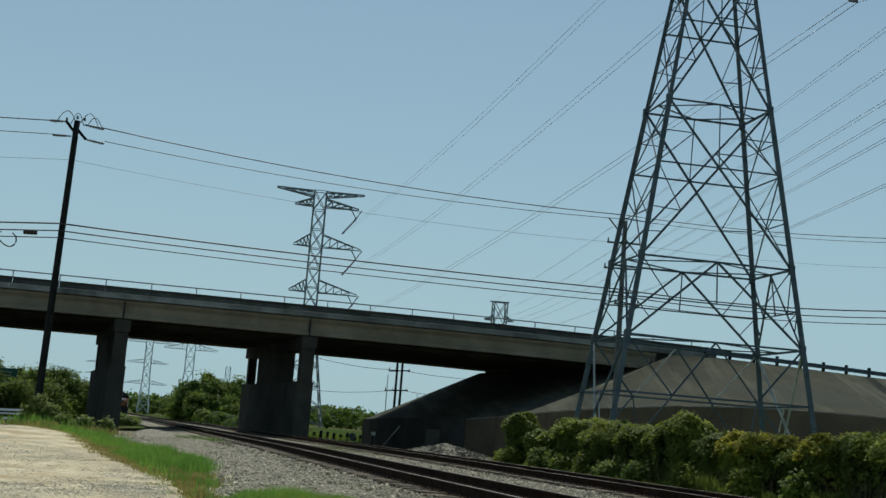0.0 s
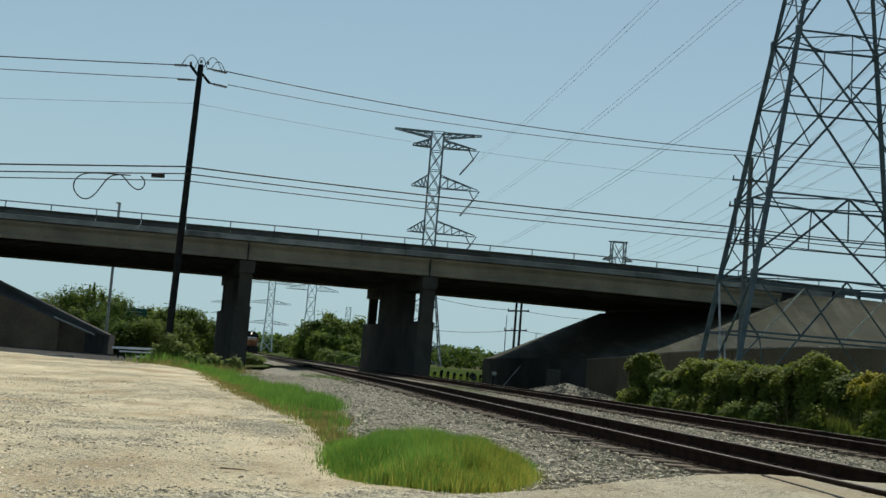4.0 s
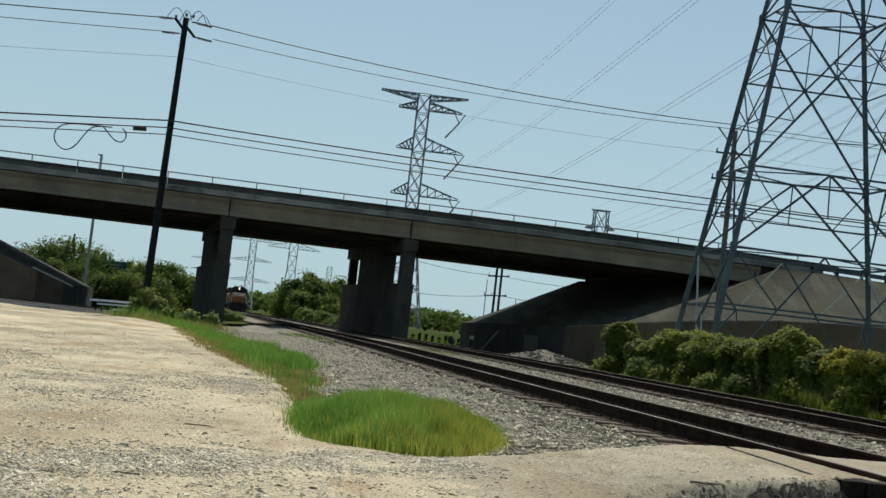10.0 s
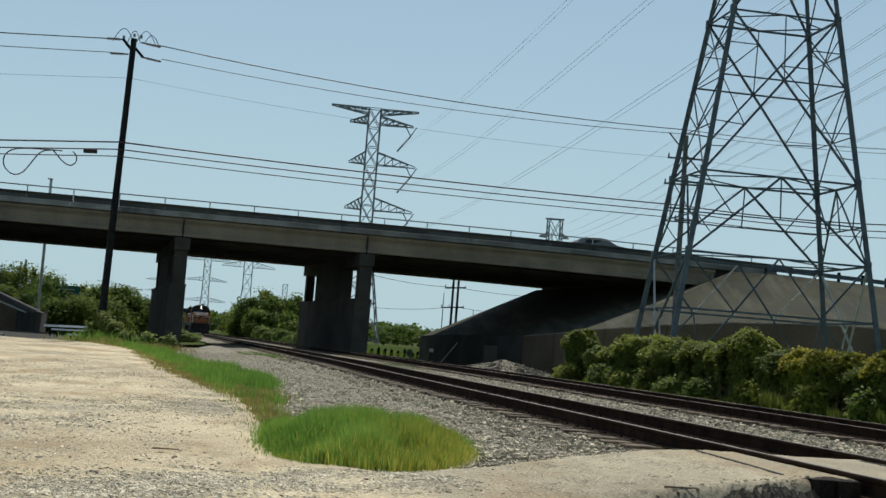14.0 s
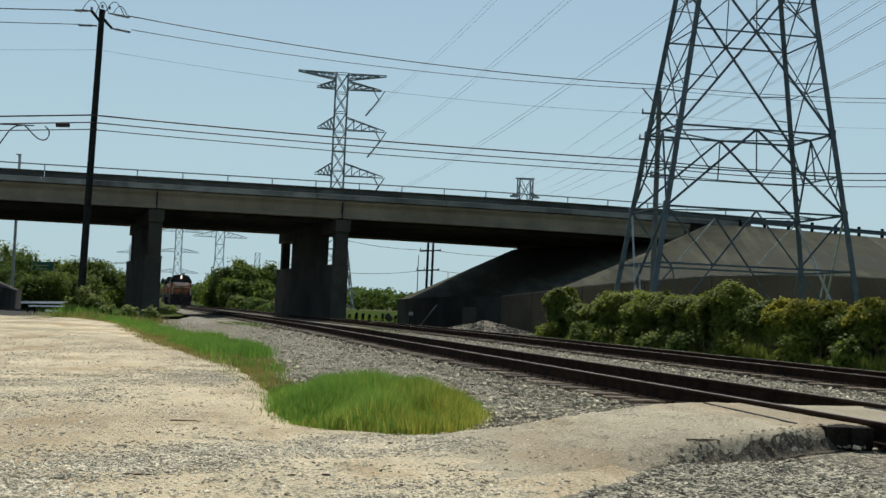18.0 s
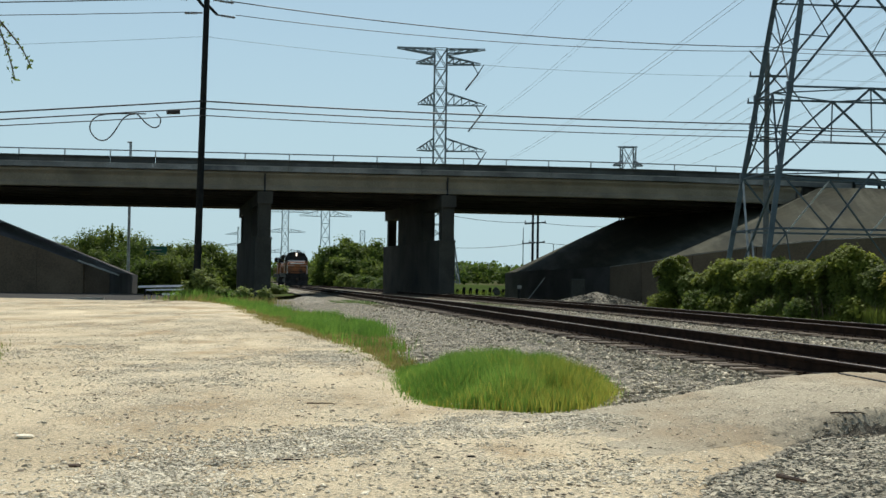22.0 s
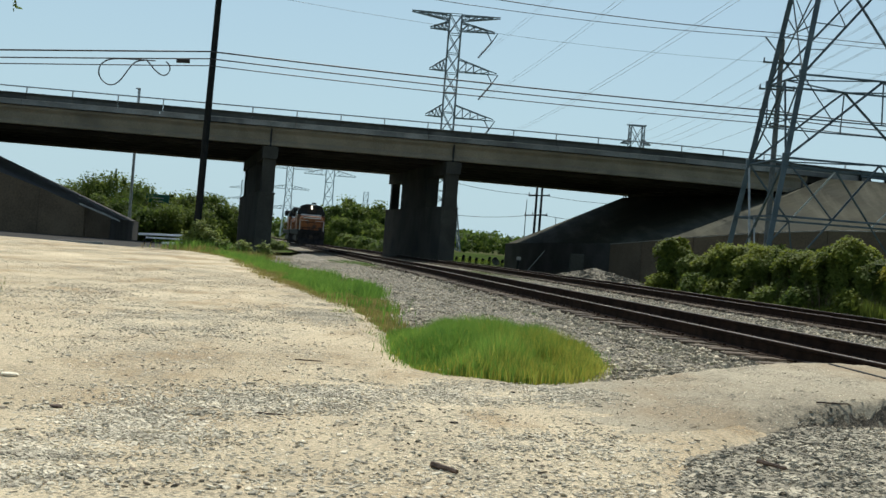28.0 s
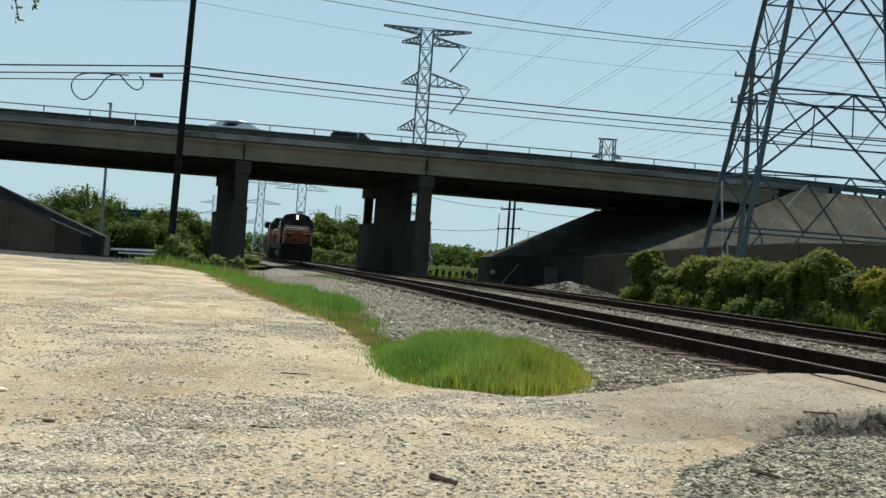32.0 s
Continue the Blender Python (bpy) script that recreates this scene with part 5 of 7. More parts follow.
# margins, roads and small ground features
def verge_z(x, y):
    return -0.035 - 0.0033 * max(0.0, y - 45.0) - 0.03 * smooth(0, 3, track_x(y) - 2.5 - x) - 0.16 * smooth(52, 66, y) * smooth(3.0, 7.0, track_x(y) - x)


def shoulder_z(x, y):
    """Crushed stone banked against the ramp's lower edge."""
    low = -0.03 - 0.05 * smooth(2.6, 4.2, x)
    f = smooth(0.5, -0.15, float(road_near(x)) - y) * smooth(2.5, 1.9, x)
    return low + (road_z(x, y) - 0.035 - low) * f


def build_margins():
    left = [(x - 0.5, y) for x, y in LOT_EDGE if y > 9] + [(-16.5, 62), (-18, 72)]
    ys = [p[1] for p in left]
    right = [(track_x(y) - 2.0, y) for y in ys]
    strip_sheet("gravel_verge", left, right, 22, verge_z, M_BALLAST, "grey stone verge between the lot and the rails", "gravel", 0.06, 11, 0.03, 120)
    strip_sheet("gravel_shoulder", [(0.5, -10), (0.5, 2), (0.5, 5), (0.8, 7.3), (2.3, 9.0), (3.9, 10.75), (5.2, 10.95)], [(30, -10), (30, 2), (30, 5), (30, 8), (30, 10), (30, 10.9), (30, 11.1)], 60, shoulder_z, M_BALLAST, "grey crushed stone below the road ramp", "gravel", 0.08, 12, 0.012, 70)
    # kerb and side road in front of the left retaining wall
    strip_sheet("side_road", [(-60, 52), (-36, 51.5), (-22, 54.0), (-16.2, 56.5)], [(-60, 84), (-40, 84.5), (-24, 86), (-15.6, 92)], 24, lambda x, y: -0.26, M_ASPHALT, "dark asphalt side road under the overpass", "road", 0.1, 13, 0.01, 30)
    k = thing("kerb", "pale concrete kerb along the side road", "kerb", kind="structure")
    line = resample([(-40.0, 57.4, -0.22), (-19.14, 59.0, -0.175), (-15.95, 59.3, -0.05)], 12)
    for a, b in zip(line, line[1:]):
        bm = bmesh.new()
        beam(bm, a - Vector((0, 0, 0.12)), a.lerp(b, 0.992) - Vector((0, 0, 0.12)), 0.3, 0.26)
        part("kerb_stone", bm, M_COPING, k)
    strip_sheet("meadow", [(-0.5, 118), (-7, 160), (-19, 230), (-38, 330), (-57, 420)], [(90, 118), (140, 160), (200, 230), (260, 330), (300, 420)], 40, lambda x, y: -0.12 - 0.0033 * min(200.0, y - 60.0) + 0.05 * math.sin(x * 0.3) * math.sin(y * 0.2), M_MEADOW, "bright green meadow behind the overpass", "meadow", 0.1, 14, 0.05, 60)


M_MEADOW = mat("meadow_grass", (0.032, 0.05, 0.015), (0.07, 0.092, 0.03), 0.15, 0.95, 0.8, 0, 2.0, 0.2, ((0.05, 0.08, 0.02), 0.05, 0.56))
M_MEADOW.node_tree.nodes["Principled BSDF"].inputs["Specular IOR Level"].default_value = 0.0
M_DIRT.node_tree.nodes["Principled BSDF"].inputs["Specular IOR Level"].default_value = 0.0

CHIP = (np.array([(-1.0, -0.7, -0.7), (1.0, -0.8, -0.7), (0.9, 0.8, -0.7), (-0.9, 0.7, -0.7), (-0.8, -0.55, 0.7), (0.75, -0.6, 0.75), (0.7, 0.6, 0.7), (-0.7, 0.5, 0.75)]), np.array([(4, 5, 6), (4, 6, 7), (0, 1, 5), (0, 5, 4), (1, 2, 6), (1, 6, 5), (2, 3, 7), (2, 7, 6), (3, 0, 4), (3, 4, 7)]))


def scatter_stones(name, pts, size, zf, material, label, seed, parent=None, sink=0.3, small=False):
    """Angular chips of stone lying on the ground, as one mass."""
    rng = np.random.default_rng(seed)
    v, f = CHIP
    n = len(pts)
    r = size[0] + (size[1] - size[0]) * rng.random(n) ** 1.7
    base = v[None] * (0.75 + 0.4 * rng.random((n, len(v), 1)))
    base *= (r[:, None] * (0.6 + 0.8 * rng.random((n, 3))))[:, None, :] * np.array([1.0, 1.0, 0.27 if small else 0.5])
    a = rng.random(n) * 6.283
    ca, sa = np.cos(a)[:, None], np.sin(a)[:, None]
    base[:, :, 2] += base[:, :, 0] * (rng.random((n, 1)) - 0.5) * 0.6 + base[:, :, 1] * (rng.random((n, 1)) - 0.5) * 0.6
    x = base[:, :, 0] * ca - base[:, :, 1] * sa
    y = base[:, :, 0] * sa + base[:, :, 1] * ca
    z0 = np.array([zf(p[0], p[1]) for p in pts])
    co = np.stack([x + pts[:, :1], y + pts[:, 1:2], base[:, :, 2] + (z0 + r * (0.35 - sink))[:, None]], 2).reshape(-1, 3)
    fi = (f[None] + (np.arange(n) * len(v))[:, None, None]).reshape(-1, 3)
    ob = quick_mesh(name, co, fi, material, parent)
    return tagged(ob, label, "gravel", kind="stuff")


def near_points(x0, x1, y0, y1, n, rng, power=1.6):
    """Random points that thin out with distance."""
    u = rng.random(n)
    y = (y0 ** (1 - power) + u * (y1 ** (1 - power) - y0 ** (1 - power))) ** (1 / (1 - power))
    x = x0 + (x1 - x0) * rng.random(n)
    return np.stack([x, y], 1)


def lot_edge_x(y):
    for a, b in zip(LOT_EDGE, LOT_EDGE[1:]):
        if a[1] <= y <= b[1]:
            return a[0] + (b[0] - a[0]) * (y - a[1]) / (b[1] - a[1])
    return -12.0


def road_far(x):
    return np.interp(x, [-0.2, 0.95, 1.6, 2.2, 2.9, 4.0, 6.0, 16], [10.4, 10.4, 10.9, 11.5, 12.2, 12.9, 13.5, 14.8])


def on_road(p):
    return p[0] > -0.3 and road_near(p[0]) < p[1] < road_far(p[0])


def build_stones():
    rng = np.random.default_rng(21)
    p = near_points(-9, 3, 3.6, 45, 56000, rng)
    p[:, 0] *= 0.6 + p[:, 1] / 22
    keep = np.array([q[0] < lot_edge_x(q[1]) - 0.05 and not on_road(q) for q in p])
    # chips lie in drifts
    dens = np.array([noise.noise(Vector((q[0] * 0.35, q[1] * 0.22, 3.0))) + 0.5 * noise.noise(Vector((q[0] * 1.1, q[1] * 0.8, 9.0))) for q in p])
    keep &= dens + 0.75 * rng.random(len(p)) > 0.28
    scatter_stones("limestone_chips", p[keep], (0.004, 0.0135), lot_z, M_LSTONE, "pale limestone chips strewn over the lot", 22, sink=0.12, small=True)
    # grey gravel drifts on the lot
    drifts = []
    for cx, cy, sx, sy, n in ((-1.9, 5.2, 0.35, 0.35, 2200), (-1.75, 5.9, 0.35, 0.35, 2600), (-1.6, 6.6, 0.35, 0.35, 2600), (-1.35, 7.3, 0.33, 0.35, 2400), (-1.05, 7.9, 0.32, 0.35, 2200), (-0.65, 8.5, 0.32, 0.32, 2000), (-0.1, 9.1, 0.35, 0.3, 2600), (0.55, 9.6, 0.4, 0.28, 3000), (1.1, 10.0, 0.3, 0.15, 1000), (-1.95, 17.0, 0.5, 1.2, 2600), (-1.4, 16.6, 0.3, 0.9, 1500), (-2.0, 20.0, 0.6, 1.6, 1600), (-5.1, 17.5, 0.7, 1.6, 3600), (-3.3, 14.8, 0.6, 0.9, 1800), (-4.2, 23.0, 1.0, 2.2, 1800), (-6.5, 27.0, 1.2, 2.5, 1800), (-2.6, 12.4, 0.5, 0.5, 1000), (-1.2, 18.5, 0.35, 1.5, 900), (0.3, 6.4, 0.5, 0.6, 700), (0.9, 7.0, 0.4, 0.5, 900), (-0.6, 5.4, 0.6, 0.5, 700), (1.1, 5.6, 0.5, 0.5, 700)):
        n = int(n * 1.75)
        drifts.append(np.array([cx, cy]) + rng.normal(size=(n, 2)) * np.array([sx, sy]))
    p = np.vstack(drifts)
    clump = np.array([noise.noise(Vector((q[0] * 1.6, q[1] * 1.2, 4.0))) for q in p])
    keep = np.array([q[0] < lot_edge_x(q[1]) + 0.1 and q[1] > 3.4 and (q[0] < 1.7 or not on_road(q)) and (not on_road(q) or q[1] < 10.3) for q in p]) & (clump + 0.9 * rng.random(len(p)) > 0.36)
    scatter_stones("grey_gravel", p[keep], (0.006, 0.0165), lambda x, y: max(lot_z(x, y), road_z(x, y) if on_road((x, y)) else -1), M_GREYCHIP, "grey gravel washed into drifts on the lot", 23, sink=0.15, small=True)
    p = near_points(-5, 2.2, 3.8, 16, 1500, rng, 1.3)
    keep = np.array([q[0] < lot_edge_x(q[1]) - 0.05 for q in p])
    scatter_stones("scattered_stones", p[keep], (0.008, 0.022), lot_z, M_GREYCHIP, "larger grey stones strewn over the lot", 30, sink=0.15, small=True)
    p = np.stack([0.2 + 3.6 * rng.random(9000) ** 1.6, 6 + 6.5 * rng.random(9000)], 1)
    p = p[np.array([bool(on_road(q)) for q in p])]
    scatter_stones("road_chips", p, (0.003, 0.010), lambda x, y: max(lot_z(x, y), road_z(x, y)), M_GRAVEL, "small chips strewn over the sandy road", 29, sink=0.12, small=True)
    p = near_points(-4.5, 2.6, 4.2, 17, 1900, rng, 1.4)
    p = p[np.array([q[0] < max(lot_edge_x(q[1]) - 0.05, 1.9 if on_road(q) else -9.0) and noise.noise(Vector((q[0] * 0.9, q[1] * 0.6, 12.0))) + 0.5 * rng.random() > 0.1 for q in p])]
    scatter_stones("dark_chips", p, (0.007, 0.018), lambda x, y: max(lot_z(x, y), road_z(x, y) if on_road((x, y)) else -1), M_SLAG, "dark brown chips strewn over the lot and road", 61, sink=0.15, small=True)
    # stones beside the rails
    p = near_points(-8, 3.4, 10.5, 60, 14000, rng, 1.9)
    p[:, 0] = np.array([lot_edge_x(q[1]) + (track_x(q[1]) - 0.9 - lot_edge_x(q[1])) * rng.random() for q in p])
    keep = np.array([not on_road(q) for q in p])
    scatter_stones("verge_stones", p[keep], (0.012, 0.038), lambda x, y: max(verge_z(x, y), -0.02 if track_x(y) - x < 2.4 else -1), M_STONE, "loose grey ballast stones beside the near rail", 24)
    p = near_points(0, 1, 11.0, 70, 12000, rng, 1.7)
    p[:, 0] = np.array([track_x(q[1]) + 0.85 + 4.3 * q[0] for q in p])
    keep = np.array([not on_road(q) for q in p])
    scatter_stones("between_track_stones", p[keep], (0.013, 0.04), lambda x, y: rail_z(y) - 0.04, M_STONE, "loose grey ballast stones between the tracks", 25)
    p = near_points(0, 1, 14.0, 60, 5000, rng, 1.7)
    p[:, 0] = np.array([track_x(q[1]) - 0.66 + 1.32 * q[0] for q in p])
    scatter_stones("crib_stones", p, (0.013, 0.036), lambda x, y: rail_z(y) - 0.015, M_STONE, "ballast stones between the ties", 26)
    p = near_points(0.8, 5.2, 4.8, 11.2, 42000, rng, 1.2)
    keep = np.array([q[1] < road_near(q[0]) - 0.05 and q[0] > 0.9 + 0.5 * math.sin(q[1] * 2.1) for q in p])
    scatter_stones("shoulder_stones", p[keep], (0.010, 0.026), lambda x, y: shoulder_z(x, y) + 0.006, M_DARKCHIP, "grey crushed stone below the road ramp", 27, sink=0.1, small=True)
    # soil laid bare where the ramp's edge has broken away
    q = np.array([(2.6 + 1.9 * u, 0.0) for u in rng.random(500)])
    q[:, 1] = road_near(q[:, 0]) + 0.06 + 0.10 * rng.normal(size=len(q)) * np.clip((q[:, 0] - 1.7) / 1.6, 0.2, 1.2)
    q = q[np.array([noise.noise(Vector((w[0] * 2.2, w[1] * 2.2, 6.0))) + 0.5 * rng.random() > 0.02 for w in q])]
    scatter_stones("eroded_soil", q, (0.006, 0.018), lambda x, y: max(shoulder_z(x, y), road_z(x, y)) + 0.004, M_SOIL, "dark soil laid bare at the broken road edge", 28, sink=0.15, small=True)
    # single stones and sticks
    for x, y, r, mt, lab in ((-2.06, 6.95, 0.030, M_WEEDWOOD, "dark brown lump of slag on the lot"), (-1.39, 6.35, 0.035, M_STONE, "grey cobble on the lot"), (-2.69, 8.04, 0.045, M_LSTONE, "white limestone lump on the lot"), (0.11, 10.83, 0.05, M_LSTONE, "white stone at the edge of the grass"), (-1.75, 24.2, 0.13, M_DARKSTEEL, "dark stone on the verge by the grass"), (0.62, 9.6, 0.022, M_DARKSTEEL, "small dark stone on the road edge"), (0.15, 7.6, 0.02, M_DARKSTEEL, "small dark stone on the lot")):
        bm = bmesh.new()
        g = bmesh.ops.create_icosphere(bm, subdivisions=2, radius=r)
        for v in g["verts"]:
            v.co *= 0.75 + 0.5 * abs(noise.noise(v.co * 9 / r * 0.1 + Vector((x, y, 0))))
            v.co.z *= 0.45
            v.co.x *= 1.4
            v.co += Vector((x, y, lot_z(x, y) + r * 0.22))
        ob = part("stone", bm, mt, None)
        tagged(ob, lab, "stone", "loose stones")
    for (x, y), ang, ln, r in (((0.09, 5.88), -52, 0.19, 0.017), ((1.88, 6.85), -62, 0.22, 0.015), ((-0.93, 7.32), 8, 0.16, 0.007), ((-1.07, 10.7), 5, 0.22, 0.006), ((2.98, 9.36), 12, 0.25, 0.008)):
        bm = bmesh.new()
        d = Vector((math.cos(radians(ang)), math.sin(radians(ang)), 0))
        z = (lot_z(x, y) if x < 2.6 else road_z(x, y)) + r * 0.6
        pts = [Vector((x, y, z)) + d * ln * (k / 5 - 0.5) + Vector((-d.y, d.x, 0)) * 0.003 * math.sin(k * 2.1) + Vector((0, 0, 0.002 * (k % 2))) for k in range(6)]
        tube(bm, pts, r, 6, r * 0.6)
        tube(bm, [pts[3], pts[3] + Vector((-d.y, d.x, 0.1)) * ln * 0.15], r * 0.5, 5, r * 0.3)
        ob = part("stick", bm, M_WEEDWOOD, None)
        tagged(ob, "dry broken brown stick on the gravel", "stick", "sticks")


# grass
HEDGE_FOOT_Y = (28.0, 30.4, 35.2, 38.2, 42.2, 45.2, 48.2, 50.6, 53.4, 55.0)
HEDGE_FOOT_X = (16.9, 16.2, 14.9, 14.1, 12.6, 12.0, 11.4, 10.7, 9.9, 9.3)
M_STEM = mat("dry_stem", (0.12, 0.085, 0.05), (0.22, 0.16, 0.10), 5.0, 0.9, 0.0)
def grass_blades(name, pts, h, w, zf, material, label, seed, lean=0.5, parent=None, hf=None):
    rng = np.random.default_rng(seed)
    n = len(pts)
    a = rng.random(n) * 6.283
    d = np.stack([np.cos(a), np.sin(a)], 1)
    b = rng.random(n) * 6.283
    hh = h[0] + (h[1] - h[0]) * rng.random(n)
    if hf is not None:
        hh *= hf
    ww = w * (0.6 + 0.8 * rng.random(n))
    le = lean * hh * rng.random(n)
    ld = np.stack([np.cos(b), np.sin(b)], 1)
    z = np.array([zf(p[0], p[1]) for p in pts]) - 0.02
    v = np.zeros((n, 5, 3))
    v[:, 0, :2], v[:, 1, :2] = pts - d * ww[:, None] / 2, pts + d * ww[:, None] / 2
    mid = pts + ld * (le * 0.35)[:, None]
    v[:, 2, :2], v[:, 3, :2] = mid + d * ww[:, None] * 0.38, mid - d * ww[:, None] * 0.38
    v[:, 4, :2] = pts + ld * le[:, None]
    v[:, 0:2, 2] = z[:, None]
    v[:, 2:4, 2] = (z + hh * 0.6)[:, None]
    v[:, 4, 2] = z + hh
    k = (np.arange(n) * 5)[:, None]
    tri = np.concatenate([k + np.array([[0, 1, 2]]), k + np.array([[0, 2, 3]]), k + np.array([[3, 2, 4]])])
    ob = quick_mesh(name, v.reshape(-1, 3), tri, material, parent)
    return tagged(ob, label, "grass", kind="stuff")


PATCH = [(-0.46, 13.8), (-0.34, 11.9), (-0.12, 10.95), (0.12, 10.62), (0.5, 10.55), (0.85, 10.62), (1.12, 10.9), (1.42, 11.5), (1.66, 12.6), (1.72, 13.8), (1.62, 15.0), (1.25, 15.9), (0.6, 15.9), (0.2, 15.3), (-0.1, 15.0), (-0.36, 14.6)]
STRIP = [(-0.7, 14.6), (-0.25, 15.8), (-0.55, 18.0), (-0.95, 20.5), (-1.05, 23.0), (-1.35, 26.5), (-2.1, 31.0), (-3.3, 35.5), (-4.7, 40.0), (-6.6, 47.0), (-7.4, 53.0), (-8.2, 57), (-12.0, 57), (-10.9, 51), (-9.1, 48.2), (-7.4, 43.8), (-5.35, 35), (-4.1, 28.2), (-3.2, 25.2), (-2.5, 23.0), (-1.8, 20.9), (-1.15, 18.8), (-0.8, 17.0)]


def edge_z(x, y):
    return max(verge_z(x, y), lot_z(x, y) - 0.012) if x < lot_edge_x(y) + 0.5 else verge_z(x, y)


def build_grass():
    rng = np.random.default_rng(31)
    p = spread(PATCH, 92000, rng) + rng.normal(size=(92000, 2)) * 0.08
    yellow = (p[:, 0] + 0.3 * rng.normal(size=len(p)) > 0.85) & (p[:, 1] < 13.6) & (rng.random(len(p)) < 0.82) | (rng.random(len(p)) < 0.10) | ((p[:, 1] < 11.0) & (rng.random(len(p)) < 0.35))
    hf = np.clip(1.15 - 0.75 * (((p[:, 0] - 0.62) / 1.05) ** 2 + ((p[:, 1] - 13.1) / 2.9) ** 2) ** 1.5, 0.3, 1.0) * np.array([0.85 + 0.5 * noise.noise(Vector((q[0] * 2.5, q[1] * 1.5, 0))) for q in p])
    grass_blades("grass_patch", p[~yellow], (0.16, 0.42), 0.0065, edge_z, M_GRASS, "lush green grass clump at the lot's edge", 32, hf=hf[~yellow])
    grass_blades("dry_grass_patch", p[yellow], (0.14, 0.40), 0.0065, edge_z, M_GRASS_L, "yellowed grass blades in the clump", 33, hf=hf[yellow])
    p = spread(STRIP, 66000, rng)
    p = np.vstack([p, spread(STRIP[:7] + STRIP[-7:], 16000, rng)])
    # an uneven border
    for q in p:
        q[0] += 0.35 * noise.noise(Vector((q[0] * 0.7, q[1] * 0.45, 2.0))) * min(1.0, q[1] / 25) + 0.12 * rng.normal()
    dens = np.array([noise.noise(Vector((q[0] * 0.6, q[1] * 0.25, 5.0))) for q in p])
    inner = np.array([q[0] - lot_edge_x(q[1]) + 0.45 * smooth(17, 20, q[1]) for q in p])
    fine = np.array([noise.noise(Vector((q[0] * 2.2, q[1] * 1.1, 8.0))) for q in p])
    keep = inner + 0.45 * rng.random(len(p)) + 0.6 * fine > 0.20
    keep &= ~((np.abs(p[:, 1] - 16.8) < 2.3) & (rng.random(len(p)) < 0.5))
    p, dens, inner, fine = p[keep], dens[keep], inner[keep], fine[keep]
    dry = (dens + 0.5 * fine + 0.45 * rng.random(len(p)) > 0.40) | (inner + 0.4 * fine < 0.30 * rng.random(len(p)) + 0.1)
    # brown gap between the clump and the strip
    dry |= (np.abs(p[:, 1] - 16.8) < 2.5) & (rng.random(len(p)) < 0.92)
    dry |= (p[:, 1] > 30) & (rng.random(len(p)) < 0.62)
    dry |= (np.abs(p[:, 1] - 20.6) < 2.2) & (p[:, 0] < -1.25) & (rng.random(len(p)) < 0.7)
    grass_blades("grass_strip", p[~dry], (0.08, 0.30), 0.013, edge_z, M_GRASS, "green grass strip between the lot and the verge", 34, hf=np.clip(0.35 + 1.3 * inner[~dry], 0.3, 1.0))
    grass_blades("dry_grass_strip", p[dry], (0.03, 0.11), 0.016, edge_z, M_GRASS_Y, "brownish dry grass along the lot's edge", 35)
    # tufts that stray onto the lot and the verge
    tuft = []
    for k in range(420):
        y = 10.6 + 43 * rng.random() ** 1.5
        x = lot_edge_x(y) + rng.normal() * 0.22 + 0.15 + 0.25 * smooth(17, 14, y)
        tuft.append(np.array([x, y]) + rng.normal(size=(26, 2)) * np.array([0.05, 0.09]))
    p = np.vstack(tuft)
    p = p[np.array([not on_road(q) for q in p])]
    brown = np.repeat(rng.random(len(p) // 26 + 1) < 0.65, 26)[:len(p)]
    grass_blades("stray_dry_tufts", p[brown], (0.01, 0.06), 0.010, edge_z, M_GRASS_Y, "short dry tufts at the ragged grass edge", 40)
    grass_blades("stray_green_tufts", p[~brown], (0.015, 0.07), 0.010, edge_z, M_GRASS, "short green tufts at the ragged grass edge", 41)
    # tall grass round the pole
    q = np.array([-9.9, 53.0]) + rng.normal(size=(3200, 2)) * np.array([0.7, 0.8])
    grass_blades("tall_weeds", q, (0.15, 0.65), 0.025, edge_z, M_GRASS, "tall pale weeds round the foot of the pole", 42)
    q = np.array([-9.0, 52.0]) + rng.normal(size=(2600, 2)) * np.array([1.0, 1.3])
    grass_blades("tall_dry_weeds", q, (0.08, 0.38), 0.022, edge_z, M_GRASS_Y, "tall dry weeds round the foot of the pole", 43)
    q = np.array([(-0.36 * y - 0.28 + 0.16 * rng.normal(), y) for y in 16.6 + 1.3 * rng.normal(size=7000)])
    grass_blades("grass_tuft", q, (0.02, 0.08), 0.012, lot_z, M_WEED, "low sparse grass on the gravel lot", 36)
    q = np.stack([-33 + 18 * rng.random(9000), 47 + 6 * rng.random(9000)], 1)
    q = q[q[:, 0] < lot_edge_x(50) - 9]
    grass_blades("low_weeds", q, (0.04, 0.14), 0.03, lot_z, M_GRASS_Y, "thin low weeds at the far end of the lot", 37)
    # weeds under the hedge
    q = np.array([(track_x(y) + 9.0 + 1.6 * rng.random(), y) for y in 26 + 34 * rng.random(9000)])
    grass_blades("hedge_weeds", q, (0.06, 0.30), 0.03, lambda x, y: -0.25, M_VINE, "tall weeds at the foot of the vine hedge", 38)
    q = np.array([(np.interp(y, HEDGE_FOOT_Y, HEDGE_FOOT_X) - 0.35 + 0.75 * rng.random(), y) for y in 28 + 27 * rng.random(15000)])
    tall = np.array([0.55 + 0.75 * noise.noise(Vector((u[1] * 0.7, u[0] * 0.5, 1.0))) for u in q]).clip(0.15, 1.3)
    grass_blades("tall_weeds", q, (0.2, 0.8), 0.04, lambda x, y: -0.25, M_VINE_D, "tall grey-green weeds in front of the vine hedge", 51, 0.3, None, tall)
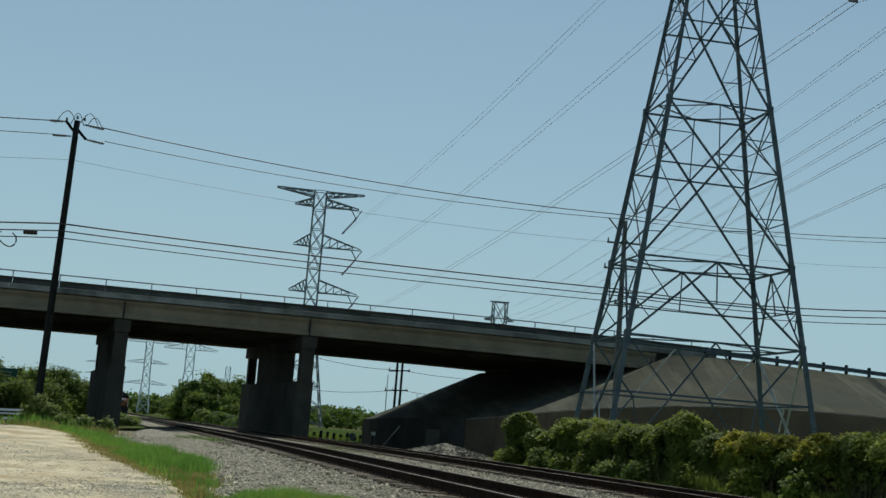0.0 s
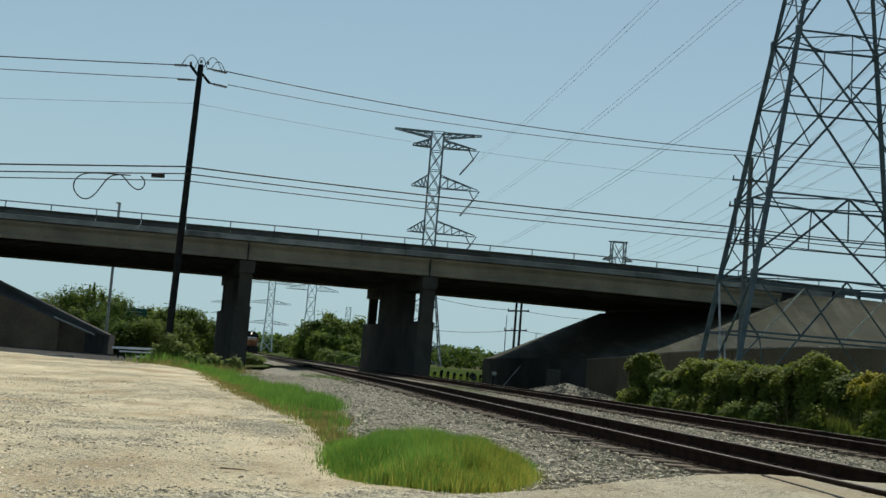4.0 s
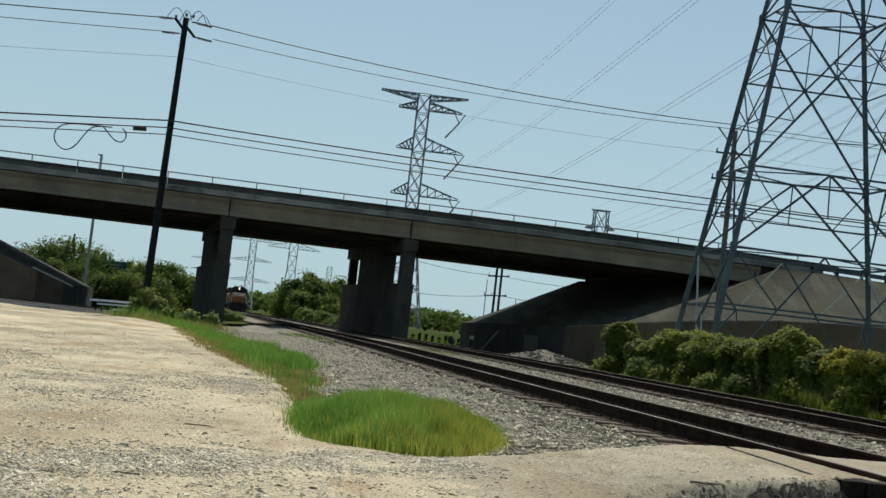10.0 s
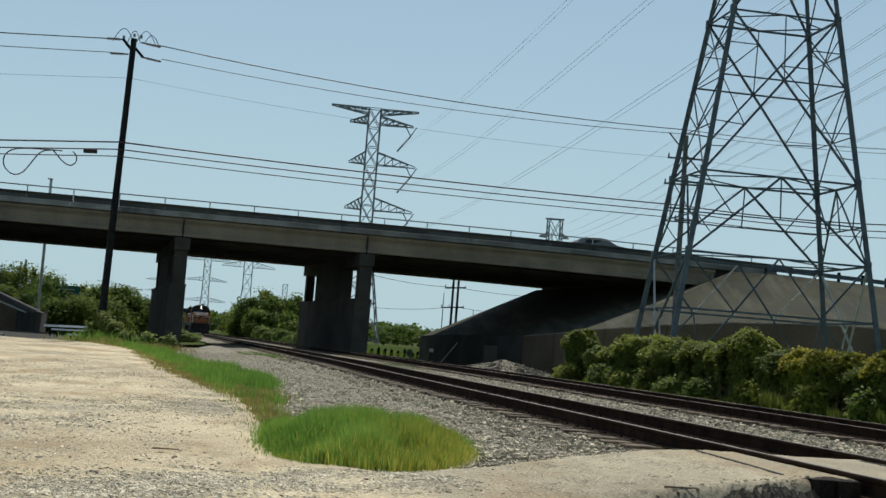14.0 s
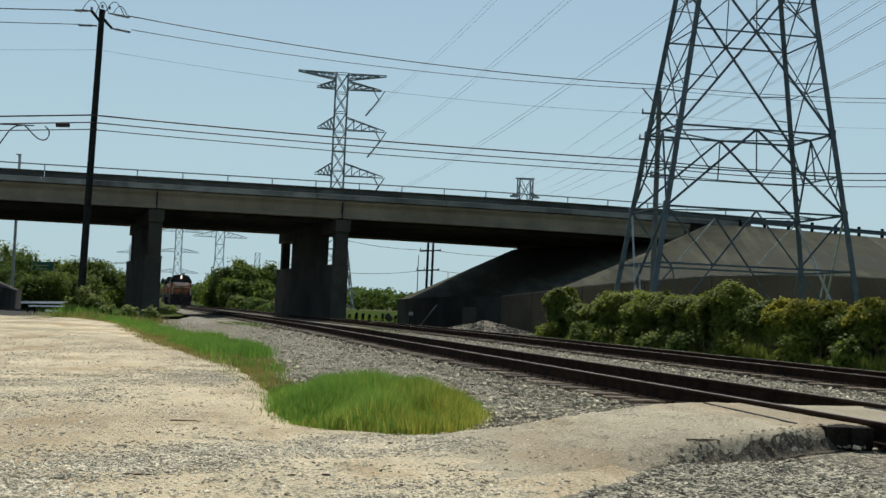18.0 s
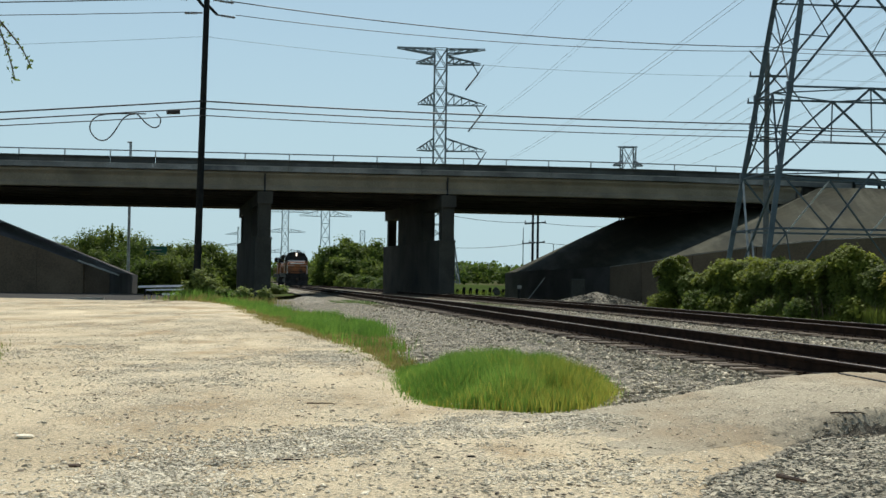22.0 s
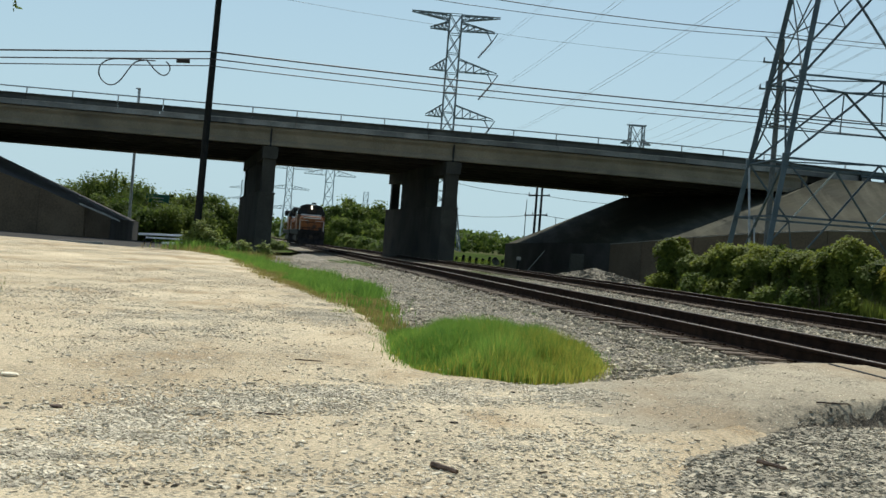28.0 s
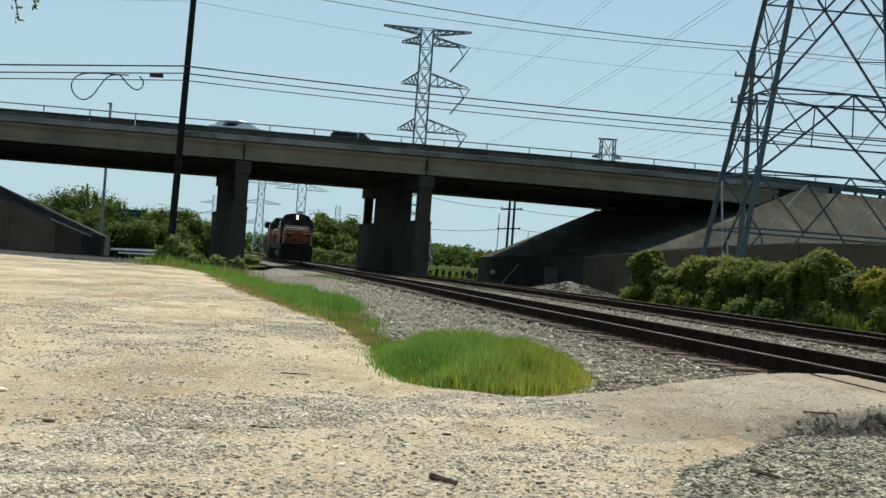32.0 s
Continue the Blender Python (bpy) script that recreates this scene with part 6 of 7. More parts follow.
    q = np.array([(np.interp(y, HEDGE_FOOT_Y, HEDGE_FOOT_X) - 0.1 + 0.6 * rng.random(), y) for y in 28 + 27 * rng.random(800)])
    grass_blades("dry_stems", q, (0.4, 1.2), 0.018, lambda x, y: -0.25, M_STEM, "dry brown stems standing in the vine hedge", 52, 0.25)
    q = np.stack([-2 + 30 * rng.random(9000), 118 + 30 * rng.random(9000)], 1)
    grass_blades("meadow_edge", q, (0.12, 0.38), 0.06, lambda x, y: -0.12 - 0.0033 * (y - 60.0), M_LEAF, "tall pale grass of the meadow", 39)


# shrubs and trees
def leaf_mass(name, centres, size, material, parent, seed, up=0.3, stretch=1.6, out=None):
    """Many separate leaves, each a bent four-cornered blade; out: the way that each one faces, loosely."""
    rng = np.random.default_rng(seed)
    n = len(centres)
    nrm = rng.normal(size=(n, 3))
    nrm[:, 2] = np.abs(nrm[:, 2]) + up
    if out is not None:
        nrm = nrm * 0.55 + out
    nrm /= np.linalg.norm(nrm, axis=1)[:, None]
    t = np.cross(nrm, rng.normal(size=(n, 3)))
    t /= np.linalg.norm(t, axis=1)[:, None] + 1e-9
    b = np.cross(nrm, t)
    s = (size * (0.6 + 0.8 * rng.random(n)))[:, None]
    v = np.stack([centres - t * s * stretch / 2, centres + b * s / 2 - nrm * s * 0.12, centres + t * s * stretch / 2, centres - b * s / 2 - nrm * s * 0.12], 1)
    f = np.arange(n * 4).reshape(n, 4)
    return quick_mesh(name, v.reshape(-1, 3), f, material, parent)


def clumpy(rng, n_clump, n_leaf, c, r, spread_r, low=-0.5):
    """Leaf places in clumps over an uneven crown."""
    d = rng.normal(size=(n_clump, 3))
    d /= np.linalg.norm(d, axis=1)[:, None]
    d[:, 2] = np.maximum(d[:, 2], low)
    rad = 0.55 + 0.5 * rng.random(n_clump)
    cc = np.array(c) + d * rad[:, None] * np.array(r)
    k = rng.integers(0, n_clump, n_leaf)
    sz = spread_r * (0.55 + 0.8 * rng.random(n_clump))
    off = np.clip(rng.normal(size=(n_leaf, 3)), -1.7, 1.7) * sz[k][:, None]
    off[:, 2] *= 0.7
    return cc[k] + off, cc


def build_tree(x, y, h, r, material, seed, label, leaf=0.32, n_leaf=2600, n_clump=34, z0=-0.6, name="tree"):
    rng = np.random.default_rng(seed)
    t = thing(name, label, "tree", "trees behind the overpass")
    pts, cc = clumpy(rng, n_clump, n_leaf, (x, y, z0 + h * 0.50), (r, r, h * 0.47), 0.20 * r + 0.25, -0.9)
    # shoots that stand out of the crown
    shoots = []
    for k in range(9):
        a, q = rng.random() * 6.283, r * 0.75 * rng.random() ** 0.5
        s0 = np.array([x + math.cos(a) * q, y + math.sin(a) * q, z0 + h * (0.86 - 0.25 * (q / r) ** 2)])
        ln = h * (0.06 + 0.13 * rng.random())
        u = rng.random(90)
        shoots.append(s0 + np.stack([rng.normal(size=90) * 0.09 * (1.1 - u), rng.normal(size=90) * 0.09 * (1.1 - u), (u ** 1.3 - 0.25) * ln], 1))
    pts = np.vstack([pts] + shoots)
    pts[:, 2] = np.maximum(pts[:, 2], z0 + 0.1)
    bm = bmesh.new()
    top = Vector((x + rng.normal() * 0.2, y, z0 + h * 0.72))
    tube(bm, [Vector((x, y, z0 - 0.2)), Vector((x, y, z0 + h * 0.3)), top], 0.045 * h * 0.6, 7, 0.02 * h * 0.4)
    for k in range(min(9, len(cc))):
        base = Vector((x, y, z0 + h * (0.2 + 0.45 * rng.random())))
        tube(bm, [base, base.lerp(Vector(cc[k]), 0.5) + Vector((0, 0, 0.2)), Vector(cc[k])], 0.012 * h, 5, 0.004 * h)
    part("trunk", bm, M_BARK, t)
    way = (pts - np.array([x, y, z0 + h * 0.45])) / np.array([r, r, h * 0.5])
    leaf_mass("crown", pts, leaf, material, t, seed + 1, 0.3, 1.6, way * 0.3)
    return t


def build_bush(x, y, h, r, material, seed, label, leaf=0.078, n_leaf=11500, z0=-0.3, group="vine hedge", name="bush", sq=1.0):
    rng = np.random.default_rng(seed)
    t = thing(name, label, "bush", group)
    # heaped vines: a rounded mound with hanging sides
    u = rng.random(n_leaf)
    a = rng.random(n_leaf) * 6.283
    lump = np.array([noise.noise(Vector((math.cos(q) * 1.3 + seed, math.sin(q) * 1.3, w * 2.0))) for q, w in zip(a, u)])
    rr = r * (0.90 + 0.35 * lump) * np.where(rng.random(n_leaf) < 0.75, 1.0, rng.random(n_leaf) ** 0.5)
    th = u ** 0.75 * 1.5708
    rad = np.clip(np.cos(th), 0, 1) ** 0.55
    pts = np.stack([x + np.cos(a) * rr * rad * sq, y + np.sin(a) * rr * rad, z0 + h * (1 + 0.18 * lump) * np.sin(th) ** 0.85], 1)
    pts += rng.normal(size=pts.shape) * 0.10
    way = np.stack([np.cos(a) * np.cos(th), np.sin(a) * np.cos(th), np.sin(th)], 1)
    leaf_mass("foliage", pts, leaf, material, t, seed + 1, 0.2, 1.6, way)
    bm = bmesh.new()
    for k in range(6):
        q = k * 1.05 + seed
        e = Vector((x + math.cos(q) * r * 0.6, y + math.sin(q) * r * 0.6, z0 + h * (0.55 + 0.1 * (k % 3))))
        tube(bm, [Vector((x + math.cos(q) * 0.15, y + math.sin(q) * 0.15, z0 - 0.1)), Vector((x + math.cos(q) * r * 0.25, y + math.sin(q) * r * 0.25, z0 + h * 0.4)), e], 0.035, 5, 0.012)
    part("stem", bm, M_BARK, t)
    return t


def build_vine(x, y, h, r, top, side, seed, label):
    """A stump or shrub smothered in vines: a cap that overhangs hanging curtains with dark hollows between them; a
    lighter cap leaf paints in the sun.
    """
    rng = np.random.default_rng(seed)
    z0 = -0.35
    t = thing("vine_bush", label, "bush", "vine hedge")
    # cap
    n = 4200
    a, q = rng.random(n) * 6.283, rng.random(n) ** 0.5
    hump = np.array([noise.noise(Vector((math.cos(w) * g * 1.9 + seed, math.sin(w) * g * 1.9, 0.3))) for w, g in zip(a, q)])
    edge = 1.0 + 0.22 * np.array([noise.noise(Vector((math.cos(w) * 1.8, math.sin(w) * 1.8 + seed, 5.0))) for w in a])
    zz = z0 + h * (0.70 + 0.30 * np.sqrt(np.clip(1 - q ** 2.6, 0, 1)) + 0.17 * hump)
    cap = np.stack([x + np.cos(a) * q * r * edge * 1.05, y + np.sin(a) * q * r * edge * 1.05, zz], 1) + rng.normal(size=(n, 3)) * np.array([0.07, 0.07, 0.055])
    way = np.stack([np.cos(a) * q ** 2 * 0.8, np.sin(a) * q ** 2 * 0.8, 1.1 - 0.6 * q ** 2], 1)
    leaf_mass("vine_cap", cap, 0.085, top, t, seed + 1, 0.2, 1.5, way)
    # curtains: bunches that hang from the rim
    strands = 34
    sa = rng.random(strands) * 6.283
    ln = (0.35 + 0.65 * rng.random(strands)) * h * 0.85
    rad = r * (0.72 + 0.30 * rng.random(strands))
    m = 5200
    k = rng.integers(0, strands, m)
    f = rng.random(m)
    wa = sa[k] + rng.normal(size=m) * 0.11
    wr = rad[k] * (1.0 - 0.10 * f) + rng.normal(size=m) * 0.06
    cur = np.stack([x + np.cos(wa) * wr, y + np.sin(wa) * wr, z0 + h * 0.86 - f * ln[k] + rng.normal(size=m) * 0.05], 1)
    cur[:, 2] = np.maximum(cur[:, 2], z0 + 0.03)
    way = np.stack([np.cos(wa), np.sin(wa), np.full(m, 0.25)], 1)
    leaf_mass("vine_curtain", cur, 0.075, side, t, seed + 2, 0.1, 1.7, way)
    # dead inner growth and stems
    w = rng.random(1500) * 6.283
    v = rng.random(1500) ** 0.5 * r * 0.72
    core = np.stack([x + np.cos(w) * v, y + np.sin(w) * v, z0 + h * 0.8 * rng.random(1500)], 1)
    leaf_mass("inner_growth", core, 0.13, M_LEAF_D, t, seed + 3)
    bm = bmesh.new()
    for j in range(7):
        g = j * 0.9 + seed
        e = Vector((x + math.cos(g) * r * 0.7, y + math.sin(g) * r * 0.7, z0 + h * (0.62 + 0.1 * (j % 3))))
        tube(bm, [Vector((x + math.cos(g) * 0.2, y + math.sin(g) * 0.2, z0 - 0.1)), Vector((x + math.cos(g) * r * 0.4, y + math.sin(g) * r * 0.4, z0 + h * 0.4)), e], 0.04, 5, 0.014)
    part("stem", bm, M_BARK, t)
    return t


def build_vegetation():
    hedge = [(9.75, 54.6, 2.32, 0.72, 0), (10.5, 53.4, 1.72, 0.85, 2), (11.2, 52.2, 1.80, 1.0, 0), (11.6, 50.6, 2.22, 1.15, 0), (12.6, 50.8, 2.32, 1.2, 0), (12.3, 48.2, 2.12, 1.2, 0), (13.2, 47.4, 2.15, 1.2, 2), (12.9, 45.2, 2.12, 1.15, 0), (13.6, 43.8, 2.15, 1.2, 0), (13.4, 42.2, 2.45, 1.05, 0), (14.1, 41.0, 1.95, 0.9, 2), (14.6, 39.6, 1.95, 0.95, 1), (14.9, 38.2, 2.0, 0.95, 1), (15.5, 36.8, 1.72, 0.9, 0), (15.9, 35.2, 2.1, 1.1, 1), (16.4, 33.8, 2.2, 1.15, 0), (16.8, 32.2, 2.0, 1.2, 0), (17.4, 30.4, 2.0, 1.3, 0), (15.0, 45.5, 1.7, 1.3, 2), (16.4, 41.6, 1.6, 1.3, 2)]
    for k, (x, y, h, r, kind) in enumerate(hedge):
        # first two kinds: lighter leaf for the sunlit cap, darker for shaded curtains
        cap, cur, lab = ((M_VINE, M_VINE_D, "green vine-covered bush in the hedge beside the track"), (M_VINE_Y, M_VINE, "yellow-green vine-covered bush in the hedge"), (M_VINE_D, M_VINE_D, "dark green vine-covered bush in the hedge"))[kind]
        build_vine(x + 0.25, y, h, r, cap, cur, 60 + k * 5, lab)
    # low growth along the front of the hedge
    for k, (x, y, h) in enumerate(((9.4, 53.6, 0.75), (10.3, 51.2, 0.85), (11.0, 49.4, 0.7), (11.9, 45.6, 0.6), (14.2, 37.4, 0.8), (10.9, 50.4, 0.8), (11.5, 47.6, 0.85), (12.4, 43.4, 0.7), (13.2, 40.6, 0.75), (14.9, 34.9, 0.8))):
        build_bush(x, y, h, 0.6, (M_VINE, M_LEAF)[k % 2], 140 + k * 3, "low leafy weed bush at the foot of the hedge", 0.09, 1500)
    # shrubs at the pole
    for k, (x, y, h, r) in enumerate(((-10.3, 53.2, 1.35, 0.42), (-9.75, 52.8, 1.0, 0.4), (-10.8, 53.4, 0.9, 0.32), (-9.2, 52.4, 0.65, 0.38), (-8.4, 53.0, 0.62, 0.34), (-7.6, 53.6, 0.62, 0.3))):
        build_bush(x, y, h, r, M_WEED, 180 + k * 3, "rank pale green weeds round the foot of the pole", 0.085, 900, -0.25, "weeds at the pole", "weed_clump")
    # trees on the left, behind the overpass
    rng = random.Random(77)
    lt = [(-40.5, 126, 4.8, 2.2), (-37.2, 125, 5.0, 2.0), (-35.6, 127, 6.1, 2.2), (-33.2, 125.5, 7.1, 1.9), (-31.4, 127, 6.2, 2.1), (-29.5, 124, 5.5, 2.0), (-27.2, 126, 5.3, 2.1), (-25.6, 125, 5.2, 1.9), (-23.9, 127, 5.5, 1.4), (-22.3, 126, 4.5, 1.7), (-21.0, 127, 3.9, 1.5), (-30.6, 121, 3.7, 1.8), (-26.2, 120, 3.4, 1.7), (-23.4, 121, 3.4, 1.6), (-28.4, 119, 2.8, 1.6), (-33.5, 121, 4.0, 1.8)]
    for k, (x, y, h, r) in enumerate(lt):
        build_tree(x, y, h * 0.94 + 0.4, r, (M_LEAF, M_LEAF_D)[k % 3 == 2], 300 + k * 5, "leafy green roadside tree of uneven outline", 0.15, 7200, 40, -0.9)
    # trees right of the far track
    ct = [(-19.6, 216, 6.6, 2.2), (-18.2, 214, 8.0, 2.4), (-16.6, 217, 9.2, 2.4), (-15.0, 215, 8.2, 2.6), (-13.2, 217, 8.0, 2.5), (-11.6, 214, 8.4, 2.4), (-10.2, 216, 7.2, 2.2), (-8.9, 214, 5.6, 1.9), (-21.5, 240, 6.0, 2.2), (-25.5, 262, 6.0, 2.5), (-14.2, 208, 5.2, 2.2), (-11.0, 207, 5.0, 2.2), (-17.0, 209, 4.6, 2.0)]
    for k, (x, y, h, r) in enumerate(ct):
        build_tree(x, y, h * 0.93 + 0.4, r, (M_LEAF, M_LEAF_D)[k % 3 == 1], 500 + k * 5, "bushy green tree beside the far track", 0.28, 5000, 36, -0.95)
    # bushes between the far track and the trees
    rb = random.Random(15)
    for k in range(17):
        y = 119 + k * 5.2
        x = track_x(y) + 9.6 + rb.uniform(-0.6, 0.9)
        build_bush(x, y, rb.uniform(0.8, 1.7) + 0.008 * (y - 119), rb.uniform(1.3, 1.9), (M_LEAF, M_LEAF_D)[k % 2], 700 + k * 3, "rough green bush beside the far track", 0.22, 1300, -0.75, "bushes beside the far track")
    for k in range(9):
        y = 122 + k * 9
        x = track_x(y) - 4.2 + rb.uniform(-0.5, 0.5)
        build_bush(x, y, rb.uniform(0.5, 0.9), rb.uniform(1.0, 1.6), M_LEAF, 760 + k * 3, "low green weeds beside the near track", 0.2, 700, -0.75, "bushes beside the far track")
    # distant wood
    rng = np.random.default_rng(91)
    pts = []
    for k in range(900):
        x = -170 + 400 * rng.random()
        y = 415 + 60 * rng.random()
        h = 5.6 + 2.4 * rng.random() + 1.2 * noise.noise(Vector((x * 0.05, 0, 0)))
        p, _ = clumpy(rng, 10, 90, (x, y, h * 0.45), (3.2, 3.2, h * 0.42), 0.8, -0.9)
        pts.append(p)
    w = leaf_mass("distant_wood", np.vstack(pts), 0.92, M_LEAF_D, None, 92)
    tagged(w, "low dark green wood along the horizon", "wood", kind="stuff")


# small things round the overpass
def build_small_things():
    t = thing("highway_sign", "small green highway sign seen among the trees", "road sign")
    bm = bmesh.new()
    box(bm, (-28.3, 123.6, 3.45), (2.3, 0.06, 0.85), None, 0.02)
    board = part("sign_board", bm, M_SIGN, t)
    for z, w in ((3.5, 1.3), (3.2, 1.0)):
        bm = bmesh.new()
        box(bm, (-28.3, 123.56, z), (w, 0.012, 0.09))
        part("lettering_bar", bm, M_GALV, board)
    for x in (-28.9, -27.7):
        bm = bmesh.new()
        beam(bm, (x, 123.7, -0.9), (x, 123.7, 3.7), 0.09)
        part("sign_post", bm, M_GALV, t)
    t = thing("road_barrier", "white painted metal barrier at the end of the side road", "guard rail")
    for a, b, h in (((-18.2, 75.2, 0.33), (-15.05, 74.8, 0.44), 0.13), ((-17.6, 74.6, 0.15), (-15.05, 74.3, 0.22), 0.09), ((-16.5, 74.0, -0.08), (-15.2, 73.8, -0.05), 0.12)):
        bm = bmesh.new()
        beam(bm, a, b, 0.08, h)
        part("barrier_beam", bm, M_WHITE, t)
        for f in (0.12, 0.88):
            bm = bmesh.new()
            p = Vector(a).lerp(Vector(b), f)
            beam(bm, (p.x, p.y + 0.12, -0.9), (p.x, p.y + 0.12, p.z), 0.07)
            part("post", bm, M_WOOD, t)
    bm = bmesh.new()
    box(bm, (-15.2, 73.7, -0.05), (0.22, 0.05, 0.34), Matrix.Rotation(radians(20), 3, "Y"), 0.02)
    part("end_plate", bm, M_WHITE, t)
    # rubble heap beside the far track
    bm = bmesh.new()
    n = 22
    grid = {}
    for i in range(n + 1):
        for j in range(n + 1):
            u, v = i / n * 2 - 1, j / n * 2 - 1
            d = math.sqrt(u * u + v * v)
            z = max(0, 1 - d) ** 0.8 * 0.8 + 0.16 * noise.noise(Vector((u * 4, v * 4, 1.5))) * (1 - min(1, d))
            if u > 0.1:
                z *= 0.85
            grid[i, j] = bm.verts.new((7.3 + u * 2.9, 59.5 + v * 2.2, -0.25 + z))
    for i in range(n):
        for j in range(n):
            bm.faces.new((grid[i, j], grid[i + 1, j], grid[i + 1, j + 1], grid[i, j + 1]))
    h = part("stone_heap", bm, M_HEAP, None, "", True)
    tagged(h, "low heap of grey crushed stone beside the track", "gravel heap")
    rng = np.random.default_rng(55)
    q = np.array([7.3, 59.5]) + rng.normal(size=(1100, 2)) * np.array([1.15, 0.85])

    def heap_z(x, y):
        d = math.sqrt(((x - 7.3) / 2.9) ** 2 + ((y - 59.5) / 2.2) ** 2)
        return -0.25 + max(0, 1 - d) ** 0.8 * 0.74
    s = scatter_stones("heap_stones", q, (0.04, 0.13), heap_z, M_HEAP, "broken stones on the rubble heap", 56)
    bm = bmesh.new()
    ring = {}
    for i in range(19):
        for j in range(19):
            u, v = i / 9 - 1, j / 9 - 1
            d = min(1.0, math.sqrt(u * u + v * v))
            z = 0.34 * (0.5 + 0.5 * math.cos(math.pi * d)) + 0.05 * noise.noise(Vector((u * 3.5, v * 3.5, 7.5))) * (1 - d)
            x, y = -6.5 + u * 1.5 - 0.16 * v * 6.0, 60.0 + v * 6.0
            ring[i, j] = bm.verts.new((x, y, verge_z(x, y) - 0.05 + z))
    for i in range(18):
        for j in range(18):
            bm.faces.new((ring[i, j], ring[i + 1, j], ring[i + 1, j + 1], ring[i, j + 1]))
    tagged(part("ballast_mound", bm, M_PALEBED, None, "", True), "low pale mound of crushed stone beside the near rail", "gravel heap")
    # dark stumps in a row beyond the pier
    for k in range(9):
        x = 1.4 + 0.62 * k
        bm = bmesh.new()
        hgt = 0.12 + 0.2 * ((k * 7) % 4) / 3
        tube(bm, [Vector((x, 119.5, -0.5)), Vector((x, 119.5, hgt * 0.6 - 0.1)), Vector((x + 0.05, 119.5, hgt))], 0.16, 8, 0.12)
        s = part("bollard", bm, M_WOOD, None)
        tagged(s, "short dark timber bollard at the meadow's edge", "bollard", "row of bollards")
    bm = bmesh.new()
    beam(bm, (5.75, 84.8, -0.25), (6.85, 84.7, 1.25), 0.09, 0.05)
    tagged(part("leaning_board", bm, M_CONC_L, None), "pale board leaning beside the track", "board")
    bm = bmesh.new()
    box(bm, (9.2, 86.0, 0.55), (0.95, 0.5, 1.3), None, 0.05)
    tagged(part("concrete_block", bm, M_CONC_D, None), "weathered concrete block at the foot of the wall", "concrete block")
    t = thing("marker_post", "short weathered trackside marker post", "post")
    bm = bmesh.new()
    beam(bm, (4.8, 79.9, -0.3), (4.85, 79.9, 0.8), 0.12)
    part("post", bm, M_WOOD, t)
    bm = bmesh.new()
    box(bm, (4.86, 79.83, 0.62), (0.28, 0.03, 0.22))
    part("plate", bm, M_CONC_L, t)
    bm = bmesh.new()
    g = bmesh.ops.create_icosphere(bm, subdivisions=2, radius=0.42)
    for v in g["verts"]:
        v.co *= 0.8 + 0.5 * noise.noise(v.co * 2.5)
        v.co += Vector((4.5, 104.9, 0.1))
    tagged(part("boulder", bm, M_CONC_L, None), "pale boulder beside the track", "boulder")


def build_overhang():
    """A small tree beside the lot whose drooping twigs reach into the sky."""
    t = thing("overhanging_tree", "small tree with thin drooping twigs of narrow leaves", "tree")
    rng = np.random.default_rng(411)
    base = Vector((-4.6, 3.6, -0.05))
    fork = Vector((-4.3, 3.8, 2.2))
    bm = bmesh.new()
    tube(bm, [base, Vector((-4.55, 3.7, 1.1)), fork], 0.11, 9, 0.07)
    part("trunk", bm, M_BARK, t)

    def spot(bearing, elev, d=5.0):
        b = radians(bearing)
        return Vector((math.sin(b) * d, math.cos(b) * d, 1.06 + d * math.tan(radians(elev))))
    crook = spot(-25.0, 15.0)
    bm = bmesh.new()
    tube(bm, round_corners([fork, Vector((-3.6, 4.2, 3.0)), crook + Vector((-0.3, -0.1, 0.25)), crook], 2), 0.05, 7, 0.015)
    part("bough", bm, M_BARK, t)
    twigs = [(spot(-20.4, 11.5), spot(-19.75, 10.0), spot(-19.4, 8.65)), (spot(-20.4, 11.5), spot(-19.2, 10.2), spot(-18.75, 9.33)), (spot(-21.8, 11.0), spot(-20.7, 9.0), spot(-20.25, 7.0)), (spot(-22.2, 11.0), spot(-21.6, 9.4), spot(-21.1, 7.8))]
    for a, b, c in twigs:
        line = round_corners([crook, crook.lerp(a, 0.5) + Vector((0, 0, 0.05)), a, b, c], 2)
        bm = bmesh.new()
        tube(bm, line, 0.006, 5, 0.002)
        tw = part("twig", bm, M_BARK, t)
        pts = np.array([tuple(line[int(k)]) for k in rng.integers(len(line) // 3, len(line), 80)])
        leaf_mass("twig_leaves", pts + rng.normal(size=pts.shape) * 0.007, 0.008, M_LEAF_D, tw, 420, 0.0, 2.4)
    pts, _ = clumpy(rng, 26, 5200, (-4.7, 3.4, 3.6), (1.0, 1.0, 1.2), 0.22, -0.7)
    leaf_mass("crown", pts, 0.05, M_LEAF, t, 422)
    return t


SWAYING_TREE = build_overhang()
build_margins()
build_small_things()
build_grass()
build_vegetation()
build_stones()


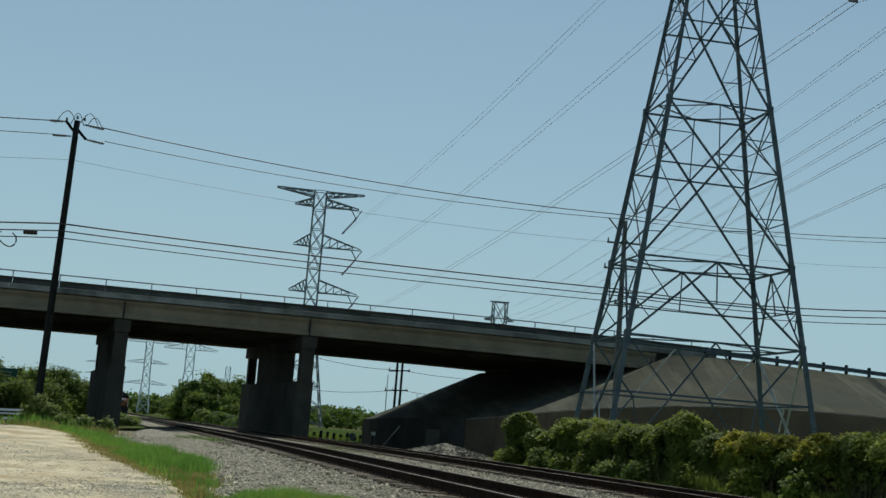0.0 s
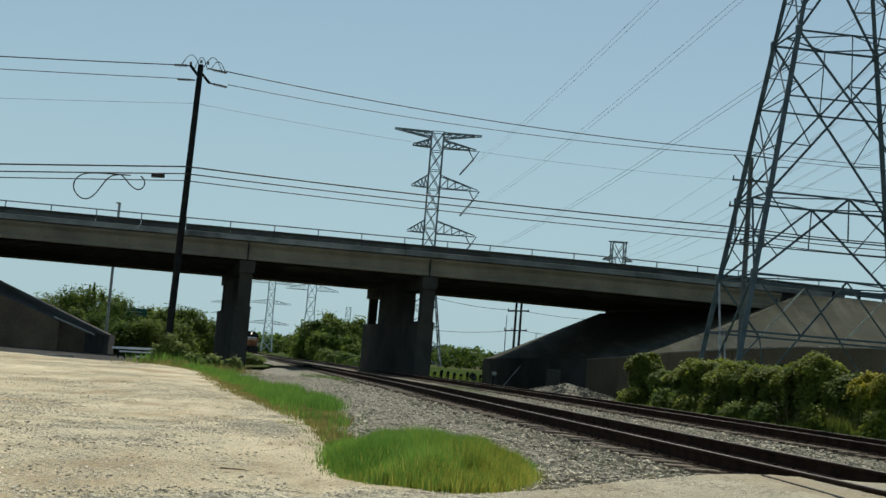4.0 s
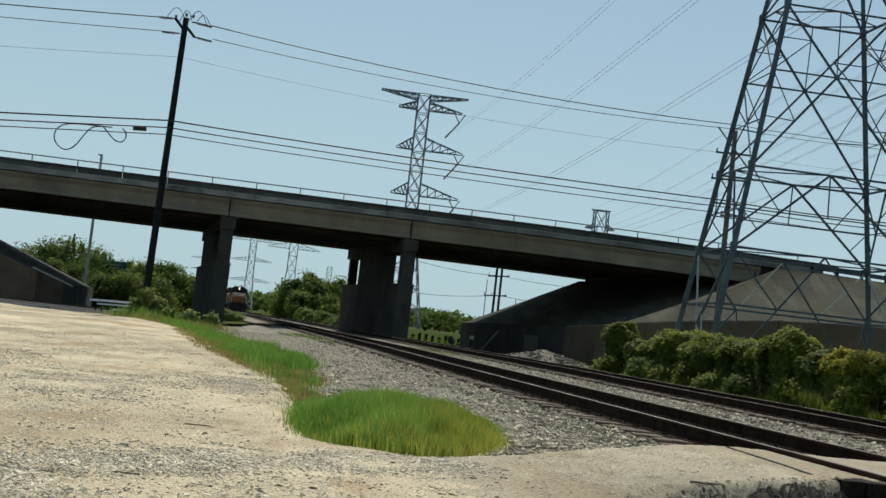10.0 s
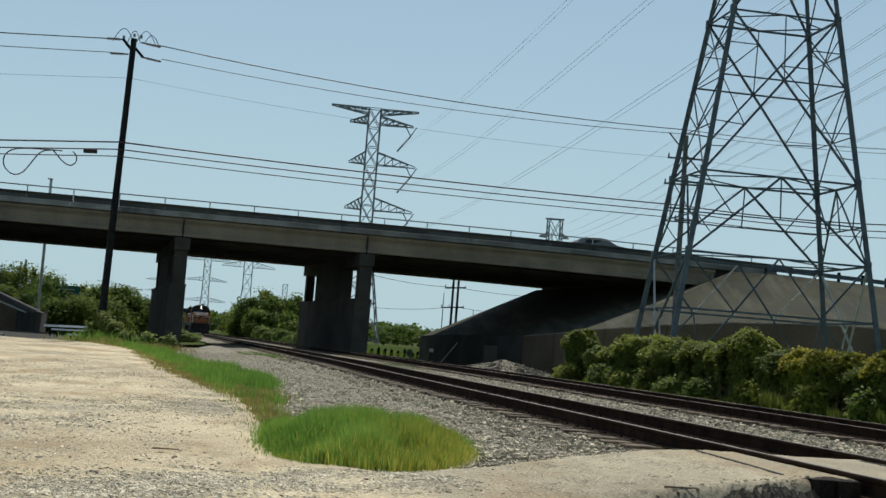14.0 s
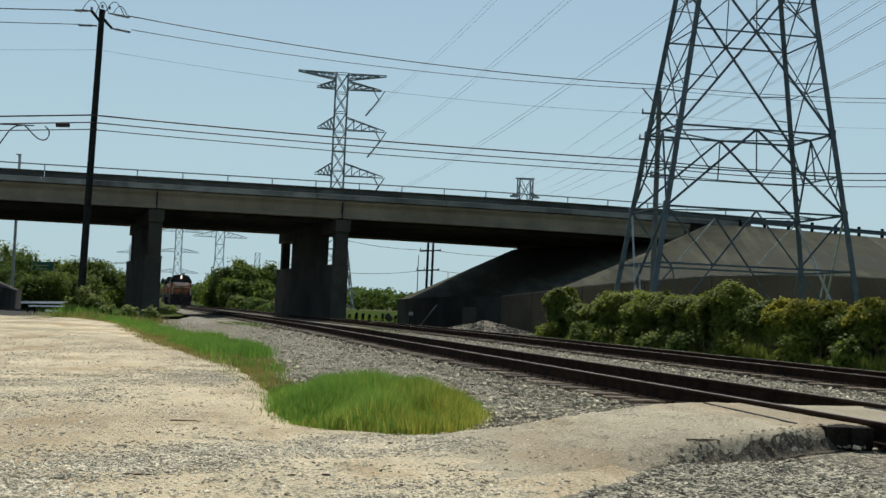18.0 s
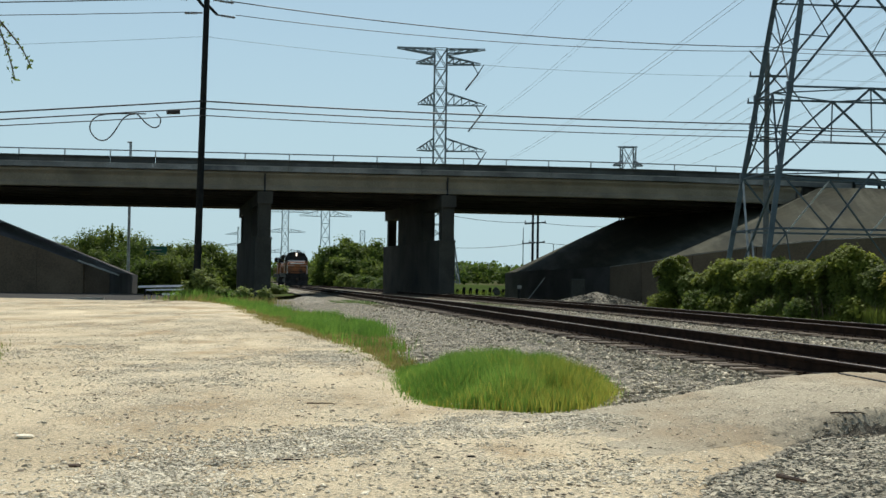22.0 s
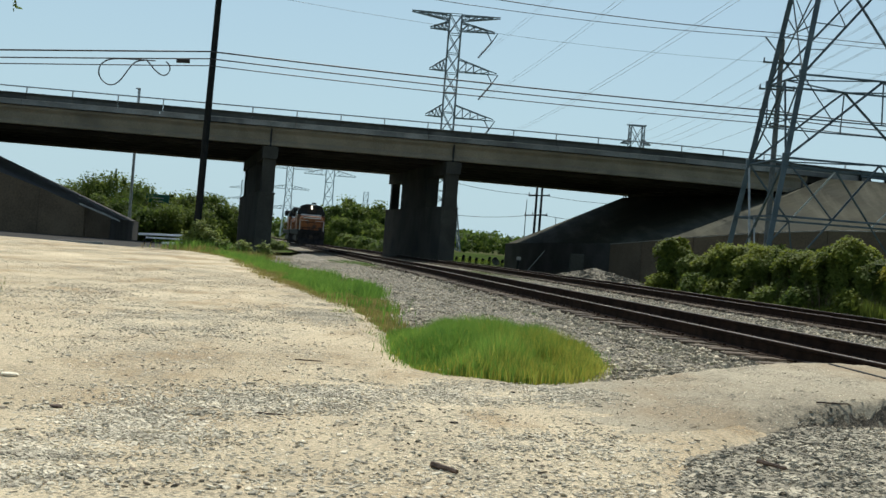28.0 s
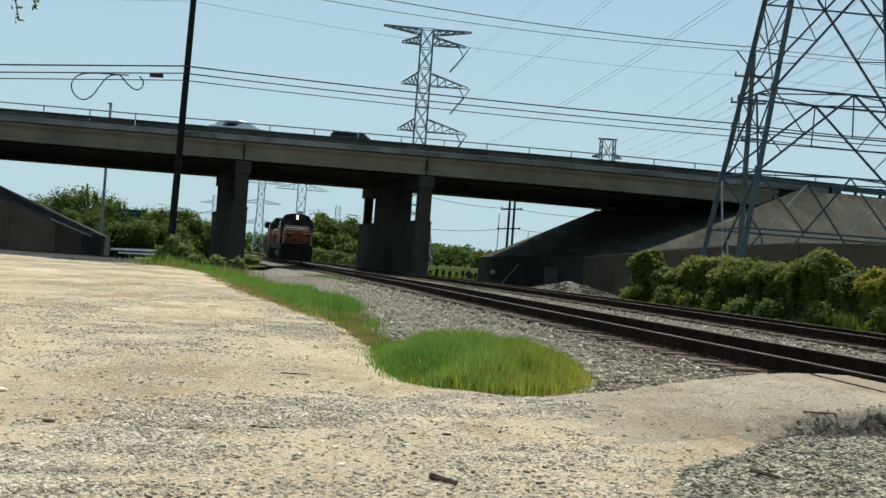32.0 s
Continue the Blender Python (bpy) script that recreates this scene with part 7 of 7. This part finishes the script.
# the train
def wheelset(parent, y, z=0.5, r=0.5):
    bm = bmesh.new()
    for x in (-0.72, 0.72):
        tube(bm, [Vector((x - 0.065, 0, 0)), Vector((x + 0.065, 0, 0))], r, 18)
        tube(bm, [Vector((x + (0.07 if x > 0 else -0.07), 0, 0)), Vector((x + (0.1 if x > 0 else -0.1), 0, 0))], r * 0.45, 10)
        for k in range(4):
            a = k * math.pi / 2
            box(bm, (x + (0.09 if x > 0 else -0.09), math.cos(a) * r * 0.66, math.sin(a) * r * 0.66), (0.03, 0.09, 0.09))
    tube(bm, [Vector((-0.7, 0, 0)), Vector((0.7, 0, 0))], 0.09, 8)
    w = part("wheelset", bm, M_DARKSTEEL, parent)
    w.location = (0, y, z)
    return w




def build_locomotive(label):
    """Front at y = 0, facing -y; 21.5 m long."""
    t = thing("locomotive", label, "locomotive", "train")

    def bx(name, c, s, m, par=t, bev=0.04, lab=""):
        bm = bmesh.new()
        box(bm, c, s, None, bev)
        return part(name, bm, m, par, lab)
    bx("underframe", (0, 10.9, 1.35), (2.9, 20.6, 0.32), M_BLACK)
    bx("fuel_tank", (0, 10.8, 0.78), (2.5, 6.4, 0.85), M_BLACK, bev=0.15)
    bx("walkway_skirt", (0, 10.9, 1.62), (3.05, 20.6, 0.22), M_BLACK)
    # nose
    bm = bmesh.new()
    prof = [(-1.15, 1.42), (1.15, 1.42), (1.2, 2.9), (1.0, 3.2), (-1.0, 3.2), (-1.2, 2.9)]
    r0 = [bm.verts.new((x, 0.75, z)) for x, z in prof]
    r1 = [bm.verts.new((x * 1.1, 2.5, z + (0.12 if z > 2 else 0))) for x, z in prof]
    for i in range(6):
        bm.faces.new((r0[i], r0[(i + 1) % 6], r1[(i + 1) % 6], r1[i]))
    bm.faces.new(r0[::-1])
    bm.faces.new(r1)
    bmesh.ops.bevel(bm, geom=list(bm.edges), offset=0.06, segments=2, affect="EDGES")
    nose = part("nose", bm, M_ORANGE, t)
    bx("nose_stripe", (0, 0.735, 3.05), (1.9, 0.03, 0.10), M_WHITE, nose, 0.0, "pale stripe across the nose")
    bx("nose_door", (0.55, 0.73, 2.3), (0.6, 0.04, 1.1), M_ORANGE, nose, 0.01)
    for z in (1.95, 2.55):
        bm = bmesh.new()
        tube(bm, [Vector((-1.25, 0.48, z)), Vector((1.25, 0.48, z))], 0.035, 6)
        part("front_rail", bm, M_BLACK, t)
    # cab
    bm = bmesh.new()
    prof = [(-1.52, 1.75), (1.52, 1.75), (1.52, 3.75), (1.1, 4.45), (0.5, 4.62), (-0.5, 4.62), (-1.1, 4.45), (-1.52, 3.75)]
    r0 = [bm.verts.new((x, 2.5 - (0.0 if z < 3.5 else -0.22), z)) for x, z in prof]
    r1 = [bm.verts.new((x, 5.0, z)) for x, z in prof]
    for i in range(8):
        bm.faces.new((r0[i], r0[(i + 1) % 8], r1[(i + 1) % 8], r1[i]))
    bm.faces.new(r0[::-1])
    bm.faces.new(r1)
    cab = part("cab", bm, M_BLACK, t, "black-topped cab")
    bx("cab_lower_panel", (0, 3.75, 2.56), (3.08, 2.56, 1.66), M_ORANGE, cab, 0.03, "orange lower body of the cab")
    bx("cab_front_panel", (0, 2.44, 3.40), (2.3, 0.08, 0.13), M_WHITE, cab, 0.01, "white band below the windscreen")
    for x in (-0.95, 0.95):
        bx("windscreen", (x, 2.5, 3.72), (0.85, 0.06, 0.52), M_GLASS, cab, 0.02)
        bx("side_window", (1.53 if x > 0 else -1.53, 3.7, 3.5), (0.05, 1.3, 0.6), M_GLASS, cab, 0.02)
        bx("number_board", (x * 0.62, 2.62, 4.32), (0.5, 0.14, 0.22), M_GLASS, cab, 0.02)
    for z in (4.14, 4.38):
        bm = bmesh.new()
        tube(bm, [Vector((0, 2.72, z)), Vector((0, 2.42, z))], 0.10, 12)
        part("headlight", bm, M_HEADLAMP, t, "lit white headlight")
    for x in (-1.0, 1.0):
        bm = bmesh.new()
        tube(bm, [Vector((x, 0.55, 1.75)), Vector((x, 0.45, 1.75))], 0.09, 10)
        part("ditch_light", bm, M_GLASS, t)
    bx("air_horn", (0.3, 4.2, 4.78), (0.5, 0.7, 0.16), M_BLACK)
    # hood
    bx("hood", (0, 12.2, 2.9), (2.0, 14.2, 2.4), M_ORANGE, bev=0.12)
    bx("hood_roof", (0, 12.2, 4.2), (2.05, 14.2, 0.32), M_BLACK, bev=0.1)
    for k in range(6):
        bx("hood_door", (-1.01, 6.4 + k * 1.35, 2.7), (0.03, 1.2, 1.7), M_ORANGE, bev=0.0)
        bx("hood_door", (1.01, 6.4 + k * 1.35, 2.7), (0.03, 1.2, 1.7), M_ORANGE, bev=0.0)
    bx("radiator", (0, 17.2, 4.05), (2.9, 3.6, 0.75), M_BLACK, bev=0.15)
    for y in (8.0, 10.5, 13.0):
        bm = bmesh.new()
        tube(bm, [Vector((0, y, 4.34)), Vector((0, y, 4.5))], 0.62, 14)
        part("roof_fan", bm, M_BLACK, t)
    bx("exhaust_stack", (0, 11.8, 4.5), (0.6, 0.9, 0.25), M_BLACK)
    # pilot, plough, coupler, steps, handrails
    bx("pilot", (0, 0.42, 1.15), (2.95, 0.16, 0.95), M_BLACK)
    bm = bmesh.new()
    v = [bm.verts.new(p) for p in ((-1.4, 0.35, 0.8), (0, 0.0, 0.8), (1.4, 0.35, 0.8), (1.45, 0.1, 0.15), (0, -0.35, 0.15), (-1.45, 0.1, 0.15), (-1.4, 0.6, 0.8), (1.4, 0.6, 0.8), (1.4, 0.6, 0.15), (-1.4, 0.6, 0.15))]
    for f in ((0, 1, 4, 5), (1, 2, 3, 4), (0, 6, 7, 2, 1), (6, 9, 8, 7), (0, 5, 9, 6), (2, 7, 8, 3)):
        bm.faces.new([v[i] for i in f])
    part("plough", bm, M_BLACK, t)
    bx("coupler", (0, 0.1, 0.95), (0.35, 0.7, 0.4), M_DARKSTEEL)
    for x in (-1.3, 1.3):
        for k in range(3):
            bx("step", (x, 0.65, 0.55 + k * 0.38), (0.42, 0.28, 0.05), M_DARKSTEEL, bev=0.0)
        bm = bmesh.new()
        tube(bm, [Vector((x, 0.5, 1.75)), Vector((x, 0.5, 2.75)), Vector((x * 0.3, 0.45, 2.75))], 0.035, 6)
        part("handrail", bm, M_STEEL_L, t, "pale handrail beside the nose")
        for z in (1.9, 2.5):
            bm = bmesh.new()
            tube(bm, [Vector((x * 1.02, 0.62, z - 0.3)), Vector((x * 1.02, 0.62, z + 0.2))], 0.045, 6)
            part("grab_iron", bm, M_STEEL_L, t)
        bm = bmesh.new()
        tube(bm, [Vector((x * 1.13, 5.2, 2.7)), Vector((x * 1.13, 20.8, 2.7))], 0.03, 6)
        for k in range(8):
            tube(bm, [Vector((x * 1.13, 5.3 + k * 2.2, 1.7)), Vector((x * 1.13, 5.3 + k * 2.2, 2.7))], 0.025, 5)
        part("side_handrail", bm, M_ORANGE, t)
    for y0 in (2.4, 15.2):
        for x in (-1.05, 1.05):
            bx("truck_frame", (x, y0 + 2.0, 0.75), (0.18, 5.2, 0.45), M_DARKSTEEL)
        for k in range(3):
            wheelset(t, y0 + 2.0 * k, 0.52, 0.52)
    return t


def build_car(name, label, paint, suv=False, low=False):
    """A road car that drives towards +x; wheels on z = 0."""
    t = thing(name, label, "car", "cars on the overpass")
    h = 1.38 if low else 1.58 if suv else 1.47
    side = [(-2.25, 0.35), (2.2, 0.35), (2.3, 0.6), (2.2, 0.85), (1.15, 1.0), (0.35, h - 0.06), (-0.2, h), (-1.25, h - 0.03), (-1.95 if suv else -1.75, 1.08), (-2.25, 1.0), (-2.32, 0.7)]
    if suv:
        side = [(-2.25, 0.35), (2.2, 0.35), (2.3, 0.6), (2.2, 0.9), (1.1, 1.06), (0.45, h - 0.06), (-0.2, h), (-1.85, h - 0.04), (-2.12, 1.12), (-2.25, 1.0), (-2.3, 0.7)]
    if low:
        side = [(-1.95, 0.35), (1.75, 0.35), (1.85, 0.6), (1.75, 0.74), (0.9, 0.86), (0.35, h - 0.08), (-0.2, h), (-1.75, h - 0.02), (-1.92, 1.1), (-2.0, 1.0), (-2.02, 0.7)]
    bm = bmesh.new()
    r = []
    for y, f in ((-0.88, 0.97), (-0.80, 1.0), (0.80, 1.0), (0.88, 0.97)):
        r.append([bm.verts.new((x, y * (0.84 if z > 1.05 else 1.0), z if abs(y) < 0.85 else 0.4 + (z - 0.4) * 0.96)) for x, z in side])
    n = len(side)
    for a, b in zip(r, r[1:]):
        for i in range(n):
            bm.faces.new((a[i], a[(i + 1) % n], b[(i + 1) % n], b[i]))
    bm.faces.new(r[0][::-1])
    bm.faces.new(r[-1])
    part("body", bm, paint, t)
    for y in (-0.765, 0.765):
        for x0, x1 in ((0.05, 0.62 if low else 0.85), (-1.68 if low else -1.85 if suv else -1.2, -0.02)):
            bm = bmesh.new()
            zt = h - 0.09
            v = [bm.verts.new(p) for p in ((x0 - (0.0 if x1 > 0 else 0.12), y * 1.03, 0.98), (x1, y * 1.03, 0.98), (x1 - (0.42 if x1 > 0 else 0.0), y * 0.985, zt), (x0 + (0.0 if x1 > 0 else 0.12), y * 0.985, zt))]
            bm.faces.new(v)
            g = bmesh.ops.extrude_face_region(bm, geom=list(bm.faces))
            for e in g["geom"]:
                if isinstance(e, bmesh.types.BMVert):
                    e.co.y *= 1.02
            part("side_window", bm, M_GLASS, t)
    for x0, x1, z0, z1, nm in ((0.9 if low else 1.12, 0.38 if low else 0.42, 0.86 if low else 1.0, h - 0.10, "windscreen"), (-1.92 if low else -2.12 if suv else -1.80, -1.78 if low else -1.9 if suv else -1.33, 1.1, h - 0.1, "rear_window")):
        bm = bmesh.new()
        o = 0.03 if x0 > 0 else -0.03
        beam(bm, (x0 + o, 0, z0 + 0.03), (x1 + o, 0, z1), 1.2, 0.03)
        part(nm, bm, M_GLASS, t)
    for x in (-1.4, 1.42):
        for y in (-0.8, 0.8):
            bm = bmesh.new()
            tube(bm, [Vector((0, -0.1, 0)), Vector((0, 0.1, 0))], 0.33, 16)
            w = part("wheel", bm, M_RUBBER, t)
            w.location = (x, y, 0.33)
            bm = bmesh.new()
            tube(bm, [Vector((0, -0.105, 0)), Vector((0, 0.105, 0))], 0.19, 12)
            part("rim", bm, M_GALV, w)
    return t


M_CAR_DARK = mat("dark_car_paint", (0.03, 0.034, 0.036), (0.05, 0.055, 0.058), 1.0, 0.5, 0.0, 0.0)
M_CAR_WHITE = mat("white_car_paint", (0.86, 0.87, 0.87), (0.92, 0.93, 0.93), 1.0, 0.15, 0.0)
M_CAR_GREY = mat("grey_car_paint", (0.09, 0.10, 0.10), (0.14, 0.15, 0.15), 1.0, 0.3, 0.0, 0.4)

TRAIN = [build_locomotive("orange and black diesel locomotive with its headlight lit"), build_locomotive("orange and black diesel locomotive behind the leading one")]
for ob in TRAIN[1].children:
    if ob.name.startswith("headlight"):
        ob.data.materials.clear()
        ob.data.materials.append(M_GLASS)
        ob["label"] = "unlit headlight"
CARS = [build_car("car", "dark estate car driving over the overpass", M_CAR_DARK, True), build_car("car", "dark grey car driving over the overpass", M_CAR_GREY), build_car("car", "black boxy car driving over the overpass", M_CAR_DARK, True, True), build_car("car", "white car driving over the overpass", M_CAR_WHITE)]


def train_y(t):
    """Distance of the leading coupler along the track."""
    return float(np.interp(t, [0, 4, 9, 13, 19, 23, 28, 32], [278, 256, 230, 208, 181, 163, 139, 118]))


def motions():
    offs = [0, 21.8]
    lens = [21.5, 21.5]
    for ob, o, ln in zip(TRAIN, offs, lens):
        rows = []
        for k in range(17):
            t = 2.0 * k
            y = train_y(t) + o
            a = Vector((track_x(y), y, rail_z(y) + 0.2))
            b = Vector((track_x(y + ln), y + ln, 0))
            rows.append((t, pose(a.x, a.y, a.z, 0, 0, math.degrees(math.atan2(-(b.x - a.x), b.y - a.y)))))
        walk(ob, rows)
        for w in ob.children:
            if w.name.startswith("wheelset") and ob is TRAIN[0]:
                r, loc = w.location.z, w.location.copy()
                wrows = []
                for k in range(257):
                    t = k * 0.125
                    wrows.append((t, Matrix.Translation(loc) @ Matrix.Rotation((train_y(0) - train_y(t)) / r, 4, "X")))
                walk(w, wrows)
    # the wind turns the little tree on its trunk
    turn = []
    for t, deg in ((0.0, 3.0), (6.0, 3.6), (12.0, 2.8), (18.0, 3.4), (22.0, 3.1), (24.5, 3.2), (26.0, 1.8), (27.5, 0.3), (29.0, 0.1), (30.0, 0.5), (31.0, -0.2), (32.0, 0.3)):
        turn.append((t, Matrix.Translation((-4.6, 3.6, 0.0)) @ Matrix.Rotation(radians(deg), 4, "Z") @ Matrix.Translation((4.6, -3.6, 0.0))))
    walk(SWAYING_TREE, turn)
    # road traffic: waits out of view on the deck, crosses, and goes on along the approach
    for ob, t0, s0, v, lane in zip(CARS, (1.0, 13.0, 32.0, 32.0), (-6.85, -5.2, -4.15, -12.5), (18.8, 23.4, 18.6, 18.8), (3.6, 3.6, 3.6, 3.6)):
        a, b = -62.0, 88.0
        ta, tb = t0 + (a - s0) / v, t0 + (b - s0) / v

        def at(s):
            p = bp(s, lane, Z_BOT + 1.64)
            return pose(p.x, p.y, p.z, 0, 0, math.degrees(BA))
        times = sorted({0.0, 32.0} | {round(max(0.0, min(32.0, x)), 3) for x in (ta - 0.5, ta, tb, tb + 0.5)} | {round(max(0.0, min(32.0, ta + (tb - ta) * k / 12)), 3) for k in range(13)})
        walk(ob, [(t, at(max(a, min(b, s0 + v * (t - t0))))) for t in times])


build_tracks()
motions()
